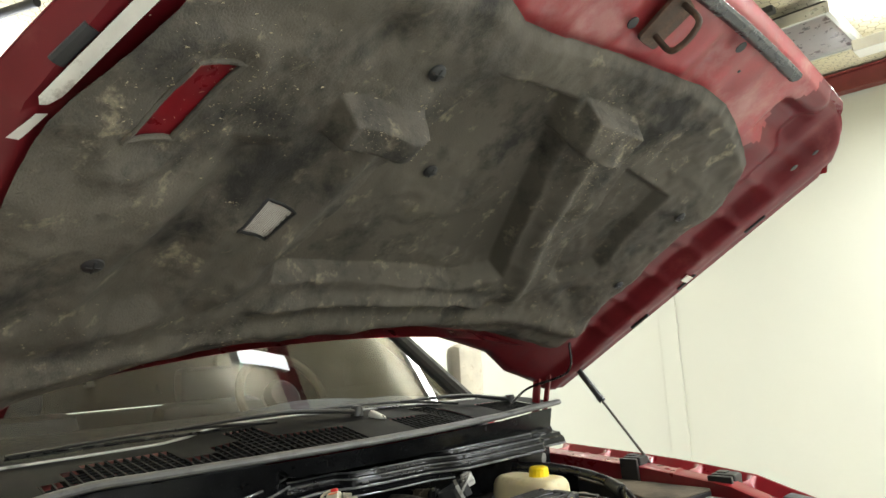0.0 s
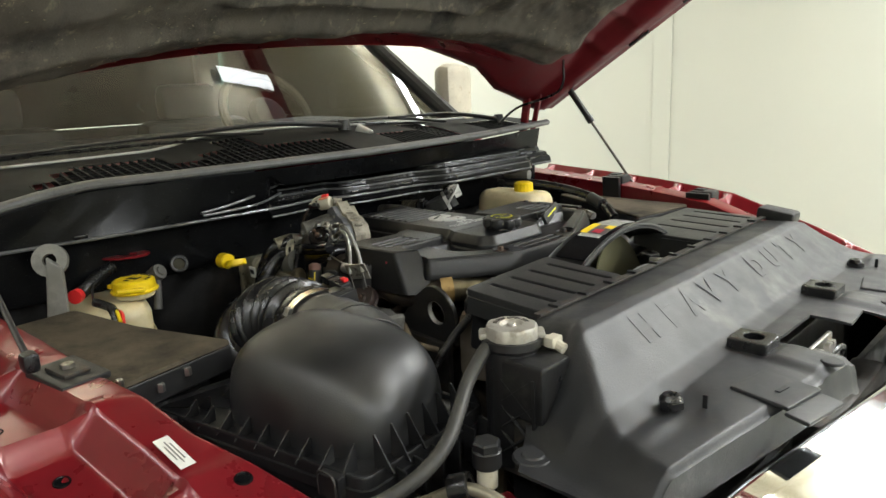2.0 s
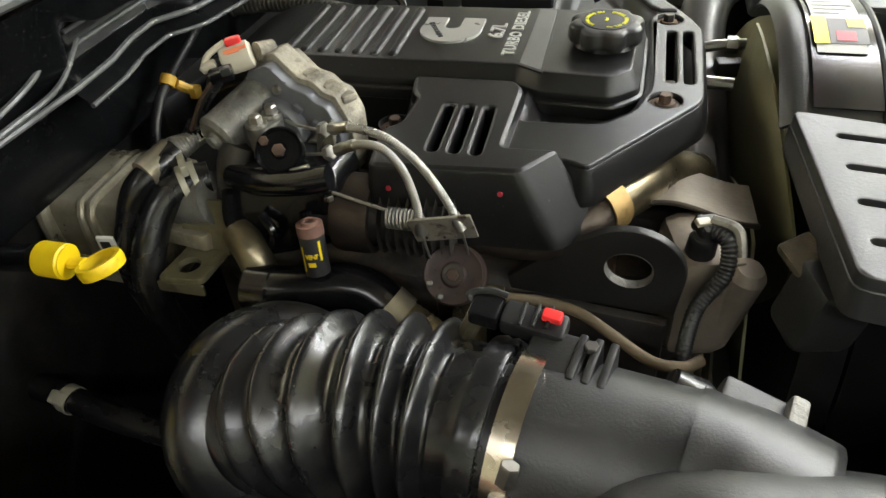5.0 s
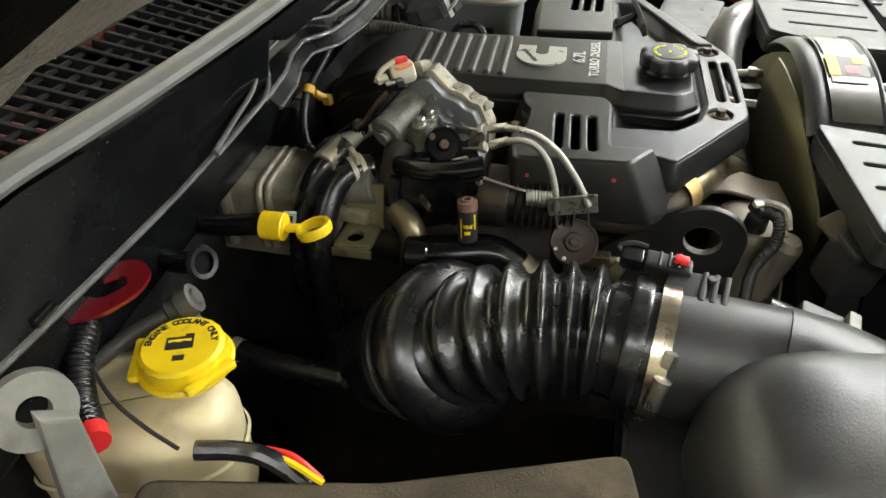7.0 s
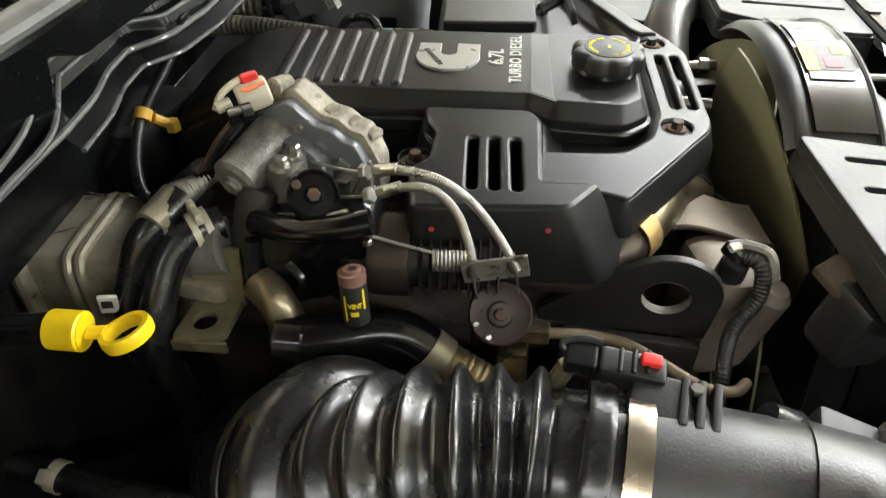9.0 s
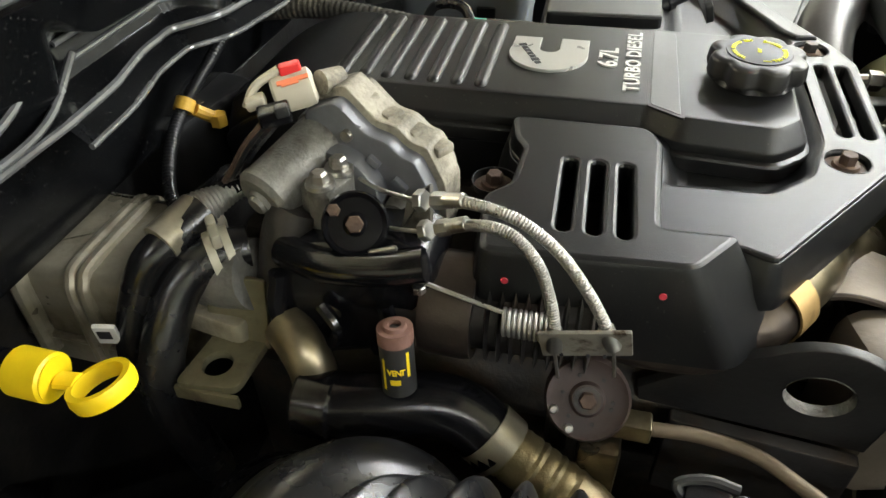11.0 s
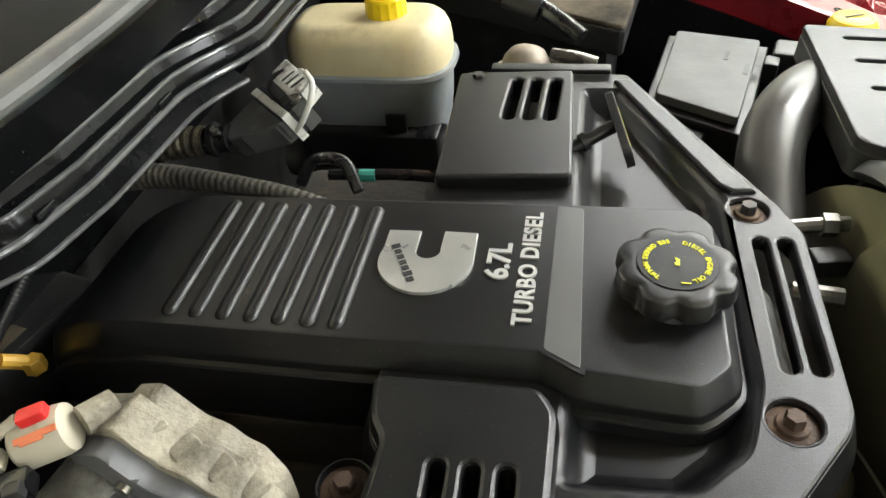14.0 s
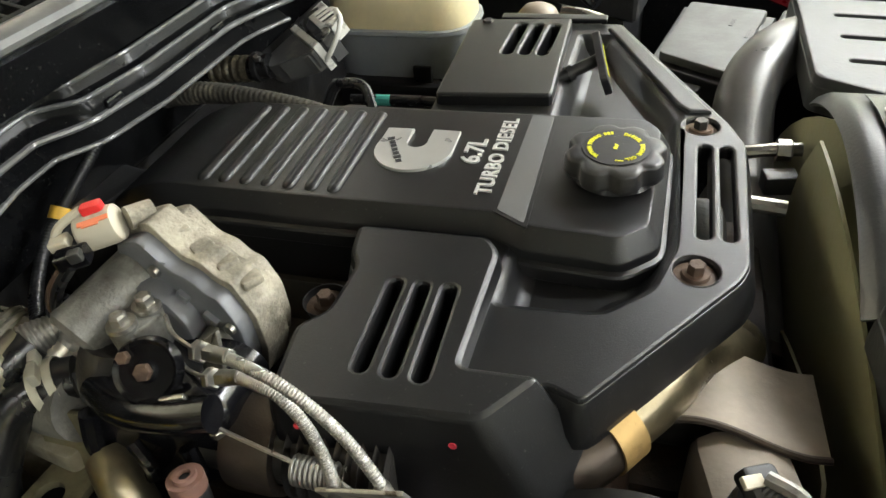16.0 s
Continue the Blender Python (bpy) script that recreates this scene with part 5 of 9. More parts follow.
# ---- engine cover ----
def build_engine_cover():
    ec = thing("engine_cover", "black moulded plastic engine cover with silver lettering", "engine cover", (-0.95, 0, 1.14))
    outer = ccw([(-1.017, 0.318), (-0.985, 0.335), (-0.838, 0.335), (-0.722, 0.108), (-0.708, 0.075), (-0.711, -0.092), (-0.717, -0.109), (-0.812, -0.238), (-0.836, -0.228),
                 (-0.866, -0.269), (-0.997, -0.278), (-1.005, -0.222), (-0.992, -0.205), (-0.985, -0.19), (-0.985, -0.166), (-1.000, -0.148), (-1.006, -0.124), (-1.01, 0.10)])
    outer = rounded(outer, 0.006, 3)
    recess = ccw([(-0.884, -0.166), (-0.808, -0.161), (-0.776, -0.130), (-0.762, -0.080), (-0.762, 0.12), (-0.845, 0.300), (-0.884, 0.300)])
    slots = [slot(-0.7425, 0.0, 0.011, 0.135), slot(-0.7245, 0.0, 0.011, 0.135)]
    boltholes = [circle(-0.748, -0.105, 0.0158, 18), circle(-0.746, 0.101, 0.0158, 18)]
    near_slots = [slot(x, -0.209, 0.010, 0.088, 2) for x in (-0.951, -0.931, -0.911)]
    far_slots = [slot(x, 0.255, 0.012, 0.085, -2) for x in (-0.953, -0.933, -0.913)]
    frame_poly = outer
    plate = prism(frame_poly, 1.178, 1.1905, holes=[rounded(recess, 0.008, 3), *slots, *boltholes, *near_slots, *far_slots], bevel=0.0025)
    base = part("base_plate", plate, COVER, ec, auto=20)
    # skirt round the plate
    sk = rings(frame_poly, [(-0.0030, 1.1880), (0.0005, 1.1865), (0.0022, 1.1830), (0.0085, 1.162), (0.0090, 1.152), (0.006, 1.150)], top=False, bottom=False)
    part("skirt", sk, COVER, ec, auto=40)
    part("recess_floor", prism(rounded(recess, 0.008, 3), 1.156, 1.1690), COVER, ec)
    part("recess_wall", rings(rounded(recess, 0.008, 3), [(0.0005, 1.1895), (-0.003, 1.1880), (-0.006, 1.1835), (-0.011, 1.1740), (-0.016, 1.1702), (-0.022, 1.1690)], top=False, bottom=False), COVER, ec, auto=40)
    # raised boxes on both wings
    near_box = rounded(ccw([(-1.004, -0.110), (-0.899, -0.108), (-0.888, -0.125), (-0.889, -0.236), (-0.838, -0.234), (-0.866, -0.272), (-0.998, -0.282), (-1.006, -0.222), (-0.990, -0.205), (-0.988, -0.155), (-0.998, -0.142)]), 0.007, 3)
    part("near_box", prism(near_box, 1.186, 1.2035, holes=near_slots, bevel=0.003), COVER, ec, auto=20)
    bm = rings(near_box, [(-0.0015, 1.2030), (0.0008, 1.2015), (0.0022, 1.1985), (0.0085, 1.150), (0.0105, 1.128), (0.008, 1.126)], top=False, bottom=False)
    for v in bm.verts:                                                         # wide sloping facet at the front corner
        if v.co.x > -0.876 and v.co.y < -0.222:
            v.co.x += 0.45 * max(0.0, 1.1985 - v.co.z)
    part("near_skirt", bm, COVER, ec, auto=30)
    far_box = rounded(ccw([(-1.016, 0.308), (-0.895, 0.318), (-0.888, 0.122), (-1.008, 0.112)]), 0.007, 3)
    part("far_box", prism(far_box, 1.186, 1.2035, holes=far_slots, bevel=0.003), COVER, ec, auto=20)
    part("far_tab", box(-0.92, 0.334, 1.196, 0.13, 0.016, 0.006, 0.002), COVER, ec)
    # diagonal rail from the far box to the front strip
    part("diagonal_rail", prism(ccw([(-0.852, 0.314), (-0.836, 0.318), (-0.737, 0.124), (-0.757, 0.122), (-0.768, 0.134)]), 1.188, 1.1945, bevel=0.0025), COVER, ec, auto=20)
    # long central dome
    dome_poly = ccw([(-1.215, 0.062), (-0.900, 0.072), (-0.795, 0.074), (-0.781, 0.056), (-0.783, -0.082), (-0.803, -0.101), (-0.872, -0.097), (-0.899, -0.084), (-1.05, -0.087), (-1.215, -0.088),
                     (-1.285, -0.075), (-1.30, -0.04), (-1.30, 0.03), (-1.28, 0.055)])
    dome_poly = rounded(dome_poly, 0.006, 2)
    bm = rings(dome_poly, [(-0.0030, 1.2095), (-0.0006, 1.2088), (0.0008, 1.2072), (0.0088, 1.1930), (0.0098, 1.1905), (0.0100, 1.1845), (0.0135, 1.1830), (0.0146, 1.1810), (0.0148, 1.170), (0.0135, 1.1685), (0.0138, 1.128)], bottom=False)
    for x in lin(-1.19, -1.31, 9):
        bmesh.ops.bisect_plane(bm, geom=bm.verts[:] + bm.edges[:] + bm.faces[:], plane_co=(x, 0, 0), plane_no=(1, 0, 0))
    for v in bm.verts:
        d = max(0.0, -1.185 - v.co.x)
        v.co.z -= 4.2 * d * d
    part("center_dome", bm, COVER, ec, auto=25)
    for k in range(7):
        x = -1.1675 + 0.0210 * k
        r = part("rib", tube([(x + 0.001, -0.081, 1.2085), (x - 0.0015, 0.056, 1.2085)], lambda s: 0.0062 * min(1.0, (1 - max(0.0, 1 - 18 * min(s, 1 - s)) ** 2) ** 0.5 + 0.02), 14, per=90, flat=0.8), COVER, ec)
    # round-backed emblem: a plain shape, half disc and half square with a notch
    def arc(cx, cy, r, a0, a1, n):
        return [(cx + r * math.cos(radians(a)), cy + r * math.sin(radians(a))) for a in lin(a0, a1, n)]
    cxe, cye, re = -0.991, -0.004, 0.0365
    em = [(-0.956, 0.027), (-0.982, 0.027), (-0.982, 0.008)] + arc(-0.991, 0.004, 0.0095, 0, -180, 8) + [(-1.0005, 0.026), (-1.026, 0.025)] + arc(-0.991, -0.006, 0.036, 165, 360, 22)
    part("emblem", prism(ccw(em), 1.2085, 1.2125, bevel=0.0008), EMBLEM, ec, "brushed silver emblem plate")
    for k in range(7):
        q = (k - 3) * 0.0066
        part("emblem_bar", box(-1.007 + 0.47 * q, -0.012 - 0.88 * q, 1.2125, 0.0068 if k in (0, 5) else 0.0052, 0.0044, 0.0012, 0, (0, 0, 28)), INK, ec)
    # lettering, read from the driver's side
    def down(x, y, z):
        return Matrix(((0, -1, 0, x), (1, 0, 0, y), (0, 0, 1, z), (0, 0, 0, 1)))
    part("lettering", text_bm("TURBO DIESEL", 0.0185, down(-0.9085, -0.064, 1.2088) @ Matrix.Diagonal((0.96, 1, 1, 1)), 0.0022, 1.06, "LEFT", 0.0005), LETTER, ec, "raised silver lettering TURBO DIESEL", auto=20)
    part("lettering", text_bm("6.7L", 0.0235, down(-0.929, -0.021, 1.2088), 0.0022, 0.98, "LEFT", 0.0006), LETTER, ec, "raised silver lettering 6.7L", auto=20)
    pan = ccw([(-0.8975, 0.069), (-0.877, 0.067), (-0.8745, -0.096), (-0.8985, -0.082)])
    part("accent_panel", prism(rounded(pan, 0.003), 1.2085, 1.2103, bevel=0.0006), mat("satin_grey_plastic", (0.10, 0.10, 0.10), 0.4, vary=0.08, fine=500, bump=0.08), ec, "satin grey accent panel")
    pan2 = inset_poly(pan, 0.003)
    part("accent_groove", prism(rounded(pan2, 0.004), 1.2080, 1.2098), COVER, ec)
    # fasteners
    for x, y, z in ((-0.748, -0.105, 1.1845), (-0.746, 0.101, 1.1845), (-1.008, -0.178, 1.178), (-0.995, 0.300, 1.194)):
        cup = part("bolt_cup", lathe([(0.0095, -0.001), (0.0158, -0.001), (0.0162, 0.004), (0.0168, 0.0062), (0.0176, 0.0064)], 26, pose(x, y, z)), COVER, ec)
        part("cup_floor", disc(0.0159, 0.002, 0.0004, 20, pose(x, y, z - 0.001)), RUST, cup)
        part("bolt_flange", lathe([(0, 0.0035), (0.0095, 0.0035), (0.0105, 0.001), (0.0140, 0.0006), (0.0140, 0), (0, 0)], 22, pose(x, y, z + 0.001)), RUST, cup)
        part("bolt_head", hexnut(0.0066, 0.0095, pose(x, y, z + 0.003, 0, 0, 17)), RUST if y < 0.05 else DKSTEEL, cup)
    for x, y, z in ((-0.981, -0.2858, 1.182), (-0.882, -0.2785, 1.182)):
        part("paint_mark", disc(0.0026, 0.001, 0.0003, 12, frame_to((x, y, z), (0, -1, 0.13))), LABELR, ec)
    return ec


build_engine_cover()


def ring_text(body, r, size, m, start, step, extrude=0.0003, flip=False):
    out = None
    for k, ch in enumerate(body):
        if ch == " ":
            continue
        a = start - step * k
        b = text_bm(ch, size, m @ pose(r * math.cos(radians(a)), r * math.sin(radians(a)), 0, 0, 0, a + 90 if flip else a - 90), extrude, 1.0, "CENTER", size * 0.03)
        out = b if out is None else join(out, b)
    return out


def build_oil_cap():
    oc = thing("oil_filler_cap", "black scalloped oil filler cap with yellow lettering", "oil cap", (-0.815, -0.018, 1.211))
    m = pose(-0.815, -0.018, 1.2105, 0, 0, 20) @ Matrix.Diagonal((0.95, 0.95, 0.82, 1))
    part("knob", lathe([(0, 0.0280), (0.0285, 0.0280), (0.0295, 0.0290), (0.0370, 0.0286), (0.0408, 0.0270), (0.0424, 0.0240), (0.0434, 0.012), (0.0420, 0.007), (0.0375, 0.005), (0.036, 0.0), (0, 0)], 128, m, lobes=8, depth=0.13, lo=0.001, hi=0.0286), PLASTIC, oc, auto=50)
    top = m @ pose(0, 0, 0.0286)
    part("disc", disc(0.0278, 0.0010, 0.0003, 44, top), mat("cap_disc_plastic", (0.006, 0.0055, 0.005), 0.42, vary=0.2, bump=0.08, speck=0.15, spec=0.4), oc)
    up = Matrix.Translation((-0.815, -0.018, 1.2105 + 0.0235 + 0.0011)) @ pose(0, 0, 0, 0, 0, 90) @ Matrix.Diagonal((0.94, 0.94, 1, 1))
    part("lettering", ring_text("DIESEL ENGINE OIL", 0.0200, 0.0052, up, -18, 8.3), INKY, oc, "yellow lettering DIESEL ENGINE OIL")
    part("lettering", ring_text("SEE OWNERS MANUAL", 0.0240, 0.0052, up, 14, -7.9, flip=True), INKY, oc, "yellow lettering SEE OWNERS MANUAL")
    part("can_symbol", prism([(-0.006, -0.0015), (0.003, -0.0025), (0.006, 0.002), (0.003, 0.002), (0.001, 0.0005), (-0.002, 0.003), (-0.005, 0.0025)], 0, 0.0004, m=up @ Matrix.Scale(0.75, 4)), INKY, oc)
    part("number_bar", box(-0.811, -0.0385, 1.2353, 0.0065, 0.0009, 0.0004, 0), INKY, oc)


build_oil_cap()


def build_dipstick_handle():
    d = thing("oil_dipstick", "black T-handle oil dipstick", "dipstick", (-0.87, 0.2, 1.18))
    part("shaft", tube([(-0.895, 0.183, 1.188), (-0.852, 0.203, 1.205)], 0.0065, 12, per=3), PLASTIC, d)
    part("collar", lathe([(0, 0), (0.009, 0), (0.009, 0.006), (0, 0.006)], 14, frame_to((-0.882, 0.189, 1.193), (0.043, 0.020, 0.017))), PLASTIC, d)
    up = Vector((-0.850, 0.238, 1.218)) - Vector((-0.846, 0.160, 1.192))
    m = frame_to((-0.848, 0.199, 1.205), (0.90, 0.15, 0.30), up)
    part("paddle", prism(rounded([(-0.013, -0.041), (0.013, -0.041), (0.010, 0.041), (-0.010, 0.041)], 0.006), -0.004, 0.004, bevel=0.002, m=m), PLASTIC, d)
    part("paddle_mark", prism([(-0.0015, -0.025), (0.0015, -0.025), (0.0015, 0.025), (-0.0015, 0.025)], 0.004, 0.0046, m=m), INKY, d)


build_dipstick_handle()


# ---- engine mass and bay floor ----
def build_block():
    eb = thing("engine_block", "greasy dark cast engine block and head", "engine", (-0.98, 0, 0.6))
    part("head", box(-0.99, 0.0, 1.05, 0.56, 0.20, 0.14, 0.02), BLOCK, eb)
    part("valve_rail", box(-0.99, -0.125, 1.055, 0.54, 0.05, 0.04, 0.010), BLOCK, eb)
    part("block", box(-0.99, 0.0, 0.82, 0.60, 0.36, 0.40, 0.03), BLOCK, eb)
    part("front_cover", box(-0.70, 0.0, 0.88, 0.06, 0.40, 0.42, 0.03), DKSTEEL, eb)
    part("exhaust_manifold", tube([(-1.20, -0.215, 1.02), (-1.0, -0.225, 1.025), (-0.80, -0.215, 1.02)], 0.036, 14, per=6), BLOCK, eb)
    for k in range(6):
        x = -1.20 + 0.08 * k
        part("exhaust_port", tube([(x, -0.16, 1.04), (x, -0.22, 1.02)], 0.024, 12, per=3), RUST, eb)
    part("intake_plenum", box(-0.98, 0.205, 1.06, 0.44, 0.11, 0.10, 0.02), BLOCK, eb)
    part("rail_stud", tube([(-1.150, -0.118, 1.06), (-1.150, -0.118, 1.128)], 0.007, 10, per=2), DKSTEEL, eb)
    part("bolt", hexnut(0.0085, 0.010, pose(-1.150, -0.118, 1.127)), RUST, eb)
    solo("bay_floor", box(-0.85, 0, 0.52, 1.15, 1.66, 0.06, 0), BLOCK, "grimy dark underside of the engine bay", "engine bay", kind="structure")
    # far wall raised and blackened to stand for the shade under the red lip
    solo("inner_wall", field(lin(-1.44, -0.25, 40), lin(0, 1, 8), lambda x, v: (x, lip_in(x) - shelf(x, 0) - 0.006 - 0.02 * (1 - v), 0.60 + v * (lip_z(x) - 0.056 - 0.60)), thick=0.004), COWLBLK, "inner wheel-arch wall raised and blackened as the shade below the far fender", "inner wall", kind="structure")
    for sg in (-1, 1):
        if sg < 0:
            solo("inner_wall", box(-0.88, sg * 0.80, 0.78, 1.15, 0.03, 0.50, 0.0), BLOCK, "dark inner wheel-arch wall of the engine bay", "inner wall", kind="structure")
        fr = thing("frame_rail", "rusty black chassis rail", "chassis rail", (-0.8, sg * 0.45, 0.6), group="chassis rails")
        part("rail", box(-0.8, sg * 0.48, 0.62, 1.2, 0.07, 0.14, 0.01), DKSTEEL, fr)


build_block()


# ---- air box, hose and intake ----
def build_air_box():
    ab = thing("air_box", "satin black air filter box with a domed lid", "air filter box", (-0.66, -0.58, 1.0))
    tray = ccw([(-0.868, -0.750), (-0.480, -0.677), (-0.500, -0.455), (-0.850, -0.470)])
    part("tray", rings(rounded(tray, 0.015, 3), [(-0.010, 1.060), (0.0, 1.063), (0.006, 1.061), (0.006, 1.048), (0.0, 1.044), (-0.008, 0.98), (-0.02, 0.86)]), PLASTIC, ab, auto=40)
    part("flange", rings(rounded(tray, 0.015, 3), [(-0.012, 1.071), (-0.005, 1.071), (-0.004, 1.076), (0.001, 1.077), (0.003, 1.074), (0.003, 1.060)], bottom=False), PLASTIC, ab, auto=40)
    # domed lid
    c = Vector((-0.655, -0.583))
    ax, ay = Vector((0.985, 0.17)), Vector((-0.17, 0.985))

    def lid(u, v):
        """A superellipse dome; u turns round, v climbs."""
        a = 2 * math.pi * u
        ca, sa = math.cos(a), math.sin(a)
        k = (abs(ca) ** 3.0 + abs(sa) ** 3.0) ** (-1 / 3.0)
        r = k * (1 - v ** 3.0) ** (1 / 3.0) if v < 1 else 0.0
        p = c + ax * (r * ca * 0.147) + ay * (r * sa * 0.105)
        tilt = 0.012 * (r * sa) - 0.010 * r * ca
        return (p.x, p.y, 1.070 + 0.122 * v + tilt * v)

    bm = field(lin(0, 1, 72), [1 - (1 - t) ** 1.8 for t in lin(0, 1, 26)], lid)
    bmesh.ops.remove_doubles(bm, verts=bm.verts[:], dist=0.0004)
    part("lid", bm, LIDPL, ab, "satin black domed lid", auto=180)
    # triangular gussets round the lid
    spots = [(-0.16 + 0.036 * k, -0.112, 90) for k in range(9)] + [(0.152, -0.09 + 0.032 * k, 180) for k in range(7)] + [(-0.158, -0.09 + 0.04 * k, 0) for k in range(3)]
    for u, v, ang in spots:
        tall = 0.022 + 0.020 * sstep(0.10, 0.15, u)
        p = c + ax * u + ay * v
        bm = prism([(-0.006, 0), (0.022, 0), (0.0215, tall), (0.0195, tall)], -0.0012, 0.0012)
        bm.transform(pose(p.x, p.y, 1.071, 0, 0, 9.8 + ang) @ pose(-0.014, 0, 0, 90, 0, 0))
        part("gusset", bm, PLASTIC, ab)
    # outer comb of the tray on the radiator side
    for k in range(6):
        p = Vector((-0.488, -0.64)) + Vector((-0.012, 0.19)) * (k / 6)
        part("fin", box(p.x + 0.016, p.y + 0.01, 1.045, 0.022, 0.004, 0.05, 0.001, (0, 0, -5)), PLASTIC, ab)
    for p in ((-0.815, -0.745), (-0.52, -0.690)):
        cl = part("clasp", box(p[0], p[1] - 0.004, 1.062, 0.034, 0.014, 0.03, 0.003, (0, 0, 10)), PLASTIC, ab)
        part("spring_wire", tube([(p[0] - 0.014, p[1] - 0.012, 1.05), (p[0] - 0.012, p[1] - 0.013, 1.078), (p[0] + 0.012, p[1] - 0.011, 1.078), (p[0] + 0.014, p[1] - 0.010, 1.05)], 0.0018, 6), DKSTEEL, cl)
    # outlet neck
    part("outlet_neck", tube([(-0.665, -0.515, 1.112), (-0.71, -0.497, 1.120), (-0.77, -0.484, 1.122), (-0.835, -0.477, 1.120)], lambda s: 0.072 - 0.010 * sstep(0, 0.6, s), 28, per=6), LIDPL, ab, auto=180)
    part("neck_step", tube([(-0.712, -0.497, 1.122), (-0.728, -0.493, 1.122)], 0.0665, 28, per=2), LIDPL, ab)


build_air_box()


CLAMP_AT = 200


def build_intake_hose():
    ih = thing("intake_hose", "glossy black ribbed rubber intake hose", "intake hose", (-0.95, -0.46, 1.0))
    pts = [(-0.835, -0.477, 1.120), (-0.90, -0.468, 1.119), (-0.96, -0.468, 1.113), (-1.005, -0.464, 1.092), (-1.035, -0.450, 1.060), (-1.058, -0.430, 1.026)]
    n = 7

    def radius(s):
        r = 0.0615 - 0.003 * sstep(0.06, 0.14, s)
        if 0.17 < s < 0.80:
            ph = (s - 0.17) / 0.63 * n
            r = 0.0570 + 0.0145 * (0.5 - 0.5 * math.cos(2 * math.pi * ph)) ** 1.4
        elif s >= 0.80:
            r = 0.0575 + 0.024 * sstep(0.81, 0.90, s)
        return r
    part("bellows", tube(pts, radius, 40, per=34), RUBBER, ih, auto=180)
    # swollen collar where the hose turns down, and the cuff beyond it
    cm = frame_to((-1.036, -0.452, 1.058), (-0.62, 0.42, -0.66))
    part("collar", lathe([(0.066, -0.028), (0.082, -0.024), (0.092, -0.014), (0.0965, 0.0), (0.094, 0.012), (0.088, 0.019), (0.080, 0.022)], 56, cm), RUBBER, ih, auto=180)
    part("turbo_cuff", lathe([(0.060, 0.016), (0.0835, 0.018), (0.0850, 0.026), (0.0835, 0.034), (0.0835, 0.070), (0.080, 0.078), (0.074, 0.15), (0.0, 0.15)], 48, cm), RUBBER, ih, auto=60)
    part("end_cuff", lathe([(0.060, -0.010), (0.0660, -0.009), (0.0672, -0.004), (0.0655, 0.0), (0.0672, 0.004), (0.0655, 0.009), (0.060, 0.010)], 44, frame_to((-0.853, -0.474, 1.120), (1, -0.16, 0.0))), RUBBER, ih, auto=60)
    # worm-drive clamps
    cl = part("hose_clamp", lathe([(0.0655, -0.0085), (0.0672, -0.0085), (0.0672, 0.0085), (0.0655, 0.0085)], 48, frame_to((-0.829, -0.478, 1.120), (1, -0.16, 0.0))), mat("shiny_band", (0.75, 0.66, 0.52), 0.22, 1.0, vary=0.15, bump=0.05), ih, "shiny stainless band clamp")
    part("screw_housing", tube([(-0.832, -0.540, 1.146), (-0.838, -0.549, 1.118)], 0.0085, 14, per=2), STEEL, cl)
    part("screw", hexnut(0.0068, 0.014, frame_to((-0.831, -0.536, 1.158), (0.2, 0.35, 0.9))), STEEL, cl)
    cl2 = part("hose_clamp", lathe([(0.0838, 0.044), (0.0852, 0.044), (0.0852, 0.058), (0.0838, 0.058)], 44, cm), STEEL, ih)
    q = cm @ Vector((0.088 * math.cos(radians(CLAMP_AT)), 0.088 * math.sin(radians(CLAMP_AT)), 0.051))
    sc = box(0, 0, 0, 0.016, 0.014, 0.030, 0.003)
    sc.transform(Matrix.Translation(q) @ cm.to_3x3().to_4x4() @ pose(0, 0, 0, 0, 90, CLAMP_AT))
    part("screw_housing", sc, SILVER, cl2)


build_intake_hose()

# ---- fan and shroud ----
FY, FZ, FR = 0.03, 0.925, 0.305


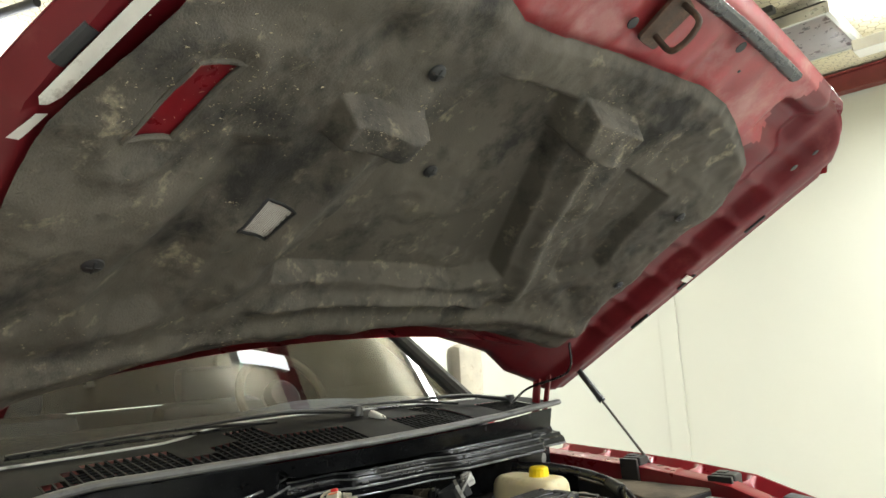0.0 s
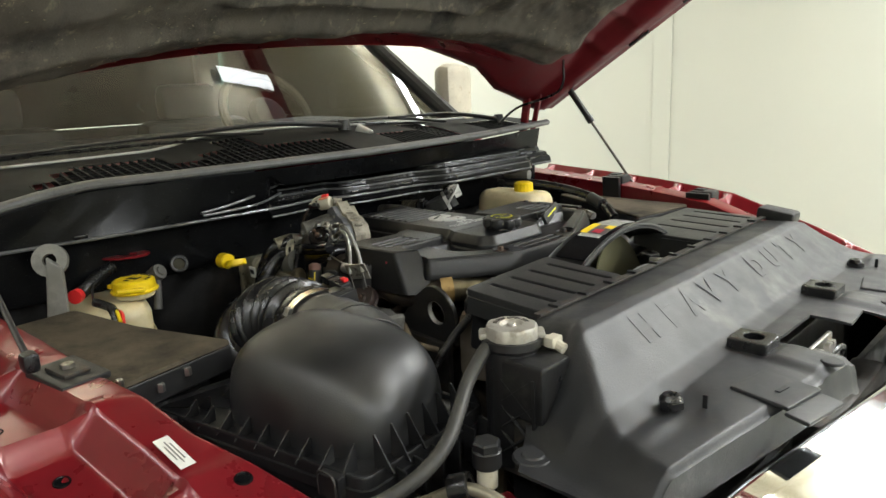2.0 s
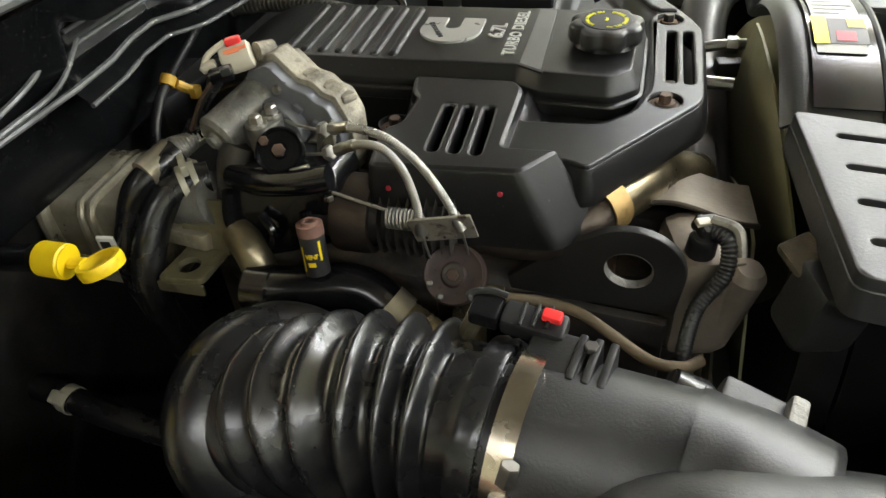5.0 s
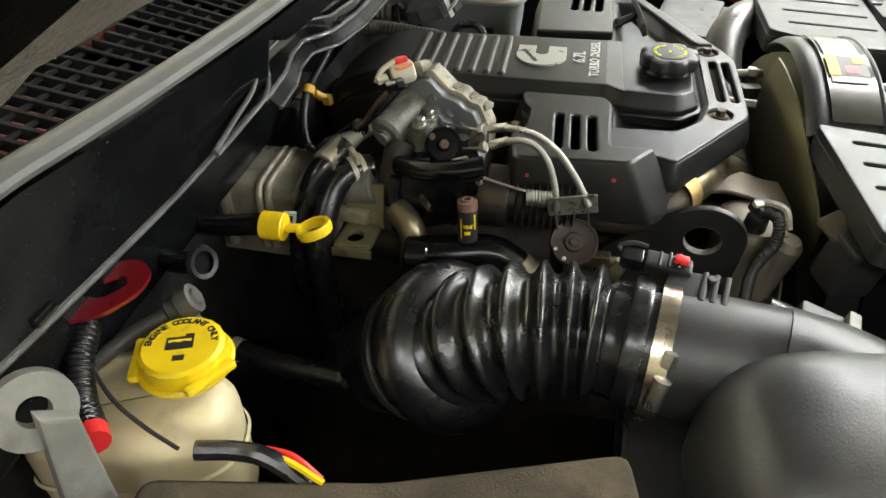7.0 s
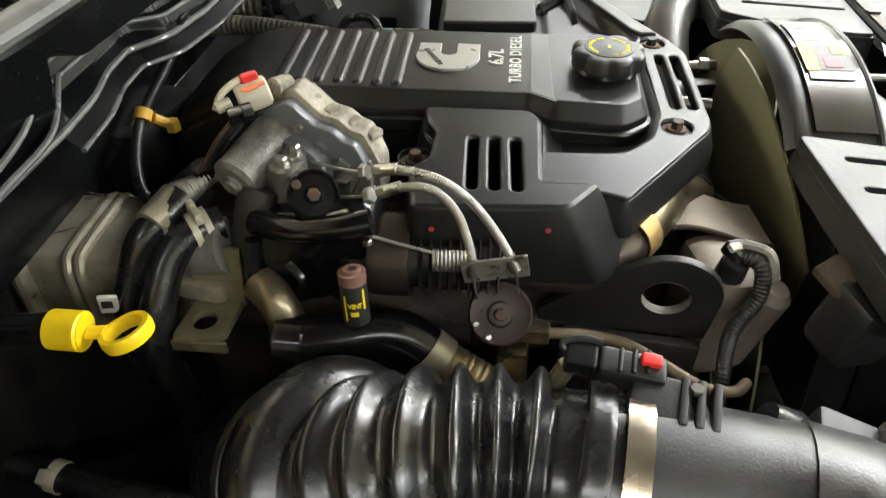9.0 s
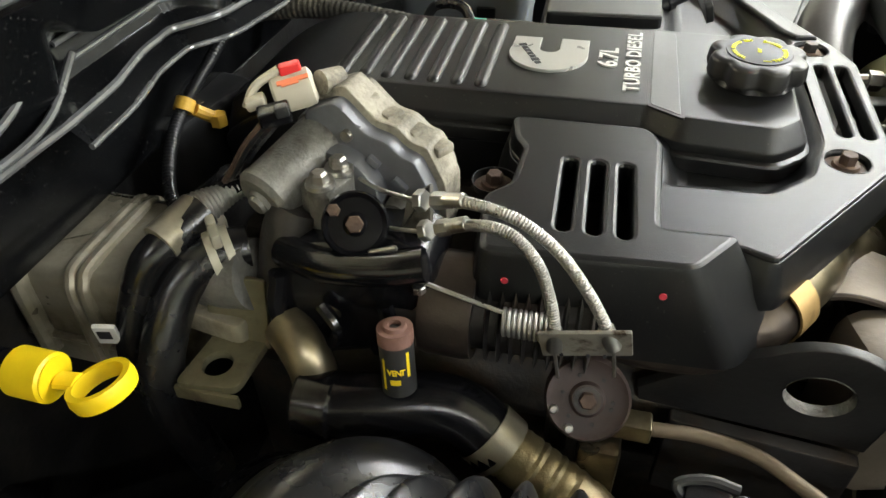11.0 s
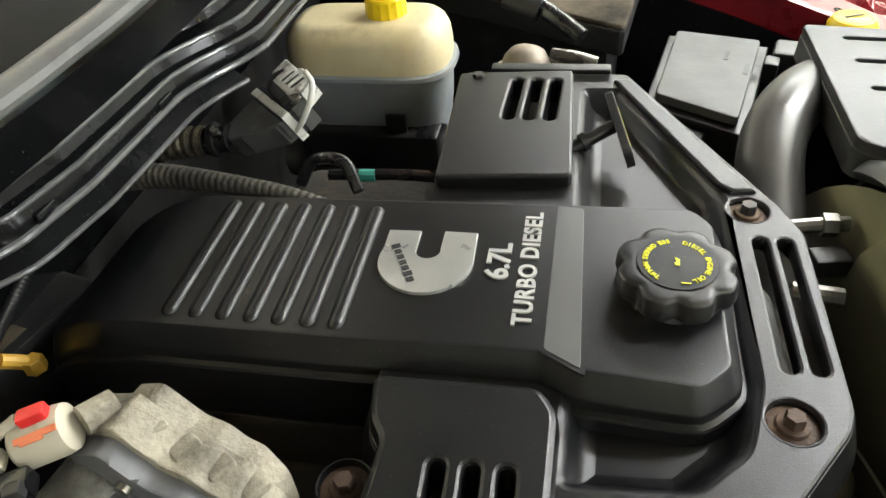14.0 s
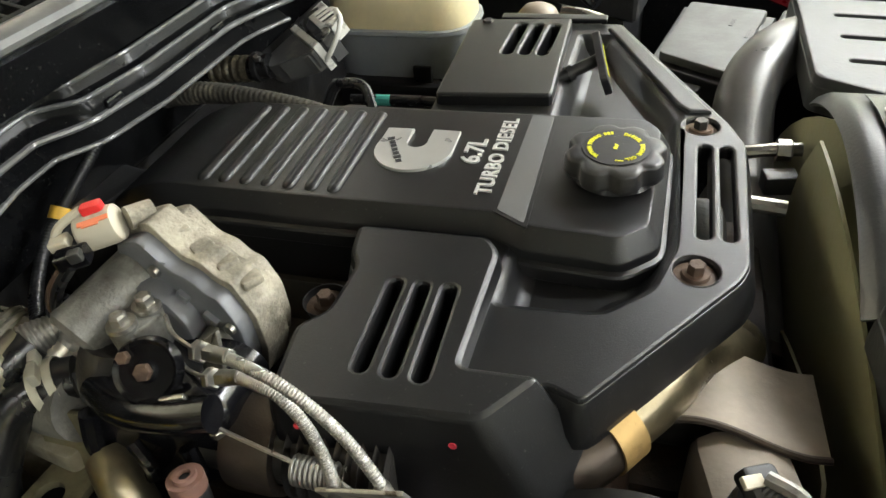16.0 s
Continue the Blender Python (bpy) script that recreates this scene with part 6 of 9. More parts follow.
def build_shroud():
    sh = thing("fan_shroud", "grey moulded fan shroud with grooved top plates and an arch", "fan shroud", (-0.55, 0.03, 0.9))

    def groove_plate(poly, grooves, name):
        part(name, prism(rounded(poly, 0.010, 3), 1.184, 1.196, holes=grooves, bevel=0.003), GREYPL, sh, auto=40)
        part("groove_floor", prism(inset_poly(ccw(poly), -0.012), 1.181, 1.187), PLASTIC, sh)
        part("plate_skirt", rings(rounded(ccw(poly), 0.010, 3), [(-0.003, 1.188), (0.001, 1.184), (0.002, 1.158)], top=False, bottom=False), GREYPL, sh, auto=40)

    def groove(y0, xa, xb, tilt):
        return slot((xa + xb) / 2, y0, 0.008, abs(xb - xa), 90 + tilt)

    near = ccw([(-0.618, -0.352), (-0.457, -0.376), (-0.462, -0.150), (-0.634, -0.118)])
    groove_plate(near, [groove(y, -0.603, -0.468, -7) for y in (-0.318, -0.268, -0.218, -0.168)], "near_plate")
    far = ccw([(-0.640, 0.205), (-0.640, 0.455), (-0.457, 0.425), (-0.462, 0.145), (-0.545, 0.150)])
    groove_plate(far, [groove(y, -0.605, -0.472, -7) for y in (0.235, 0.295, 0.355, 0.41)], "far_plate")
    # arch over the fan
    def arch(x, a):
        d = 0.010 * sstep(-0.535, -0.552, x)
        r = FR - 0.012 + 0.012 * sstep(-0.645, -0.630, x)
        return (x, FY + r * math.cos(a), FZ + r * math.sin(a))
    a0, a1 = radians(57), radians(121)
    part("arch_band", field(lin(-0.642, -0.548, 14), lin(a0, a1, 40), arch, thick=0.004), GREYPL, sh, "pale grey arch over the fan", auto=50)
    for x in (-0.552,):
        part("arch_rim", tube([(x, FY + (FR + 0.002) * math.cos(a), FZ + (FR + 0.002) * math.sin(a)) for a in lin(a0, a1, 20)], 0.004, 8, per=2), GREYPL, sh)
    # lower part of the ring and the throat behind it
    part("ring", field(lin(-0.598, -0.56, 4), lin(radians(121), radians(417), 90), lambda x, a: (x, FY + (FR - 0.004) * math.cos(a), FZ + (FR - 0.004) * math.sin(a)), thick=0.005), PLASTIC, sh, auto=60)
    part("throat", field(lin(0, 1, 6), lin(0, 2 * math.pi, 72), lambda v, a: (-0.556 + 0.09 * v, FY + (FR - 0.004 - 0.05 * v) * math.cos(a), FZ - 0.01 * v + (FR - 0.004 - 0.06 * v) * math.sin(a)),
                         lambda v, a: 0.9 < a < 2.2), PLASTIC, sh, auto=60)
    # dark pocket with a smooth bulge between arch and rail
    part("pocket_floor", box(-0.50, 0.0, 1.055, 0.09, 0.30, 0.01, 0.0), PLASTIC, sh)
    for y in (-0.148, 0.148):
        part("pocket_wall", box(-0.505, y, 1.12, 0.088, 0.006, 0.14, 0.001), PLASTIC, sh)
    bm = lathe([(0, 0.062), (0.03, 0.059), (0.055, 0.048), (0.072, 0.03), (0.08, 0.0), (0, 0.0)], 28, Matrix.Translation((-0.503, 0.012, 1.092)) @ Matrix.Diagonal((0.62, 1.38, 1.26, 1)))
    part("bulge", bm, mat("satin_silver_cover", (0.40, 0.40, 0.375), 0.5, 0.35, vary=0.12, fine=400, bump=0.1, dirt=(0.18, 0.17, 0.15), dirt_amt=0.3), sh, "smooth silver-grey bulge", auto=180)
    part("brace", tube([(-0.54, 0.09, 1.16), (-0.462, 0.075, 1.17)], 0.0045, 8, per=2), SILVER, sh)
    part("brace", tube([(-0.54, -0.115, 1.17), (-0.462, -0.13, 1.175)], 0.0045, 8, per=2), SILVER, sh)
    part("black_band", field(lin(-0.616, -0.556, 4), lin(radians(74), radians(118), 20), lambda x, a: (x, FY + (FR + 0.0045) * math.cos(a), FZ + (FR + 0.0045) * math.sin(a)), thick=0.001), GLOSSBLK, sh)
    # warning label on the arch: yellow field, dark red picture, white text area
    lab = thing("warning_label", "yellow and white warning label with illegible print", "label", (-0.585, 0.0, 1.23))
    def lay(x0, x1, b0, b1, lift, material, nm):
        part(nm, field(lin(x0, x1, 4), lin(radians(b0), radians(b1), 8), lambda x, a: (x, FY + (FR + lift) * math.cos(a), FZ + (FR + lift) * math.sin(a)), thick=0.0003), material, lab)
    lay(-0.611, -0.566, 82, 105.5, 0.0062, mat("faded_label_paper", (0.40, 0.40, 0.37), 0.5, vary=0.05, bump=0.0), "paper")
    lay(-0.598, -0.563, 94.5, 103, 0.0068, plain("label_grey_print", (0.11, 0.10, 0.10), 0.5), "picture_ground")
    lay(-0.592, -0.574, 99.2, 102.2, 0.0074, LABELR, "picture")
    lay(-0.613, -0.599, 94, 103.2, 0.0074, LABELY, "yellow_field")
    lay(-0.580, -0.564, 94.6, 97.8, 0.0074, LABELY, "yellow_field")
    grey = plain("label_fine_print", (0.42, 0.42, 0.40), 0.5)
    for k in range(6):
        lay(-0.608, -0.568 - 0.008 * (k % 3), 81.5 + 2.0 * k, 82.3 + 2.0 * k, 0.0068, grey, "print_bar")
    # fan
    fan = thing("cooling_fan", "dusty olive plastic radiator fan", "fan", (-0.61, FY, FZ))
    part("hub", lathe([(0, 0.05), (0.05, 0.05), (0.075, 0.035), (0.08, 0.0), (0.08, -0.03), (0, -0.03)], 28, frame_to((-0.61, FY, FZ), (-1, 0, 0))), CAST, fan)
    def blade(r, c):
        w = 0.140 + 0.050 * r / 0.28
        tw = radians(22 - 30 * (r - 0.08))
        ang = c * w / r * 0.9
        bow = 0.010 * (1 - c * c)
        return (0.05 * 0 + -c * w * math.sin(tw) * 0.42 - bow, r * math.sin(ang), r * math.cos(ang))
    b0 = field(lin(0.075, 0.282, 10), lin(-1, 1, 8), lambda r, c: blade(r, c * (1 - 0.12 * sstep(0.24, 0.282, r))), thick=0.003)
    for k in range(6):
        bm = b0.copy()
        bm.transform(Matrix.Translation((-0.632, FY, FZ)) @ Matrix.Rotation(radians(24 + 60 * k), 4, "X"))
        part("blade", bm, OLIVE, fan, auto=60)
    b0.free()


build_shroud()


# ---- radiator neck, cap and overflow hose ----
def build_radiator_cap():
    rn = thing("radiator_neck", "black plastic radiator neck with a filler collar", "radiator neck", (-0.443, -0.459, 1.0))
    part("neck", lathe([(0, 0), (0.034, 0), (0.034, 0.15), (0.038, 0.155), (0.038, 0.165), (0, 0.165)], 26, pose(-0.443, -0.459, 1.025)), PLASTIC, rn)
    part("side_box", box(-0.405, -0.462, 1.135, 0.065, 0.06, 0.075, 0.006), PLASTIC, rn)
    part("spigot", tube([(-0.432, -0.43, 1.178), (-0.408, -0.428, 1.182), (-0.385, -0.428, 1.176)], 0.007, 10), WHITEPL, rn)
    part("spigot_collar", box(-0.402, -0.428, 1.183, 0.016, 0.022, 0.014, 0.003), WHITEPL, rn)
    # criss-cross ribs on the panel below
    part("lattice_back", box(-0.418, -0.470, 1.085, 0.066, 0.03, 0.14, 0.003), BLOCK, rn)
    for k in range(3):
        for sg in (1, -1):
            a = Vector((-0.418 - sg * 0.030, -0.490, 1.035 + 0.035 * k))
            d = a + Vector((sg * 0.060, 0.0, 0.050))
            part("lattice_rib", tube([a, d], 0.0022, 6, per=1), PLASTIC, rn)
    for x in (-0.450, -0.386):
        part("lattice_edge", box(x, -0.487, 1.085, 0.005, 0.012, 0.14, 0.001), PLASTIC, rn)
    m = pose(-0.443, -0.459, 1.187, 0, 0, 12) @ Matrix.Diagonal((0.94, 0.94, 1, 1))
    capm = mat("worn_cap_metal", (0.44, 0.42, 0.37), 0.42, 0.5, vary=0.2, bump=0.15, dirt=(0.30, 0.27, 0.21), dirt_amt=0.4, dirt_scale=40)
    cap = part("radiator_cap", lathe([(0, 0.0165), (0.006, 0.0165), (0.008, 0.015), (0.013, 0.0155), (0.016, 0.019), (0.027, 0.0195), (0.0335, 0.018), (0.036, 0.014), (0.0365, 0.004), (0.035, 0.0), (0, 0)], 64, m, lobes=8, depth=0.07, lo=0.003, hi=0.0185), capm, rn, "worn bare metal radiator cap", auto=40)
    part("rivet", disc(0.006, 0.004, 0.0015, 14, m @ pose(0, 0, 0.0155)), capm, cap)
    for ang in (0, 180):
        b = box(0.036, 0, 0.006, 0.016, 0.026, 0.009, 0.003)
        b.transform(m @ pose(0, 0, 0, 0, 0, ang + 30))
        part("ear", b, capm, cap)
    up = m @ pose(0, 0, 0.0194)
    part("lettering", ring_text("DO NOT OPEN HOT", 0.0195, 0.0075, up, 200, 11, 0.0004), DKSTEEL, cap, "embossed print DO NOT OPEN HOT")
    hose = thing("overflow_hose", "dusty black rubber overflow hose", "hose", (-0.47, -0.47, 1.0))
    dusty = mat("dusty_hose", (0.045, 0.044, 0.040), 0.5, vary=0.3, bump=0.15, dirt=(0.10, 0.095, 0.08), dirt_amt=0.3)
    part("hose_body", tube([(-0.452, -0.470, 1.180), (-0.456, -0.489, 1.183), (-0.453, -0.530, 1.153), (-0.436, -0.568, 1.131), (-0.422, -0.603, 1.112), (-0.420, -0.633, 1.097), (-0.430, -0.662, 1.080), (-0.450, -0.688, 1.064), (-0.485, -0.700, 1.045), (-0.53, -0.712, 1.010)], 0.0086, 14, per=8), dusty, hose)
    part("hose_end", tube([(-0.449, -0.462, 1.180), (-0.456, -0.487, 1.183)], 0.0115, 14, per=3), RUBBER, hose)


build_radiator_cap()


def build_corner():
    """Fittings in the front passenger corner."""
    ac = thing("service_fitting", "capped coolant service fitting with pale pipe and brass clamp", "pipe fitting", (-0.39, -0.573, 1.05))
    part("cap", hexnut(0.0165, 0.016, pose(-0.391, -0.573, 1.096)), PLASTIC, ac)
    part("cap_skirt", disc(0.017, 0.022, 0.002, 20, pose(-0.391, -0.573, 1.080)), PLASTIC, ac)
    part("neck", disc(0.012, 0.028, 0.002, 18, pose(-0.391, -0.573, 1.054)), WHITEPL, ac)
    part("pipe", tube([(-0.355, -0.575, 1.02), (-0.358, -0.585, 1.05), (-0.38, -0.59, 1.057), (-0.404, -0.603, 1.060), (-0.44, -0.625, 1.04), (-0.50, -0.65, 1.01)], 0.0075, 12), EGRMET, ac)
    part("rubber_clamp", lathe([(0.010, -0.011), (0.018, -0.011), (0.018, 0.011), (0.010, 0.011)], 20, frame_to((-0.404, -0.603, 1.060), (0.8, 0.45, 0.3))), RUBBER, ac)
    part("brass_tab", box(-0.388, -0.620, 1.050, 0.035, 0.016, 0.003, 0.001, (10, 15, -40)), GOLD, ac)
    rb = thing("corner_bracket", "dark red body bracket in the front corner", "body bracket", (-0.36, -0.65, 1.0))
    part("plate", box(-0.352, -0.592, 1.042, 0.060, 0.060, 0.010, 0.003, (0, 4, -12)), RED, rb)
    part("web", box(-0.345, -0.60, 0.985, 0.06, 0.008, 0.10, 0.002, (0, 0, -12)), RED, rb)
    jb = thing("mounting_bracket", "glossy black plastic mount with a rusty bolt", "mount", (-0.42, -0.68, 1.0))
    part("mount", prism(rounded([(-0.495, -0.70), (-0.37, -0.705), (-0.352, -0.645), (-0.40, -0.618), (-0.465, -0.632)], 0.012), 1.022, 1.042, bevel=0.004), GLOSSBLK, jb)
    for k in range(3):
        part("rib", tube([(-0.46 + 0.022 * k, -0.69, 1.042), (-0.455 + 0.022 * k, -0.648, 1.048)], 0.004, 8, per=2), GLOSSBLK, jb)
    part("bolt_washer", disc(0.018, 0.004, 0.001, 18, pose(-0.372, -0.672, 1.042)), RUST, jb)
    part("bolt", hexnut(0.011, 0.012, pose(-0.372, -0.672, 1.045)), RUST, jb)
    part("shroud", lathe([(0.021, 0.0), (0.024, 0.0), (0.024, 0.022), (0.021, 0.022)], 22, pose(-0.371, -0.668, 1.040)), RUBBER, jb)
    tb = thing("plastic_tray", "open black plastic tray beside the radiator", "tray", (-0.30, -0.63, 0.98))
    tray = [(-0.345, -0.69), (-0.282, -0.68), (-0.271, -0.567), (-0.323, -0.570)]
    part("rim", prism(rounded(tray, 0.014, 4), 1.052, 1.070, holes=[rounded(inset_poly(ccw(tray), -0.008), 0.010, 4)], bevel=0.002), PLASTIC, tb)
    part("wall", rings(rounded(ccw(tray), 0.014, 4), [(-0.001, 1.057), (-0.010, 0.98)], top=False, bottom=False), PLASTIC, tb)
    part("floor", prism(rounded(inset_poly(ccw(tray), -0.010), 0.012, 4), 0.984, 0.99), GREYPL, tb)
    part("bolt", hexnut(0.010, 0.012, frame_to((-0.268, -0.63, 1.03), (1, 0, 0.2))), RUST, tb)
    for k, (x, y) in enumerate(((-0.232, -0.60), (-0.205, -0.62))):
        st = thing("support_strut", "dark steel radiator support strut", "strut", (x, y, 0.9))
        part("bar", box(x, y, 0.95, 0.016, 0.03, 0.18, 0.003, (6, 4, 0)), (DKSTEEL, RUST)[k], st)


build_corner()


# ---- exhaust-brake and recirculation hardware on the passenger side ----
def plate_uv(origin, u, v, poly, depth, bevel=0.003):
    """A thick plate in the plane of u and v; depth along u x v."""
    u, v = Vector(u).normalized(), Vector(v).normalized()
    n = u.cross(v)
    m = Matrix((u, v, n)).transposed().to_4x4()
    m.translation = origin
    return prism(ccw(poly), 0, depth, bevel=bevel, m=m)


def build_egr():
    ev = thing("egr_valve", "oil-stained cast aluminium recirculation valve", "valve", (-1.10, -0.23, 1.15))
    a, b = Vector((-1.153, -0.266, 1.207)), Vector((-1.122, -0.190, 1.228))
    part("motor_body", tube([a, a.lerp(b, 0.5), b], 0.0220, 26, per=6), CAST, ev)
    part("end_cap", lathe([(0, 0.007), (0.0085, 0.007), (0.0100, 0.004), (0.0185, 0.004), (0.0226, 0.0), (0.0226, -0.005), (0, -0.005)], 30, frame_to(a, a - b)), CAST, ev)
    part("cap_boss", lathe([(0, 0.010), (0.0065, 0.010), (0.0075, 0.008), (0.0075, 0.0), (0, 0)], 18, frame_to(a, a - b)), CAST, ev)
    part("motor_collar", lathe([(0.020, -0.004), (0.0236, -0.004), (0.0236, 0.004), (0.020, 0.004)], 28, frame_to(a.lerp(b, 0.78), a - b)), CAST, ev)
    for x, y in ((-1.106, -0.242), (-1.112, -0.262)):
        part("bolt_boss", lathe([(0, 0), (0.0105, 0), (0.0095, 0.02), (0.0103, 0.036), (0, 0.036)], 18, pose(x, y, 1.185)), CAST, ev)
        part("bolt_flange", lathe([(0, 0.003), (0.0098, 0.003), (0.0105, 0.0), (0, 0)], 18, pose(x, y, 1.221)), STEEL, ev)
        part("bolt_head", lathe([(0, 0.0075), (0.0045, 0.0075), (0.0062, 0.006), (0.0066, 0.0), (0, 0)], 6, pose(x, y, 1.224, 0, 0, 12)), STEEL, ev)
    part("boss_web", box(-1.112, -0.252, 1.20, 0.03, 0.03, 0.04, 0.006, (0, 0, 70)), CAST, ev)
    part("mount_foot", tube([(-1.132, -0.262, 1.20), (-1.140, -0.270, 1.18), (-1.148, -0.275, 1.14)], 0.018, 16, per=5), DKSTEEL, ev)
    # actuator housing: a smooth face in front of a bright pitted casting
    u, v = Vector((0.98, -0.20, 0.0)).normalized(), Vector((0, 0, 1))
    outline = [(-0.030, 0.0), (0.055, -0.005), (0.070, 0.010), (0.077, 0.035), (0.077, 0.066), (0.064, 0.092), (0.052, 0.094), (0.042, 0.103), (0.026, 0.105), (0.015, 0.115), (0.002, 0.126), (-0.030, 0.112)]
    o = Vector((-1.112, -0.212, 1.140))
    n = u.cross(v)
    part("housing", plate_uv(o + n * -0.004, u, v, rounded(inset_poly(ccw(outline), -0.004), 0.006, 3), 0.014), CASTFACE, ev, "smooth grey housing face")
    part("casting", plate_uv(o + n * -0.026, u, v, rounded(inset_poly(ccw(outline), 0.002), 0.003, 2), 0.024, 0.0015), CASTLT, ev, "bright pitted casting")
    part("back_case", plate_uv(o + n * -0.042, u, v, rounded(inset_poly(ccw(outline), -0.008), 0.004, 2), 0.018, 0.002), CASTLT, ev)
    part("inner_gearcase", plate_uv(o + n * 0.008, u, v, rounded([(-0.015, 0.03), (0.034, 0.02), (0.040, 0.066), (0.020, 0.088), (-0.012, 0.09)], 0.012), 0.016, 0.006), CASTFACE, ev)
    for du, dv in ((0.010, 0.098), (0.066, 0.064), (0.066, 0.018)):
        part("cover_screw", lathe([(0, 0.0035), (0.0042, 0.0035), (0.0046, 0.0), (0, 0)], 12, frame_to(o + n * 0.0104 + u * du + v * dv, n)), STEEL, ev)
    for du, dv, w in ((0.030, 0.082, 0.010), (0.050, 0.068, 0.012), (0.056, 0.040, 0.009)):
        p = o + n * 0.010 + u * du + v * dv
        part("face_rib", box(p.x, p.y, p.z, w, 0.008, 0.006, 0.001, (0, 35, -11)), CASTFACE, ev)
    for k in range(4):
        p = o + u * (0.012 + 0.019 * k) + v * (0.113 - 0.0085 * k) + n * -0.016
        part("casting_lug", box(p.x, p.y, p.z, 0.012, 0.016, 0.008, 0.0025, (0, 0, -33)), CASTLT, ev)
    part("lever_shaft", lathe([(0, 0.012), (0.012, 0.012), (0.014, 0.0), (0, 0)], 18, frame_to(o + n * 0.010 + u * 0.050 + v * 0.045, n)), CAST, ev)
    # wiring plug
    pl = thing("wiring_plug", "aged white wiring plug with a red lock tab", "connector", (-1.165, -0.21, 1.255))
    pa, pb = Vector((-1.161, -0.225, 1.260)), Vector((-1.127, -0.207, 1.267))
    part("body", lathe([(0, 0.0), (0.0120, 0.0), (0.0134, 0.002), (0.0138, 0.022), (0.0130, 0.027), (0.0095, 0.029), (0, 0.029)], 26, frame_to(pa + Vector((0.005, 0.003, 0.001)), pb - pa)), WHITEPL, pl)
    part("neck", lathe([(0, 0), (0.0085, 0), (0.0080, 0.018), (0, 0.018)], 18, frame_to(pb, Vector((0.02, 0.035, -0.006)))), CASTLT, pl)
    part("lock_tab", box(-1.145, -0.214, 1.2785, 0.015, 0.009, 0.009, 0.002, (0, -8, 28)), SIGNRED, pl)
    part("orange_mark", box(-1.140, -0.2225, 1.2752, 0.022, 0.0035, 0.0012, 0.0003, (26, -10, 28)), plain("orange_ink", (0.85, 0.25, 0.12), 0.5), pl)
    part("orange_mark", box(-1.141, -0.2250, 1.2737, 0.012, 0.0025, 0.0012, 0.0003, (32, -10, 28)), plain("orange_ink", (0.85, 0.25, 0.12), 0.5), pl)
    part("release_lever", tube([(-1.172, -0.234, 1.257), (-1.166, -0.228, 1.270), (-1.152, -0.217, 1.279)], 0.0032, 8, per=5), WHITEPL, pl)
    part("grip", box(-1.164, -0.234, 1.262, 0.014, 0.012, 0.008, 0.002, (0, -12, 28)), WHITEPL, pl)
    part("socket", box(-1.146, -0.244, 1.260, 0.022, 0.014, 0.012, 0.002, (0, -8, 28)), GLOSSBLK, pl)
    part("socket_clip", box(-1.138, -0.248, 1.266, 0.009, 0.008, 0.008, 0.0015, (0, -8, 28)), GREYPL, pl)
    for k in range(3):
        part("wire", tube([(-1.152 + 0.004 * k, -0.250, 1.256), (-1.168 + 0.004 * k, -0.254, 1.238), (-1.186 + 0.003 * k, -0.250, 1.212), (-1.206, -0.235 + 0.003 * k, 1.190), (-1.235, -0.215, 1.168)], 0.0028, 6, per=6), (RUST, PLASTIC, RUBBER)[k], pl)
    # glossy throttle body, pulley and bracket below the valve
    tb = thing("throttle_body", "glossy black exhaust brake housing with a pulley disc", "throttle body", (-1.08, -0.29, 1.1))
    part("housing", plate_uv((-1.085, -0.245, 1.135), (1, 0.02, 0.12), (0, 0.1, 1), rounded([(-0.062, -0.05), (0.045, -0.03), (0.062, 0.04), (0.040, 0.058), (-0.045, 0.055), (-0.060, 0.02)], 0.014, 3), 0.055, 0.010), GLOSSBLK, tb, auto=50)
    part("shoulder", tube([(-1.135, -0.285, 1.178), (-1.10, -0.300, 1.184), (-1.06, -0.302, 1.190), (-1.03, -0.298, 1.196)], 0.012, 12, per=6), GLOSSBLK, tb)
    part("web", tube([(-1.135, -0.300, 1.17), (-1.138, -0.306, 1.14), (-1.125, -0.308, 1.12)], 0.007, 8), GLOSSBLK, tb)
    part("web", tube([(-1.105, -0.304, 1.15), (-1.092, -0.310, 1.135), (-1.10, -0.308, 1.118), (-1.12, -0.308, 1.12)], 0.005, 8), GLOSSBLK, tb)
    part("web", tube([(-1.058, -0.304, 1.16), (-1.052, -0.310, 1.135), (-1.065, -0.308, 1.12)], 0.006, 8), GLOSSBLK, tb)
    pm = frame_to((-1.080, -0.285, 1.210), (0.25, -0.72, 0.62))
    part("pulley", lathe([(0, 0.006), (0.006, 0.006), (0.008, 0.003), (0.0175, 0.003), (0.0205, 0.006), (0.0220, 0.003), (0.0205, 0.0), (0.0220, -0.004), (0, -0.004)], 30, pm), GLOSSBLK, tb)
    part("pulley_bolt", hexnut(0.006, 0.006, pm @ pose(0, 0, 0.005)), RUST, tb)
    part("pulley_bolt", hexnut(0.0045, 0.006, pm @ pose(-0.013, 0.010, 0.002)), RUST, tb)
    part("bracket", plate_uv((-1.048, -0.268, 1.195), (0.8, -0.3, 0.1), (0, 0.3, 1), rounded([(-0.008, 0), (0.018, 0.004), (0.016, 0.040), (-0.004, 0.024)], 0.004), 0.003), CAST, tb)
    part("wing_nut", box(-1.058, -0.296, 1.198, 0.020, 0.005, 0.010, 0.002, (0, -15, 10)), STEEL, tb)
    part("bolt", hexnut(0.005, 0.005, pose(-1.036, -0.296, 1.170)), STEEL, tb)


build_egr()


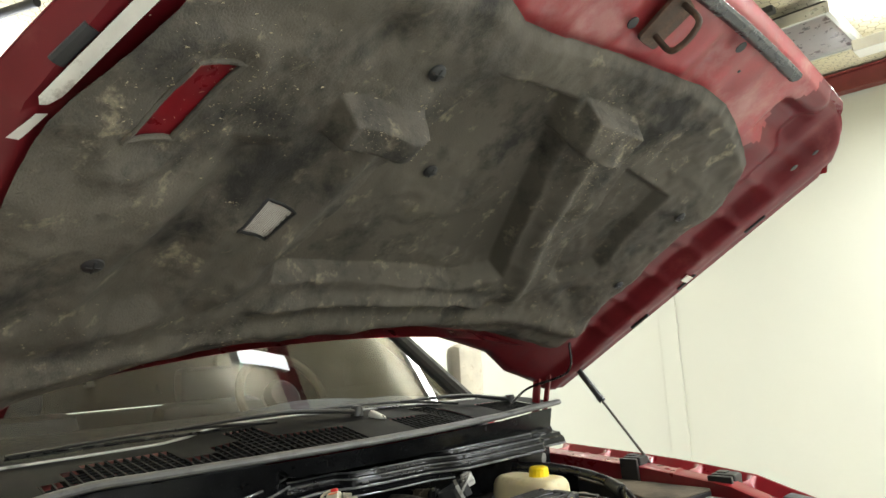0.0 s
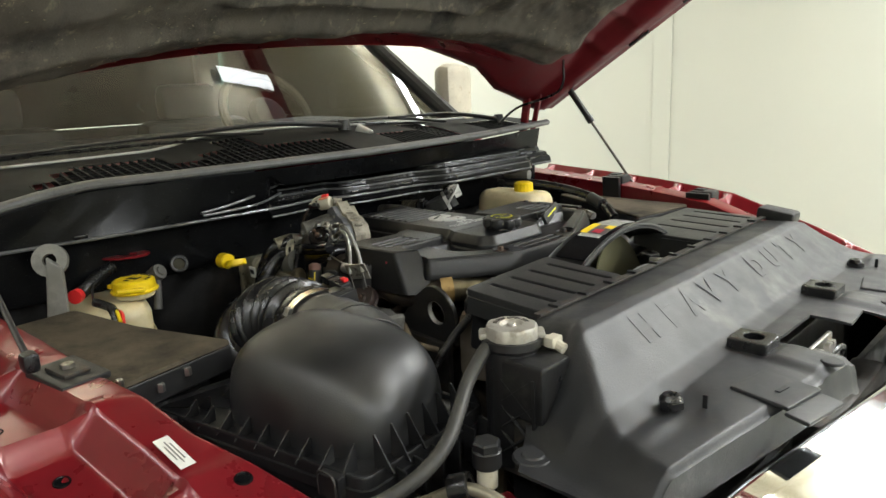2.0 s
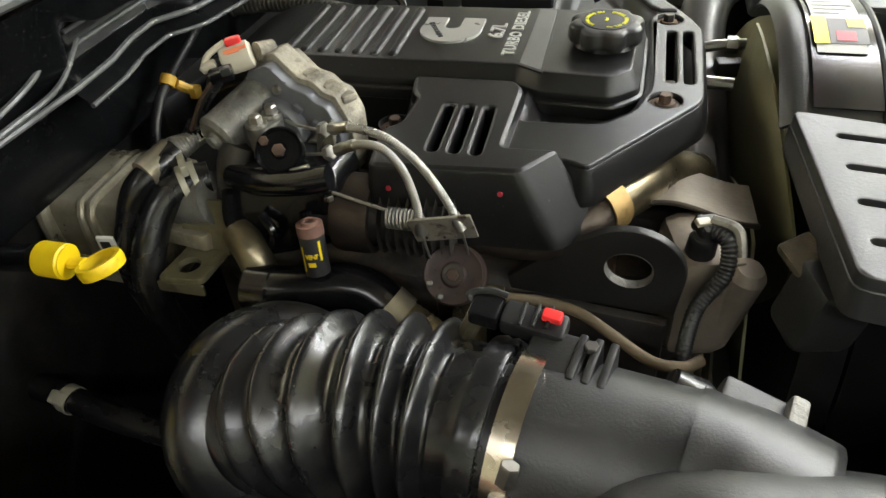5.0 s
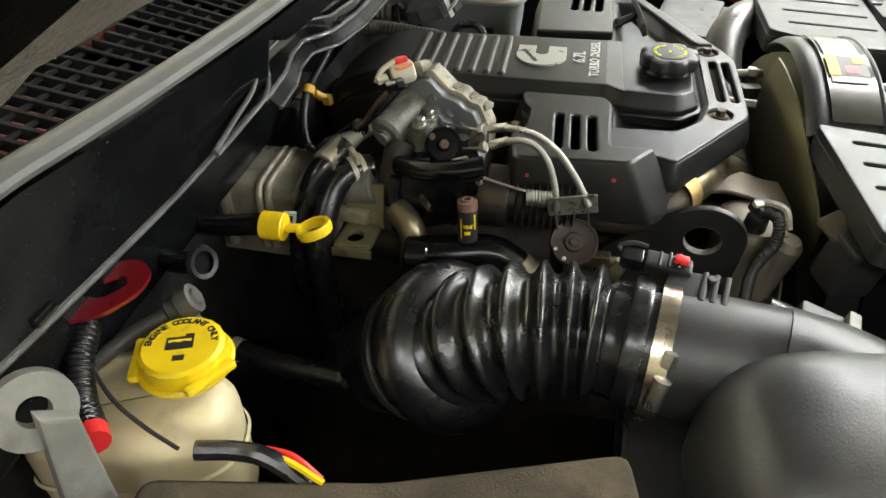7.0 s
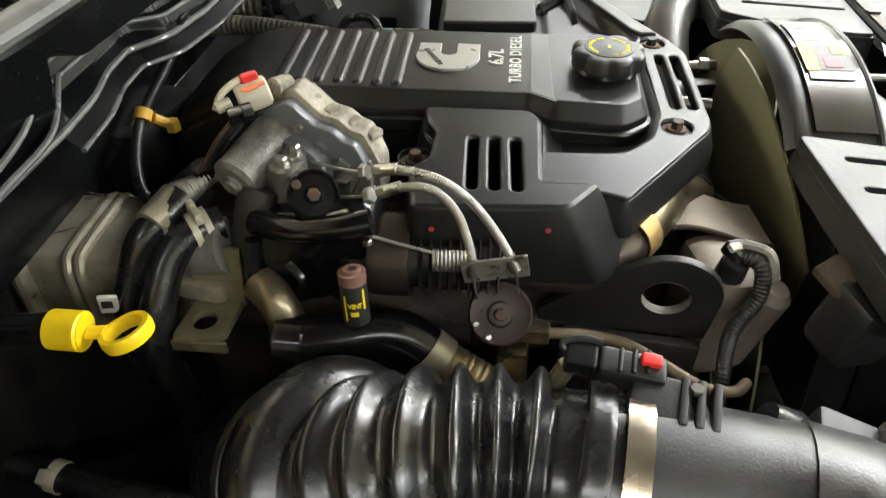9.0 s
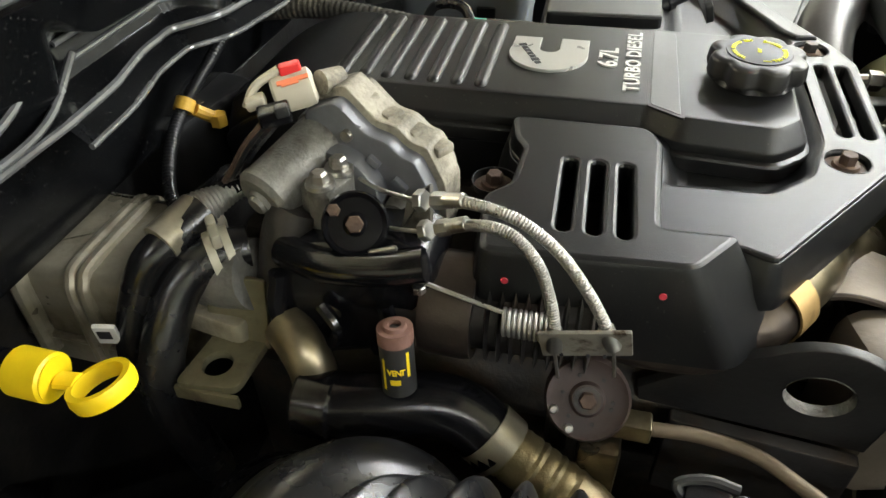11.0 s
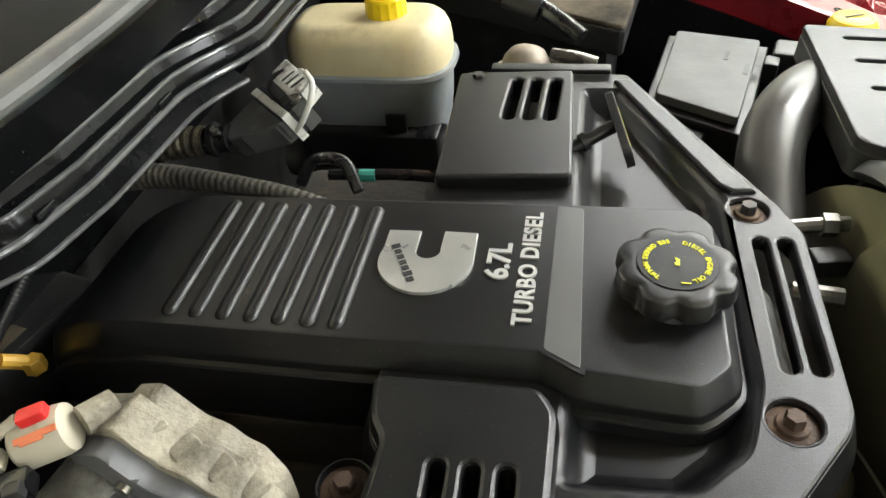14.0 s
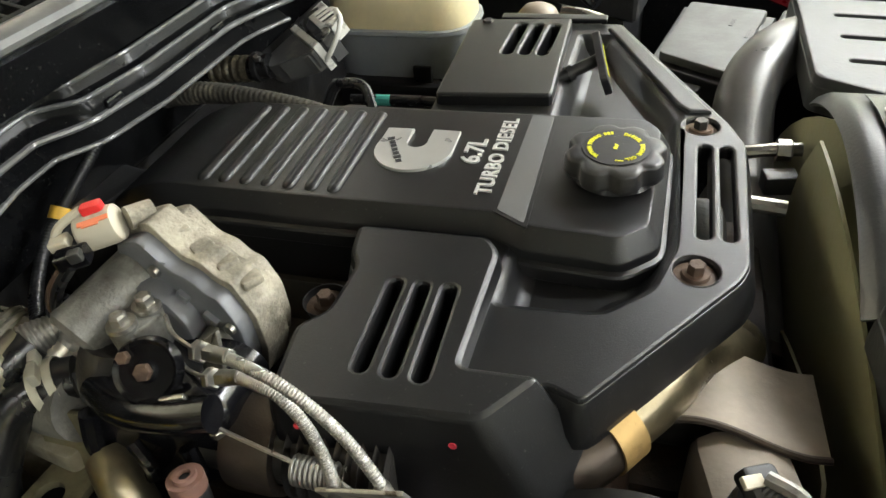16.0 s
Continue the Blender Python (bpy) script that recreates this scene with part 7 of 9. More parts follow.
def build_cables():
    """Two braided cables from the valve to the brake lever."""
    runs = (
        ([(-1.012, -0.288, 1.242), (-0.992, -0.295, 1.245), (-0.971, -0.300, 1.242), (-0.949, -0.304, 1.228), (-0.932, -0.307, 1.208), (-0.918, -0.312, 1.188), (-0.908, -0.316, 1.168)], (-1.040, -0.280, 1.232)),
        ([(-1.010, -0.288, 1.224), (-0.990, -0.296, 1.232), (-0.974, -0.300, 1.230), (-0.959, -0.305, 1.216), (-0.950, -0.310, 1.196), (-0.945, -0.315, 1.178), (-0.943, -0.318, 1.160)], (-1.037, -0.283, 1.210)),
    )
    for pts, wire_from in runs:
        c = thing("braided_cable", "braided steel control cable with hex fittings", "cable", pts[0], group="braided cables")
        line = smooth_path(pts, 40)
        part("sleeve", tube(line, lambda s: 0.0037 + 0.00035 * math.sin(s * 430), 10, raw=True), BRAID, c, auto=180)
        p, q = Vector(pts[0]), Vector(wire_from)
        d = (p - q).normalized()
        m = frame_to(q, d)
        part("nut", hexnut(0.0072, 0.006, m @ pose(0, 0, 0.002)), STEEL, c)
        part("nut", hexnut(0.0056, 0.010, m @ pose(0, 0, 0.014)), STEEL, c)
        part("ferrule", lathe([(0, 0), (0.0050, 0), (0.0050, 0.014), (0.004, 0.015), (0, 0.015)], 14, m @ pose(0, 0, 0.022)), STEEL, c)
        e, f = Vector(pts[-1]), Vector(pts[-2])
        part("end_ferrule", lathe([(0, 0), (0.0050, 0), (0.0050, 0.016), (0, 0.016)], 14, frame_to(e, f - e)), STEEL, c)
        part("inner_wire", tube([q, q - d * 0.03 + Vector((0, 0.006, 0.004)), q - d * 0.055 + Vector((0, 0.02, 0.004))], 0.0016, 6, per=4), STEEL, c)
        part("tail_wire", tube([e, e + Vector((0.004, 0.004, -0.03))], 0.0013, 5, per=2), STEEL, c)


build_cables()


def build_brake_lever():
    bl = thing("brake_lever", "rusty cable wheel and bracket of the exhaust brake", "lever", (-0.92, -0.31, 1.08))
    BRKT = mat("worn_bracket_steel", (0.34, 0.32, 0.28), 0.40, 0.7, vary=0.3, bump=0.2, dirt=(0.07, 0.05, 0.035), dirt_amt=0.4, dirt_scale=60)
    part("bracket", box(-0.9250, -0.3140, 1.166, 0.056, 0.003, 0.032, 0.001, (18, -10, 4)), BRKT, bl, "worn bare steel cable bracket")
    for dx in (-0.014, 0.002, 0.012):
        part("bracket_hole", disc(0.0013, 0.0008, 0.0002, 8, frame_to((-0.9245 + dx, -0.3185, 1.160 + 0.18 * dx), (0, -0.95, 0.31))), INK, bl)
    m = frame_to((-0.918, -0.312, 1.112), (0.02, -0.75, 0.66))
    part("wheel", lathe([(0, 0.008), (0.010, 0.008), (0.012, 0.005), (0.022, 0.005), (0.0265, 0.007), (0.0285, 0.003), (0.0285, -0.004), (0.0265, -0.007), (0.0285, -0.011), (0.0265, -0.014), (0, -0.014)], 36, m), mat("brown_wheel", (0.040, 0.025, 0.021), 0.5, 0.1, vary=0.3, bump=0.2), bl)
    part("hub_nut", hexnut(0.0058, 0.007, m @ pose(0, 0, 0.007)), RUST, bl)
    part("hub_ring", lathe([(0.0066, 0.0), (0.0088, 0.0), (0.0088, 0.003), (0.0066, 0.003)], 18, m @ pose(0, 0, 0.006)), DKSTEEL, bl)
    for k in range(7):
        part("dimple", disc(0.0014, 0.0008, 0.0002, 8, m @ pose(0.0165 * math.cos(k), 0.0165 * math.sin(k), 0.0048)), INK, bl)
    for ang in (205, 245):
        part("pin", disc(0.0032, 0.004, 0.001, 10, m @ pose(0.023 * math.cos(radians(ang)), 0.023 * math.sin(radians(ang)), 0.004)), STEEL, bl)
    part("stay", box(-0.935, -0.290, 1.08, 0.016, 0.02, 0.11, 0.004, (0, 0, 10)), HEATPIPE, bl)
    sp = thing("return_spring", "bright coiled return spring", "spring", (-0.965, -0.305, 1.164))
    def coil(x0, x1, r, n, y, z):
        return [(x0 + (x1 - x0) * k / (12 * n), y + r * math.cos(2 * math.pi * k / 12), z + r * math.sin(2 * math.pi * k / 12)) for k in range(12 * n + 1)]
    part("coil", tube(coil(-0.978, -0.948, 0.0085, 9, -0.305, 1.164), 0.0016, 6, raw=True), BRAID, sp)
    part("hook", tube([(-0.978, -0.305, 1.172), (-1.0, -0.302, 1.175), (-1.03, -0.298, 1.180)], 0.0016, 6), BRAID, sp)
    part("hook", tube([(-0.948, -0.305, 1.160), (-0.942, -0.306, 1.156), (-0.935, -0.308, 1.156)], 0.0016, 6), BRAID, sp)
    fx = thing("exhaust_elbow", "brown steel exhaust connection with black bellows", "exhaust pipe", (-0.95, -0.27, 1.1))
    part("flange_ring", lathe([(0.030, -0.018), (0.037, -0.018), (0.038, -0.012), (0.038, 0.012), (0.037, 0.018), (0.030, 0.018)], 30, frame_to((-1.018, -0.272, 1.140), (1, 0, 0))), HEATPIPE, fx)
    part("inner_pipe", tube([(-1.06, -0.272, 1.140), (-0.92, -0.272, 1.140)], 0.029, 22, per=3), DKSTEEL, fx)
    for k in range(9):
        part("bellows_fold", lathe([(0.028, -0.002), (0.036, 0.0), (0.028, 0.002)], 26, frame_to((-0.990 + 0.0085 * k, -0.272, 1.140), (1, 0, 0))), DKSTEEL, fx)
    part("pipe", tube([(-0.925, -0.252, 1.127), (-0.88, -0.250, 1.118), (-0.84, -0.245, 1.118), (-0.81, -0.228, 1.124), (-0.792, -0.206, 1.130)], 0.025, 20, per=8), HEATPIPE, fx)
    part("upper_pipe", tube([(-0.798, -0.214, 1.129), (-0.765, -0.165, 1.124), (-0.742, -0.118, 1.112), (-0.70, -0.07, 1.085)], 0.0235, 20, per=8), PIPE, fx)
    gm = frame_to((-0.796, -0.211, 1.130), (0.58, 0.80, 0.05))
    part("gold_clamp", lathe([(0.026, -0.0115), (0.0278, -0.0115), (0.0278, 0.0115), (0.026, 0.0115)], 30, gm), GOLD, fx, "gold zinc band clamp")
    part("clamp_hole", disc(0.005, 0.001, 0.0003, 12, frame_to((-0.802, -0.230, 1.148), (-0.12, -0.62, 0.75))), RUST, fx)


build_brake_lever()


def build_vent():
    pp = thing("coolant_pipe", "black coolant pipe with a braided brass sleeve", "pipe", (-1.0, -0.34, 1.05))
    part("pipe", tube([(-1.105, -0.342, 1.088), (-1.06, -0.334, 1.090), (-1.02, -0.324, 1.090), (-0.995, -0.323, 1.081), (-0.972, -0.331, 1.064)], 0.0235, 20, per=8), GLOSSBLK, pp)
    part("end_plug", disc(0.0245, 0.03, 0.003, 22, frame_to((-1.085, -0.3405, 1.089), (-1, 0, 0))), GLOSSBLK, pp)
    part("sleeve", tube([(-0.980, -0.327, 1.070), (-0.945, -0.338, 1.056), (-0.905, -0.352, 1.040), (-0.85, -0.375, 1.010)], lambda s: 0.0205 + 0.0007 * math.sin(s * 190), 18, per=14), mat("brass_braid", (0.40, 0.33, 0.19), 0.4, 0.7, vary=0.3, fine=500, bump=0.4, dirt=(0.16, 0.12, 0.06), dirt_amt=0.35, dirt_scale=40), pp, "brass-coloured braided sleeve")
    part("ferrule", tube([(-0.984, -0.326, 1.074), (-0.969, -0.330, 1.063)], 0.0245, 20, per=2), EGRMET, pp)
    vt = thing("vent_cap", "rusty-topped vent sleeve with a black printed label", "vent", (-1.045, -0.322, 1.1))
    m = frame_to((-1.041, -0.334, 1.116), (-0.06, 0.16, 1)) @ Matrix.Diagonal((0.80, 0.80, 0.90, 1))
    part("sleeve", lathe([(0, 0), (0.0145, 0), (0.0145, 0.052), (0, 0.052)], 24, m), INK, vt)
    top = mat("pinkish_rust", (0.20, 0.105, 0.08), 0.7, vary=0.25, bump=0.3)
    part("collar", lathe([(0.005, 0.052), (0.0055, 0.058), (0.009, 0.058), (0.010, 0.055), (0.0148, 0.055), (0.0150, 0.044), (0.0146, 0.044)], 24, m), top, vt, "rusty collar")
    part("bore", disc(0.005, 0.002, 0.0005, 14, m @ pose(0, 0, 0.053)), INK, vt)
    for a0, a1, z0, z1 in ((-0.62, -0.45, 0.006, 0.034), (0.85, 1.05, 0.018, 0.040)):
        part("yellow_mark", field(lin(a0, a1, 4), lin(z0, z1, 2), lambda a, z: tuple(m @ Vector((0.01475 * math.cos(a), 0.01475 * math.sin(a), z)))), LABELY, vt)
    for k, ch in enumerate("VENT"):
        a = -0.16 + 0.25 * k
        lm = m @ Matrix(((-math.sin(a), 0, math.cos(a), 0.0147 * math.cos(a)), (math.cos(a), 0, math.sin(a), 0.0147 * math.sin(a)), (0, 1, 0, 0.021), (0, 0, 0, 1)))
        part("letter", text_bm(ch, 0.0072, lm, 0.0002, 1.0, "CENTER", 0.0002), LABELY, vt, "yellow letter " + ch)
    for k, (z, w) in enumerate(((0.012, 0.6),)):
        part("print_bar", field(lin(-0.16, -0.16 + w, 6), lin(z, z + 0.005, 2), lambda a, zz: tuple(m @ Vector((0.0148 * math.cos(a), 0.0148 * math.sin(a), zz)))), LABELY, vt)
    el = thing("drain_elbow", "tarnished brass drain elbow", "pipe elbow", (-1.12, -0.31, 1.08))
    part("elbow", tube([(-1.135, -0.305, 1.125), (-1.118, -0.318, 1.118), (-1.108, -0.325, 1.095), (-1.112, -0.325, 1.06)], 0.017, 16, per=6), PIPE, el)


build_vent()


def build_egr_cooler():
    ec = thing("egr_cooler", "stained ribbed stainless steel cooler box", "cooler", (-1.31, -0.27, 1.08))
    body = rounded([(-1.405, -0.302), (-1.262, -0.306), (-1.238, -0.290), (-1.240, -0.190), (-1.405, -0.185)], 0.010, 3)
    part("body", prism(body, 1.03, 1.131, bevel=0.012, seg=3), EGRMET, ec, auto=50)
    for x in (-1.392, -1.366, -1.318, -1.306, -1.262):
        w = 0.0085 if x in (-1.366, -1.262) else 0.0055
        part("rib", tube([(x - 0.004, -0.188, 1.122), (x - 0.002, -0.205, 1.130), (x, -0.285, 1.132), (x + 0.002, -0.301, 1.126), (x + 0.003, -0.306, 1.108), (x + 0.003, -0.307, 1.045)], w, 10, per=8), EGRMET, ec)
    part("seam", tube([(-1.40, -0.304, 1.062), (-1.25, -0.308, 1.062)], 0.004, 8, per=2), EGRMET, ec)
    part("end_flange", prism(rounded([(-1.245, -0.300), (-1.170, -0.312), (-1.165, -0.255), (-1.236, -0.225)], 0.010), 1.100, 1.118, bevel=0.005), EGRMET, ec)
    OLIVEST = mat("olive_bracket_steel", (0.17, 0.155, 0.095), 0.4, 0.45, vary=0.3, bump=0.15, dirt=(0.08, 0.065, 0.04), dirt_amt=0.4, dirt_scale=20)
    # bracket with a hole
    part("foot", prism(rounded([(-1.205, -0.355), (-1.158, -0.350), (-1.155, -0.300), (-1.198, -0.295)], 0.008), 1.092, 1.099, holes=[circle(-1.182, -0.331, 0.011, 20)], bevel=0.002), OLIVEST, ec)
    part("foot_web", box(-1.177, -0.297, 1.122, 0.05, 0.006, 0.06, 0.002, (-12, 0, 0)), OLIVEST, ec)
    part("foot_lip", box(-1.181, -0.353, 1.088, 0.05, 0.004, 0.012, 0.001), OLIVEST, ec)
    part("outlet", tube([(-1.235, -0.260, 1.12), (-1.20, -0.275, 1.135), (-1.165, -0.28, 1.145)], 0.027, 18, per=5), CAST, ec)


build_egr_cooler()


def build_hoses():
    def hose(label, pts, r, material=RUBBER, name="hose", **kw):
        h = thing(name, label, "hose", pts[0])
        part("hose_body", tube(pts, r, 16, per=8), material, h)
        return h

    h = hose("black heater hose with a braided metal end", [(-1.208, -0.262, 1.184), (-1.220, -0.285, 1.176), (-1.236, -0.305, 1.160), (-1.252, -0.322, 1.110), (-1.262, -0.322, 1.060), (-1.262, -0.310, 0.98)], 0.0138)
    part("metal_sleeve", tube([(-1.214, -0.262, 1.183), (-1.226, -0.296, 1.176)], 0.0150, 16, per=6), EGRMET, h, "braided metal sleeve")
    part("braid", tube(smooth_path([(-1.186, -0.218, 1.186), (-1.214, -0.263, 1.183)], 60), lambda s: 0.0075 + 0.0060 * sstep(0.3, 1.0, s) + 0.0007 * math.sin(s * 90), 14, raw=True), BRAID, h)
    part("tag", box(-1.262, -0.338, 1.118, 0.016, 0.004, 0.028, 0.001, (20, 10, 20)), LABELW, h, "white paper tag")
    part("tag_bar", box(-1.2615, -0.3405, 1.120, 0.009, 0.002, 0.012, 0, (20, 10, 20)), INK, h)
    h = hose("black coolant hose with a pale spring clamp", [(-1.175, -0.268, 1.160), (-1.195, -0.283, 1.160), (-1.214, -0.305, 1.145), (-1.222, -0.334, 1.108), (-1.226, -0.344, 1.070), (-1.228, -0.338, 1.02), (-1.230, -0.32, 0.93)], 0.0165)
    cm = frame_to((-1.190, -0.279, 1.160), (0.75, 0.60, 0.1))
    clampm = mat("pale_clamp", (0.52, 0.50, 0.40), 0.45, 0.3, vary=0.15, bump=0.1)
    part("spring_clamp", lathe([(0.0182, -0.009), (0.0196, -0.009), (0.0196, -0.003), (0.0182, -0.003)], 26, cm), clampm, h, "pale spring clamp")
    part("spring_clamp", lathe([(0.0182, 0.003), (0.0196, 0.003), (0.0196, 0.009), (0.0182, 0.009)], 26, cm), clampm, h)
    for a in (70, 110):
        p = cm @ Vector((0.0235 * math.cos(radians(a)), 0.0235 * math.sin(radians(a)), 0))
        part("clamp_ear", box(p.x, p.y, p.z, 0.007, 0.016, 0.012, 0.002, (0, 0, 40)), clampm, h)
    h = hose("dusty black hose with a pale clamp low down", [(-1.40, -0.40, 0.95), (-1.345, -0.405, 0.945), (-1.27, -0.415, 0.938), (-1.17, -0.42, 0.930)], 0.0145)
    part("spring_clamp", lathe([(0.0148, -0.006), (0.0162, -0.006), (0.0162, 0.006), (0.0148, 0.006)], 24, frame_to((-1.335, -0.407, 0.944), (1, -0.18, -0.1))), clampm, h)
    part("clamp_ear", box(-1.337, -0.418, 0.958, 0.008, 0.014, 0.022, 0.002, (20, 0, 0)), clampm, h)
    hose("thin brown steel pipe bending down into the bay", [(-1.02, -0.39, 1.02), (-1.09, -0.392, 1.03), (-1.135, -0.40, 1.03), (-1.155, -0.425, 1.0), (-1.17, -0.45, 0.96)], 0.0065, HEATPIPE, "fuel_line")
    hose("ochre-stained pipe low beside the block", [(-1.00, -0.36, 0.99), (-1.08, -0.365, 1.0), (-1.14, -0.37, 0.99), (-1.18, -0.39, 0.95)], 0.022, mat("ochre_metal", (0.16, 0.10, 0.03), 0.55, 0.4, vary=0.3, bump=0.3), "drain_pipe")
    # brass line across the front of the block
    b = hose("brown metal line with a square brass fitting", [(-0.905, -0.311, 1.091), (-0.873, -0.311, 1.091), (-0.840, -0.309, 1.090), (-0.805, -0.315, 1.088), (-0.775, -0.333, 1.085), (-0.742, -0.352, 1.080), (-0.716, -0.352, 1.078), (-0.700, -0.335, 1.070)], 0.0050, mat("dull_brown_line", (0.15, 0.115, 0.075), 0.5, 0.3, vary=0.25, bump=0.1), "metal_line")
    part("square_fitting", box(-0.888, -0.311, 1.091, 0.030, 0.016, 0.016, 0.002), PIPE, b)
    part("leg", box(-0.905, -0.318, 1.035, 0.030, 0.026, 0.09, 0.006), PIPE, b)
    # conduit with a yellow clip by the firewall
    c = thing("wiring_conduit", "black corrugated conduit with a yellow clip", "conduit", (-1.31, -0.1, 1.1))
    line = smooth_path([(-1.292, -0.045, 1.225), (-1.300, -0.075, 1.205), (-1.312, -0.112, 1.178), (-1.308, -0.145, 1.165), (-1.298, -0.178, 1.148), (-1.280, -0.205, 1.138), (-1.255, -0.215, 1.142), (-1.232, -0.216, 1.160), (-1.205, -0.228, 1.185)], 30)
    part("conduit", tube(line, lambda s: 0.0056 + 0.0006 * math.sin(s * 520), 12, raw=True), PLASTIC, c, auto=180)
    ye = mat("amber_clip", (0.60, 0.36, 0.05), 0.45, vary=0.15, bump=0.1)
    part("clip", lathe([(0.0058, -0.006), (0.0092, -0.006), (0.0092, 0.006), (0.0058, 0.006)], 20, frame_to((-1.312, -0.112, 1.178), (0.05, 0.75, 0.65))), ye, c, "yellow clip")
    part("clip_arm", tube([(-1.305, -0.108, 1.172), (-1.300, -0.102, 1.165), (-1.294, -0.098, 1.160)], 0.006, 10), ye, c)
    part("clip_head", hexnut(0.0085, 0.012, pose(-1.290, -0.097, 1.152)), ye, c)
    part("tape", tube([(-1.262, -0.214, 1.140), (-1.236, -0.215, 1.158), (-1.212, -0.224, 1.180), (-1.196, -0.236, 1.196)], 0.0115, 12), GLOSSBLK, c)
    gb = thing("ground_strap_bracket", "pale crumpled metal bracket below the cowl", "bracket", (-1.36, -0.17, 1.16))
    part("bracket", plate_uv((-1.372, -0.165, 1.135), (0.7, -0.5, 0.2), (0, 0.2, 1), rounded([(0, 0), (0.03, 0.005), (0.035, 0.05), (0.015, 0.055), (0.005, 0.03)], 0.005), 0.006), EGRMET, gb)
    vb = thing("rear_cover_box", "dark dusty box behind the engine with a worn label", "cover box", (-1.31, -0.02, 1.1))
    part("body", box(-1.352, -0.045, 1.105, 0.07, 0.13, 0.09, 0.012, (0, 0, -12)), MATTE, vb)
    part("label", box(-1.355, -0.070, 1.1507, 0.045, 0.035, 0.001, 0, (0, 0, -12)), FELT, vb)


build_hoses()


def build_dipstick_yellow():
    d = thing("transmission_dipstick", "bright yellow ring-handled dipstick", "dipstick", (-1.25, -0.4, 1.1))
    part("cap", tube([(-1.260, -0.409, 1.161), (-1.256, -0.409, 1.161), (-1.236, -0.410, 1.162), (-1.232, -0.410, 1.162)], lambda s: 0.0158 if 0.05 < s < 0.95 else 0.014, 24, per=6), YELLOW, d)
    part("neck", tube([(-1.230, -0.410, 1.161), (-1.216, -0.410, 1.163)], 0.0065, 10, per=2, flat=0.6), YELLOW, d)
    m = frame_to((-1.199, -0.410, 1.164), (-0.30, 0.10, 0.95))
    part("ring", lathe([(0.0155, -0.0055), (0.0195, -0.0055), (0.0205, 0.0), (0.0195, 0.0055), (0.0155, 0.0055), (0.0155, -0.0055)], 32, m), YELLOW, d)
    part("tube_neck", tube([(-1.266, -0.408, 1.160), (-1.32, -0.40, 1.145), (-1.375, -0.385, 1.13)], 0.0125, 14), GLOSSBLK, d)


build_dipstick_yellow()


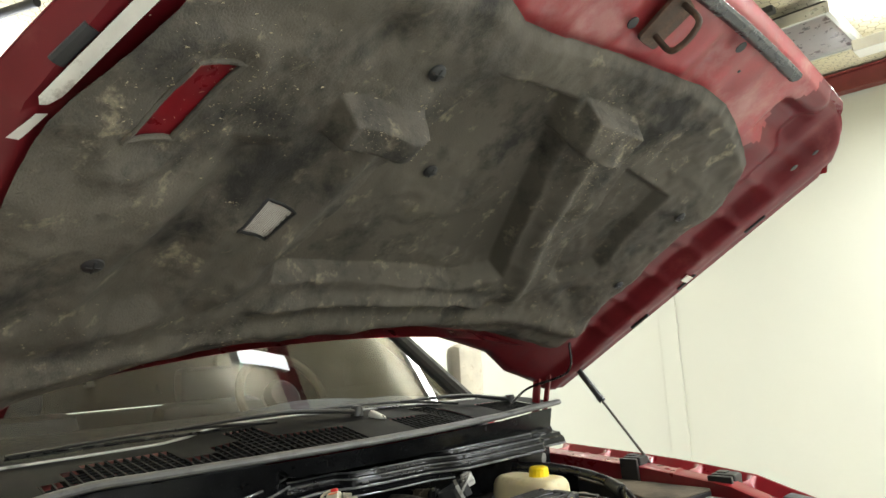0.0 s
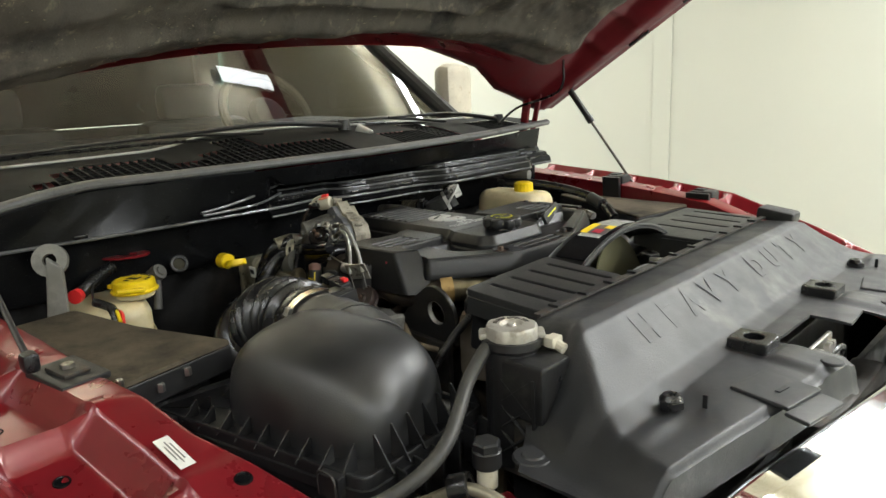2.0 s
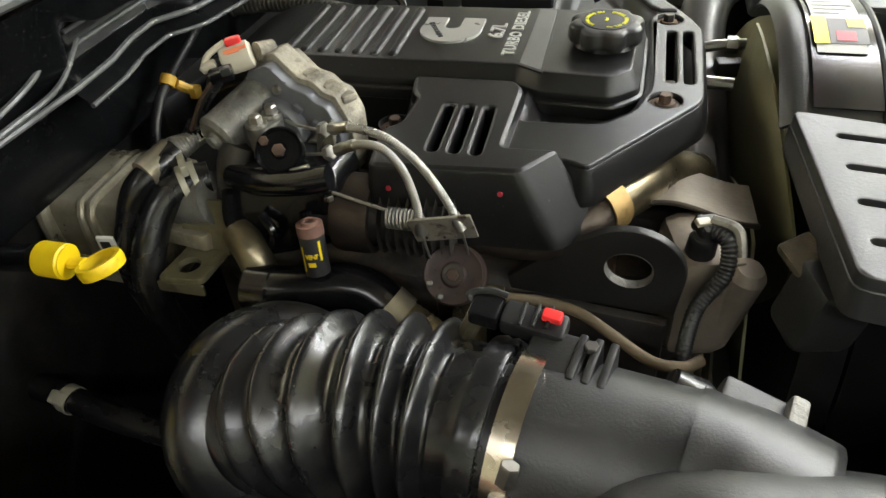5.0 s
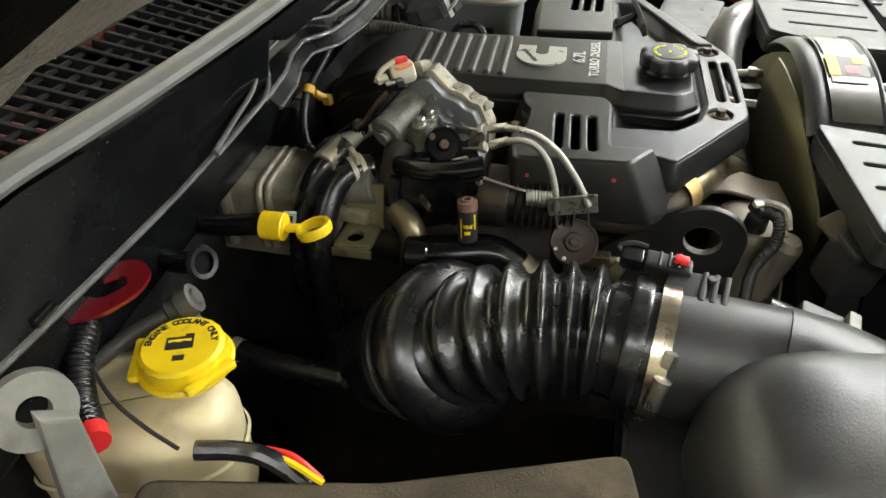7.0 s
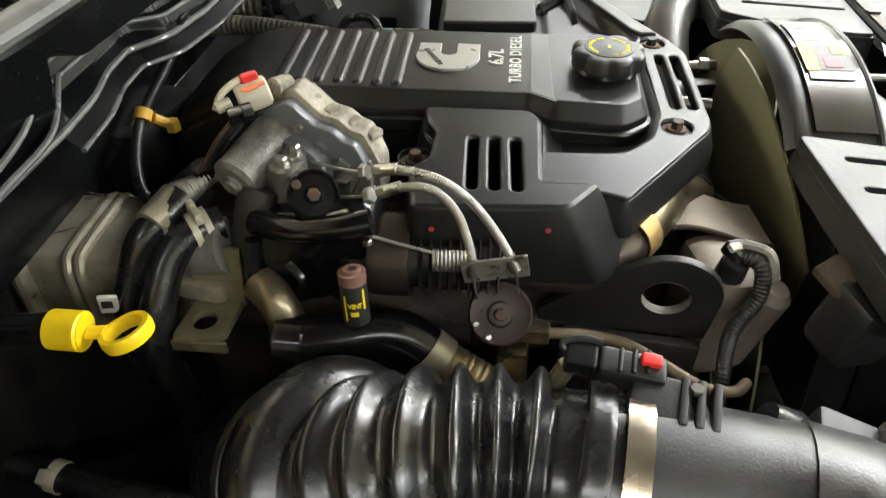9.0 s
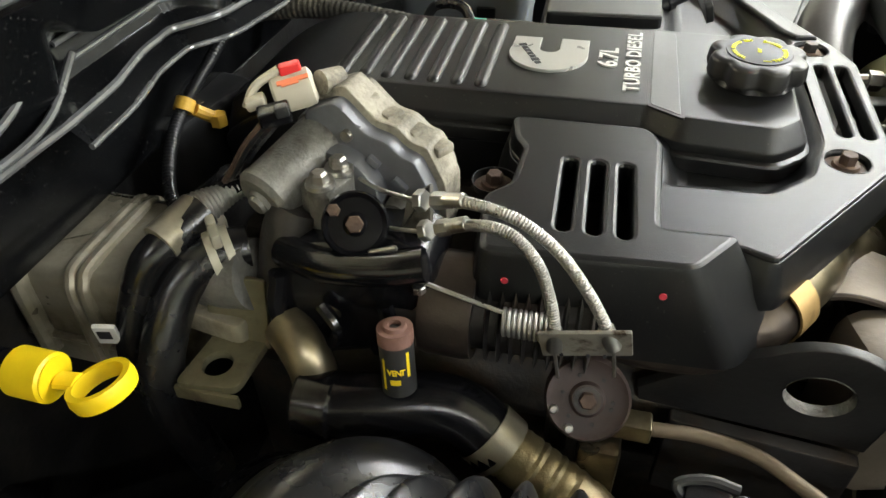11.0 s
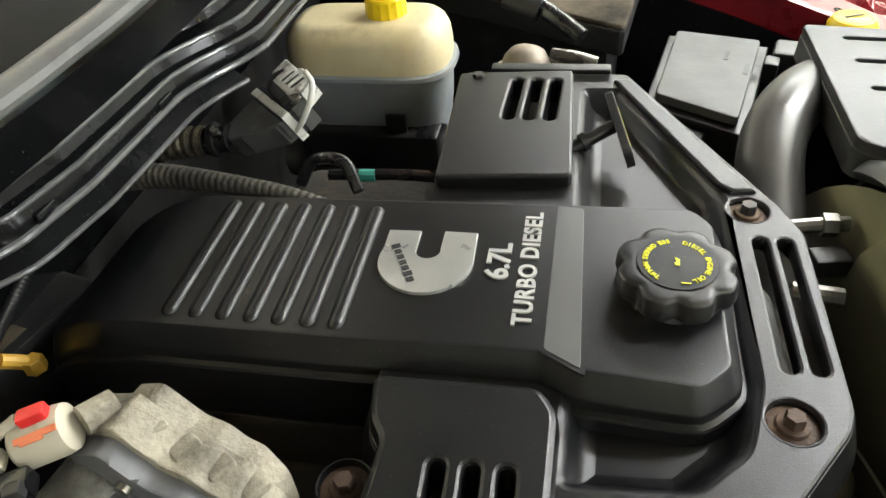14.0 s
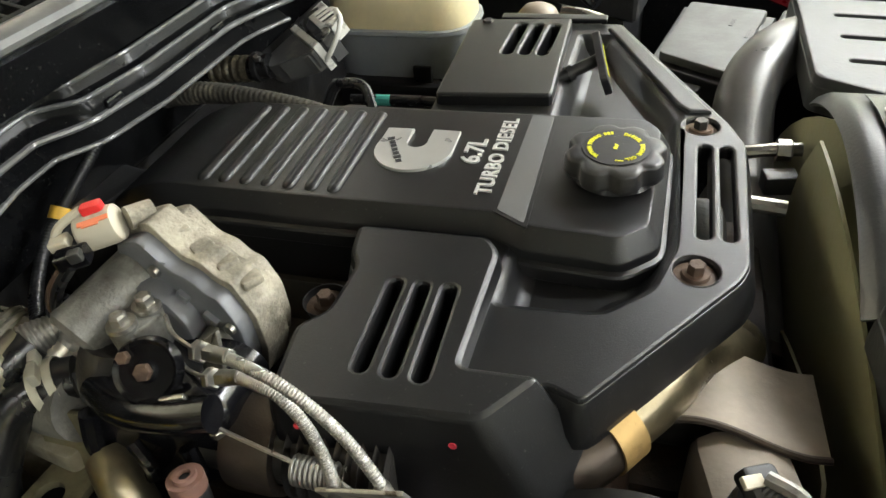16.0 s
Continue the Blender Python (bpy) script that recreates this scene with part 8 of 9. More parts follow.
def build_lift_plate():
    lp = thing("lifting_plate", "black steel lifting bracket with a large round hole", "lifting bracket", (-0.76, -0.22, 1.05))
    u, v = Vector((0.996, -0.09, 0.0)), Vector((-0.0108, -0.120, 0.9927))
    n = u.cross(v)
    cen = Vector((-0.766, -0.270, 1.104))

    m = Matrix((u, v, n)).transposed().to_4x4()
    m.translation = cen
    arc = [(0.050 * math.cos(radians(a)), 0.050 * math.sin(radians(a))) for a in lin(-6, 135, 16)]
    outline = arc + [(-0.058, 0.020), (-0.115, -0.040), (-0.112, -0.056), (0.046, -0.054)]
    plate_steel = mat("dark_painted_steel", (0.020, 0.0195, 0.0185), 0.45, 0.0, vary=0.25, bump=0.2, dirt=(0.024, 0.021, 0.016), dirt_amt=0.3)
    part("plate", prism(ccw(outline), -0.008, 0.0, holes=[circle(0.0, 0.0, 0.0218, 32)], bevel=0.002, m=m), plate_steel, lp)
    part("hole_lip", lathe([(0.0208, -0.008), (0.0218, -0.001), (0.0222, 0.0005)], 32, m), CAST, lp, "worn bright hole edge")
    part("leg", box(-0.79, -0.272, 1.01, 0.13, 0.012, 0.09, 0.003, (0, 0, -5)), DKSTEEL, lp)
    hs = thing("heat_shield", "tan steel heat shield behind the lifting bracket", "heat shield", (-0.72, -0.14, 1.08))
    part("sheet", field(lin(0, 1, 14), lin(0, 1, 10), lambda u, v: (-0.800 + 0.150 * u, -0.205 + 0.085 * v + 0.03 * u + 0.012 * math.sin(u * 5), 1.105 + 0.012 * math.sin(u * 4) - 0.012 * v + 0.012 * u), thick=0.003), TAN, hs)
    part("edge_roll", tube([(-0.800 + 0.150 * u, -0.206 + 0.03 * u + 0.012 * math.sin(u * 5), 1.105 + 0.012 * math.sin(u * 4) + 0.012 * u) for u in lin(0, 1, 12)], 0.0028, 8, per=2), HEATPIPE, hs)
    al = thing("thermostat_housing", "dusty cast housing in front of the block", "housing", (-0.69, -0.19, 1.0))
    part("body", box(-0.70, -0.215, 1.05, 0.07, 0.09, 0.13, 0.02, (0, 0, 15)), TAN, al)
    part("lobe", lathe([(0, 0.045), (0.012, 0.045), (0.018, 0.036), (0.020, -0.06), (0, -0.06)], 20, pose(-0.668, -0.240, 1.06, 8, 10, 0)), TAN, al)
    part("upper", lathe([(0, 0.018), (0.018, 0.018), (0.028, 0.008), (0.032, -0.04), (0, -0.04)], 22, pose(-0.70, -0.105, 1.055)), BLOCK, al)
    part("ring", lathe([(0.03, 0), (0.046, 0.0), (0.046, 0.008), (0.03, 0.008)], 22, pose(-0.70, -0.105, 1.045)), BLOCK, al)
    sn = thing("sensor_plug", "grey sensor plug with corrugated conduit", "sensor", (-0.70, -0.233, 1.1))
    part("body", lathe([(0, 0.045), (0.010, 0.045), (0.013, 0.04), (0.015, 0.0), (0, 0)], 16, pose(-0.705, -0.235, 1.09, 12, 0, 0)), MATTE, sn)
    part("cap", box(-0.702, -0.235, 1.136, 0.024, 0.022, 0.016, 0.004, (15, 10, 30)), PLASTIC, sn)
    part("latch", box(-0.708, -0.240, 1.145, 0.014, 0.008, 0.005, 0.001, (15, 10, 30)), WHITEPL, sn)
    line = smooth_path([(-0.700, -0.240, 1.138), (-0.686, -0.255, 1.136), (-0.686, -0.270, 1.112), (-0.705, -0.286, 1.082), (-0.712, -0.315, 1.05), (-0.715, -0.33, 1.03)], 30)
    part("conduit", tube(line, lambda s: 0.0072 + 0.0006 * math.sin(s * 260), 12, raw=True), MATTE, sn, auto=180)
    part("wire", tube([(-0.700, -0.236, 1.146), (-0.680, -0.248, 1.146), (-0.674, -0.262, 1.128)], 0.005, 8), STEEL, sn)
    # plugs on the air duct
    mp = thing("airflow_plug", "black wiring plug with a red lock tab on the air duct", "connector", (-0.822, -0.43, 1.18))
    part("body", box(-0.830, -0.428, 1.184, 0.046, 0.021, 0.017, 0.004, (10, 4, -8)), PLASTIC, mp)
    for k in range(3):
        part("body_rib", box(-0.838 + 0.009 * k, -0.428, 1.1926, 0.003, 0.019, 0.003, 0.001, (10, 4, -8)), PLASTIC, mp)
    part("nose", box(-0.864, -0.424, 1.188, 0.022, 0.022, 0.016, 0.003, (10, 4, -8)), GLOSSBLK, mp)
    part("lock_tab", box(-0.818, -0.428, 1.1940, 0.014, 0.009, 0.007, 0.002, (10, 4, -8)), SIGNRED, mp)
    part("wire_loop", tube([(-0.872, -0.424, 1.190), (-0.877, -0.419, 1.196), (-0.864, -0.416, 1.199), (-0.850, -0.417, 1.197)], 0.0025, 8), PLASTIC, mp)
    part("stalk", tube([(-0.872, -0.424, 1.18), (-0.882, -0.43, 1.15), (-0.877, -0.44, 1.10)], 0.007, 8), PIPE, mp)
    ms = thing("airflow_sensor", "black ribbed airflow sensor on the air duct", "sensor", (-0.78, -0.45, 1.18))
    part("body", box(-0.812, -0.446, 1.167, 0.040, 0.034, 0.034, 0.004, (10, 0, -12)), MATTE, ms)
    for k in range(3):
        part("fin", box(-0.798 + 0.010 * k, -0.450 - 0.002 * k, 1.170, 0.006, 0.036, 0.034, 0.002, (10, 0, -12)), MATTE, ms)
    part("screw", hexnut(0.005, 0.004, pose(-0.790, -0.445, 1.186)), DKSTEEL, ms)
    gp = thing("junction_plug", "dusty black junction plug with grey latch", "connector", (-0.68, -0.46, 1.15))
    part("body", box(-0.690, -0.455, 1.146, 0.045, 0.036, 0.040, 0.004, (0, 12, -15)), MATTE, gp)
    part("latch", box(-0.667, -0.460, 1.150, 0.012, 0.034, 0.042, 0.003, (0, 12, -15)), CAST, gp)
    part("boot", lathe([(0, 0), (0.014, 0), (0.018, 0.02), (0.012, 0.04), (0, 0.04)], 14, frame_to((-0.705, -0.45, 1.14), (-0.8, 0.2, 0.5))), RUBBER, gp)
    cg = thing("coil_guard", "crumpled dusty black bracket beside the fan", "bracket", (-0.62, -0.29, 1.1))
    part("block", box(-0.612, -0.300, 1.118, 0.055, 0.05, 0.07, 0.010, (5, 8, 20)), MATTE, cg)
    part("flap", box(-0.630, -0.285, 1.150, 0.03, 0.045, 0.012, 0.004, (20, -15, 30)), FELT, cg)
    pst = thing("tank_seam", "pale olive vertical seam of the radiator tank", "trim strip", (-0.54, -0.35, 0.9))
    part("strip", box(-0.535, -0.375, 0.95, 0.014, 0.010, 0.34, 0.002), OLIVE, pst)


build_lift_plate()


# ---- tanks, batteries and the far side ----
def rounded_tank(poly, z0, z1, r, material, parent, name="body", label=""):
    """A blow-moulded tank with softly rounded top and bottom."""
    steps = [(-r, z1)] + [(-r + r * math.sin(a), z1 - r + r * math.cos(a)) for a in lin(0.25, math.pi / 2, 5)] + [(r * math.cos(a) - r, z0 + r - r * math.sin(a)) for a in lin(0, 1.3, 5)]
    return part(name, rings(poly, steps), material, parent, label, auto=60)


def build_tanks():
    ct = thing("coolant_tank", "cream translucent coolant tank", "coolant tank", (-1.30, -0.63, 1.0))
    poly = rounded([(-1.385, -0.700), (-1.255, -0.685), (-1.205, -0.640), (-1.215, -0.585), (-1.300, -0.560), (-1.390, -0.580)], 0.035, 5)
    rounded_tank(poly, 0.96, 1.126, 0.030, CREAM, ct)
    part("seam", rings(rounded(poly, 0.002, 1), [(0.002, 1.064), (0.0045, 1.061), (0.002, 1.058)], top=False, bottom=False), CREAM, ct)
    part("neck", disc(0.036, 0.02, 0.003, 28, pose(-1.258, -0.597, 1.128)), CREAM, ct)
    part("vent_nipple", tube([(-1.352, -0.60, 1.12), (-1.37, -0.615, 1.15), (-1.36, -0.66, 1.15)], 0.006, 8), CREAM, ct)
    lab = part("level_mark", box(-1.352, -0.660, 1.136, 0.02, 0.008, 0.002, 0, (0, 0, 30)), INK, ct)
    m = pose(-1.258, -0.597, 1.140)
    cc = part("coolant_cap", lathe([(0, 0.0), (0.043, 0.0), (0.044, 0.003), (0.041, 0.006), (0, 0.006)], 40, m), YELLOW, ct, "yellow cap with black printed warning")
    part("cap_top", lathe([(0, 0.024), (0.034, 0.024), (0.0385, 0.021), (0.0395, 0.006), (0, 0.006)], 60, m, lobes=20, depth=0.03, lo=0.005, hi=0.0215), YELLOW, cc)
    for a in (200, 330):
        b = box(0.041, 0, 0.010, 0.010, 0.05, 0.009, 0.003)
        b.transform(m @ pose(0, 0, 0, 0, 0, a))
        part("grip", b, YELLOW, cc)
    up = m @ pose(0, 0, 0.0242, 0, 0, 20)
    part("lettering", ring_text("ENGINE COOLANT ONLY", 0.0265, 0.0085, up, 172, 9.3), INK, cc, "black lettering ENGINE COOLANT ONLY")
    part("symbol", prism([(-0.013, -0.006), (0.011, -0.006), (0.011, 0.012), (0.003, 0.012), (0.003, 0.009), (-0.013, 0.009)], 0, 0.0005, m=up), INK, cc)
    part("symbol_wave", prism([(-0.011, 0.002), (-0.006, 0.0035), (-0.002, 0.002), (0.003, 0.0035), (0.009, 0.002), (0.009, 0.0055), (-0.011, 0.0055)], 0.0004, 0.0009, m=up), LABELY, cc)
    part("symbol_mark", box(0, 0, 0, 0.010, 0.006, 0.0006, 0), INK, cc).matrix_basis = up @ pose(0.0, -0.017, 0.0003)
    # brake fluid reservoir
    br = thing("brake_reservoir", "cream and pale grey brake fluid reservoir", "fluid reservoir", (-1.17, 0.48, 1.05))
    rp = rounded([(-1.285, 0.42), (-1.06, 0.42), (-1.06, 0.545), (-1.285, 0.545)], 0.055, 6)
    up_ = [(-0.030, 1.196), (-0.018, 1.194), (-0.008, 1.186), (-0.002, 1.174), (0.0, 1.155), (0.0, 1.136)]
    part("upper_shell", rings(rp, up_, bottom=False), CREAM, br, "cream upper shell", auto=60)
    part("rim", rings(rp, [(0.0, 1.138), (0.006, 1.137), (0.007, 1.131), (0.0, 1.130)], top=False, bottom=False), PALEBLUE, br)
    part("lower_shell", rings(rp, [(-0.001, 1.132), (-0.004, 1.08), (-0.010, 1.03)], top=False), PALEBLUE, br, "pale grey lower shell", auto=60)
    part("cradle", box(-1.17, 0.465, 1.03, 0.20, 0.13, 0.06, 0.012), PLASTIC, br)
    part("strap", box(-1.13, 0.416, 1.06, 0.03, 0.008, 0.05, 0.003), PLASTIC, br)
    part("cap", lathe([(0, 0.026), (0.024, 0.026), (0.027, 0.023), (0.028, 0.0), (0, 0)], 48, pose(-1.145, 0.488, 1.194), lobes=16, depth=0.05, lo=-0.01, hi=0.0235), YELLOW, br, "yellow ribbed cap")
    part("cap_disc", lathe([(0.012, 0.0), (0.020, 0.0), (0.020, 0.002), (0.012, 0.002)], 26, pose(-1.145, 0.488, 1.220)), YELLOW, br)
    mc = thing("master_cylinder", "dark cast brake master cylinder", "master cylinder", (-1.2, 0.48, 0.95))
    part("body", tube([(-1.32, 0.48, 0.98), (-1.05, 0.48, 0.98)], 0.04, 18, per=3), CAST, mc)
    # washer filler
    wf = thing("washer_filler", "yellow washer filler cap on a black neck", "filler cap", (-0.49, 0.72, 1.05))
    part("neck", tube([(-0.475, 0.72, 0.98), (-0.485, 0.722, 1.04), (-0.490, 0.725, 1.075)], 0.026, 18, per=4), PLASTIC, wf)
    part("cap", lathe([(0, 0.016), (0.020, 0.018), (0.030, 0.014), (0.036, 0.004), (0.036, 0.0), (0, 0)], 28, pose(-0.490, 0.725, 1.075)), YELLOW, wf)
    part("tab", box(-0.486, 0.686, 1.078, 0.024, 0.03, 0.006, 0.002), YELLOW, wf)
    part("mark", box(-0.492, 0.722, 1.0932, 0.03, 0.004, 0.001, 0, (0, 0, 20)), INK, wf)


build_tanks()


def build_battery(sign, poly, label, z=1.137):
    b = thing("battery", "black vehicle battery under a felt cover", "battery", (-1.0, sign * 0.74, 0.9), group="batteries")
    p = ccw(poly)
    part("case", prism(inset_poly(p, -0.025), 0.93, 1.118, bevel=0.006), PLASTIC, b)
    c = thing("battery_cover", label, "battery cover", (-1.0, sign * 0.74, z), group="battery covers")
    rp = rounded(p, 0.012, 3)
    bm = rings(rp, [(-0.003, z), (0.001, z - 0.002), (0.002, z - 0.006), (-0.002, z - 0.009)])
    part("felt", bm, FELT, c, auto=50)
    part("edge_tape", rings(rp, [(0.0015, z - 0.008), (0.003, z - 0.011), (0.001, z - 0.045), (-0.006, z - 0.05)], top=False, bottom=False), MATTE, c)


build_battery(-1, [(-0.862, -0.618), (-0.822, -0.800), (-0.99, -0.842), (-1.22, -0.838), (-1.235, -0.715), (-1.05, -0.682)], "oily brown felt battery cover beside the fender")
build_battery(1, [(-0.800, 0.815), (-0.833, 0.582), (-1.03, 0.70), (-1.235, 0.80), (-1.21, 0.835)], "worn brown felt battery cover beside the far fender")


def build_battery_bits():
    for x, y, z in ((-0.815, -0.803, 1.142), (-0.842, -0.70, 1.118), (-0.83, -0.745, 1.112)):
        k = thing("terminal_bolt", "small corroded terminal bolt on the battery edge", "bolt", (x, y, z))
        part("stud", hexnut(0.006, 0.012, pose(x, y, z - 0.006)), STEEL, k)
    cb = thing("battery_cable", "taped black battery cable with red and yellow wires", "cable", (-1.16, -0.70, 1.14))
    part("cable", tube([(-1.20, -0.69, 1.15), (-1.17, -0.683, 1.148), (-1.14, -0.684, 1.146), (-1.10, -0.69, 1.12)], 0.008, 10), RUBBER, cb)
    part("red_wire", tube([(-1.150, -0.672, 1.138), (-1.125, -0.676, 1.14), (-1.10, -0.685, 1.13)], 0.0045, 8), SIGNRED, cb)
    part("yellow_wire", tube([(-1.150, -0.678, 1.143), (-1.125, -0.683, 1.146), (-1.095, -0.69, 1.136)], 0.003, 6), YELLOW, cb)
    cd = thing("wiring_conduit", "black corrugated conduit over the coolant tank", "conduit", (-1.33, -0.65, 1.15))
    line = smooth_path([(-1.345, -0.60, 1.175), (-1.335, -0.632, 1.165), (-1.318, -0.662, 1.152), (-1.293, -0.688, 1.146)], 30)
    part("conduit", tube(line, lambda s: 0.0115 + 0.0016 * math.sin(s * 120), 12, raw=True), RUBBER, cd, auto=180)
    part("red_band", tube([(-1.296, -0.686, 1.146), (-1.286, -0.697, 1.146)], 0.0135, 12, per=2), SIGNRED, cd)
    part("white_strap", tube([(-1.33, -0.63, 1.165), (-1.29, -0.66, 1.158), (-1.255, -0.675, 1.148), (-1.22, -0.685, 1.14)], 0.002, 6), GREYPL, cd)
    pale_neck = mat("pale_neck_plastic", (0.21, 0.205, 0.18), 0.5, vary=0.2, bump=0.1, dirt=(0.10, 0.095, 0.08), dirt_amt=0.3)
    nk = thing("washer_neck", "grey plastic washer neck with a loop end", "filler neck", (-1.36, -0.75, 1.1))
    part("loop", lathe([(0.012, -0.006), (0.030, -0.006), (0.030, 0.006), (0.012, 0.006), (0.012, -0.006)], 26, frame_to((-1.29, -0.725, 1.222), (0.8, -0.5, 0.3))), pale_neck, nk)
    part("stem", plate_uv((-1.288, -0.738, 1.09), (0.5, 0.8, 0), (0, 0, 1), [(-0.010, 0), (0.030, 0), (0.032, 0.12), (0.008, 0.14)], 0.012, 0.004), pale_neck, nk)
    rd = thing("hood_cable_bracket", "dark red sheet bracket with an oblong hole below the cowl", "bracket", (-1.30, -0.58, 1.18))
    part("sheet", prism(rounded([(-1.370, -0.630), (-1.322, -0.606), (-1.304, -0.572), (-1.307, -0.542), (-1.330, -0.526), (-1.370, -0.55)], 0.012), 1.192, 1.196, holes=[slot(-1.336, -0.570, 0.022, 0.036, -35)]), RED, rd)
    pn = thing("heater_fitting", "pale grey heater fitting with a round head below the cowl", "pipe fitting", (-1.27, -0.52, 1.13))
    pale = mat("pale_fitting", (0.085, 0.082, 0.072), 0.5, 0.2, vary=0.3, bump=0.2, dirt=(0.07, 0.065, 0.05), dirt_amt=0.4, dirt_scale=30)
    hm = frame_to((-1.297, -0.545, 1.150), (0.75, 0.35, 0.45))
    part("head", lathe([(0, 0.030), (0.008, 0.030), (0.010, 0.027), (0.0155, 0.026), (0.0165, 0.012), (0.0145, 0.009), (0.0145, 0.0), (0, 0)], 22, hm), pale, pn)
    part("stem", tube([(-1.287, -0.541, 1.150), (-1.272, -0.548, 1.128), (-1.262, -0.556, 1.09)], 0.0085, 14), pale, pn)
    part("side_pipe", tube([(-1.30, -0.552, 1.150), (-1.325, -0.575, 1.142), (-1.35, -0.61, 1.13)], 0.008, 12), pale, pn)
    part("ring", lathe([(0.012, -0.004), (0.017, -0.005), (0.019, 0.0), (0.017, 0.005), (0.012, 0.004)], 22, frame_to((-1.292, -0.488, 1.165), (0.85, -0.25, 0.3))), MATTE, pn)
    part("ring_pipe", tube([(-1.292, -0.488, 1.165), (-1.33, -0.478, 1.152), (-1.37, -0.47, 1.15)], 0.012, 14), GLOSSBLK, pn)


build_battery_bits()


def build_far_side():
    fb = thing("fuse_box", "black fuse box with a plain grey lid", "fuse box", (-0.71, 0.53, 1.0))
    lid = ccw([(-0.752, 0.655), (-0.640, 0.622), (-0.698, 0.402), (-0.792, 0.462)])
    part("lid", prism(rounded(lid, 0.008), 1.088, 1.100, bevel=0.003), mat("grey_lid_plastic", (0.052, 0.052, 0.050), 0.5, vary=0.1, bump=0.1), fb, "plain grey lid")
    for k, (w, dx) in enumerate(((0.03, 0.0), (0.022, 0.018), (0.026, -0.02))):
        part("print_bar", box(-0.672 + dx, 0.53 + 0.02 * k, 1.1004, 0.006, w, 0.0006, 0, (0, 0, -15)), MATTE, fb)
    part("base", prism(inset_poly(lid, 0.012), 0.96, 1.086, bevel=0.004), PLASTIC, fb)
    part("latch", box(-0.632, 0.57, 1.08, 0.02, 0.03, 0.03, 0.004, (0, 0, -15)), PLASTIC, fb)
    part("side_shelf", box(-0.79, 0.40, 1.07, 0.10, 0.07, 0.012, 0.003, (0, 0, -25)), PLASTIC, fb)
    part("relay", box(-0.605, 0.60, 1.08, 0.04, 0.05, 0.04, 0.006, (0, 0, -15)), GREYPL, fb)
    for x, y, z, s in ((-0.776, 0.868, 1.135, 0.07), (-1.06, 0.872, 1.165, 0.06)):
        k = thing("fender_bracket", "black plastic bracket on the far inner fender", "bracket", (x, y, z - 0.1), group="fender brackets")
        part("block", box(x, y, z, s, 0.055, 0.075, 0.008), PLASTIC, k)
        part("leg", box(x, y - 0.034, z - 0.10, s, 0.014, 0.27, 0.004, (4, 0, 0)), PLASTIC, k)
        part("top_clip", box(x - 0.01, y, z + 0.038, 0.03, 0.03, 0.006, 0.002), MATTE, k)
    nb = thing("fender_bracket", "black plastic bracket plate on the near inner fender", "bracket", (-0.865, -0.845, 1.15), group="fender brackets")
    part("plate", box(-0.856, -0.848, 1.160, 0.085, 0.065, 0.010, 0.003, (0, 5, 12)), MATTE, nb)
    part("pad", box(-0.856, -0.848, 1.167, 0.045, 0.035, 0.006, 0.002, (0, 5, 12)), DKSTEEL, nb)
    part("bolt", hexnut(0.009, 0.006, pose(-0.853, -0.848, 1.170)), STEEL, nb)
    hz = thing("charge_pipe", "satin grey charge-air pipe bending over the fan", "pipe", (-0.66, 0.33, 1.0))
    part("pipe", tube([(-0.682, -0.06, 1.0), (-0.682, 0.0, 1.025), (-0.688, 0.10, 1.062), (-0.694, 0.20, 1.102), (-0.690, 0.275, 1.138), (-0.664, 0.335, 1.155), (-0.620, 0.390, 1.150), (-0.575, 0.415, 1.125), (-0.53, 0.43, 1.08)], 0.033, 24, per=8), mat("satin_grey_pipe", (0.115, 0.112, 0.106), 0.40, 0.4, vary=0.15, bump=0.1, dirt=(0.10, 0.095, 0.08), dirt_amt=0.3), hz, auto=180)
    for y, z in ((-0.045, 1.007), (-0.02, 1.017)):
        part("clamp_ring", lathe([(0.033, -0.006), (0.039, -0.006), (0.039, 0.006), (0.033, 0.006)], 28, frame_to((-0.682, y, z), (0, 1, 0.38))), HEATPIPE, hz)
    ft = thing("fuel_fitting", "small metal fitting with grey plug beside the fan", "fitting", (-0.67, 0.14, 1.1))
    part("stem", tube([(-0.70, 0.150, 1.135), (-0.675, 0.150, 1.140), (-0.645, 0.152, 1.142)], 0.007, 10), STEEL, ft)
    part("nut", hexnut(0.011, 0.014, frame_to((-0.668, 0.150, 1.141), (1, 0, 0))), STEEL, ft)
    part("plug", box(-0.665, 0.118, 1.125, 0.032, 0.022, 0.02, 0.003, (0, 0, 10)), GREYPL, ft)
    part("stem", tube([(-0.70, 0.085, 1.12), (-0.66, 0.080, 1.12)], 0.008, 10, per=2), STEEL, ft)
    # wrapped harness behind the cover
    hn = thing("wiring_harness", "dusty tape-wrapped wiring harness behind the cover", "wiring harness", (-1.2, 0.14, 1.1))
    line = smooth_path([(-1.41, 0.085, 1.140), (-1.375, 0.108, 1.172), (-1.343, 0.116, 1.180), (-1.28, 0.117, 1.186), (-1.21, 0.108, 1.188), (-1.15, 0.100, 1.186), (-1.10, 0.094, 1.176)], 70)
    tape = mat("dusty_tape", (0.060, 0.055, 0.044), 0.6, vary=0.35, bump=0.5, dirt=(0.15, 0.135, 0.10), dirt_amt=0.4, dirt_scale=45)
    part("loom", tube(line, lambda s: 0.0142 - 0.0075 * sstep(0.2, 1.0, s) + (0.00035 if s > 0.32 else 0.00015) * math.sin(s * 300), 14, raw=True), tape, hn, auto=180)
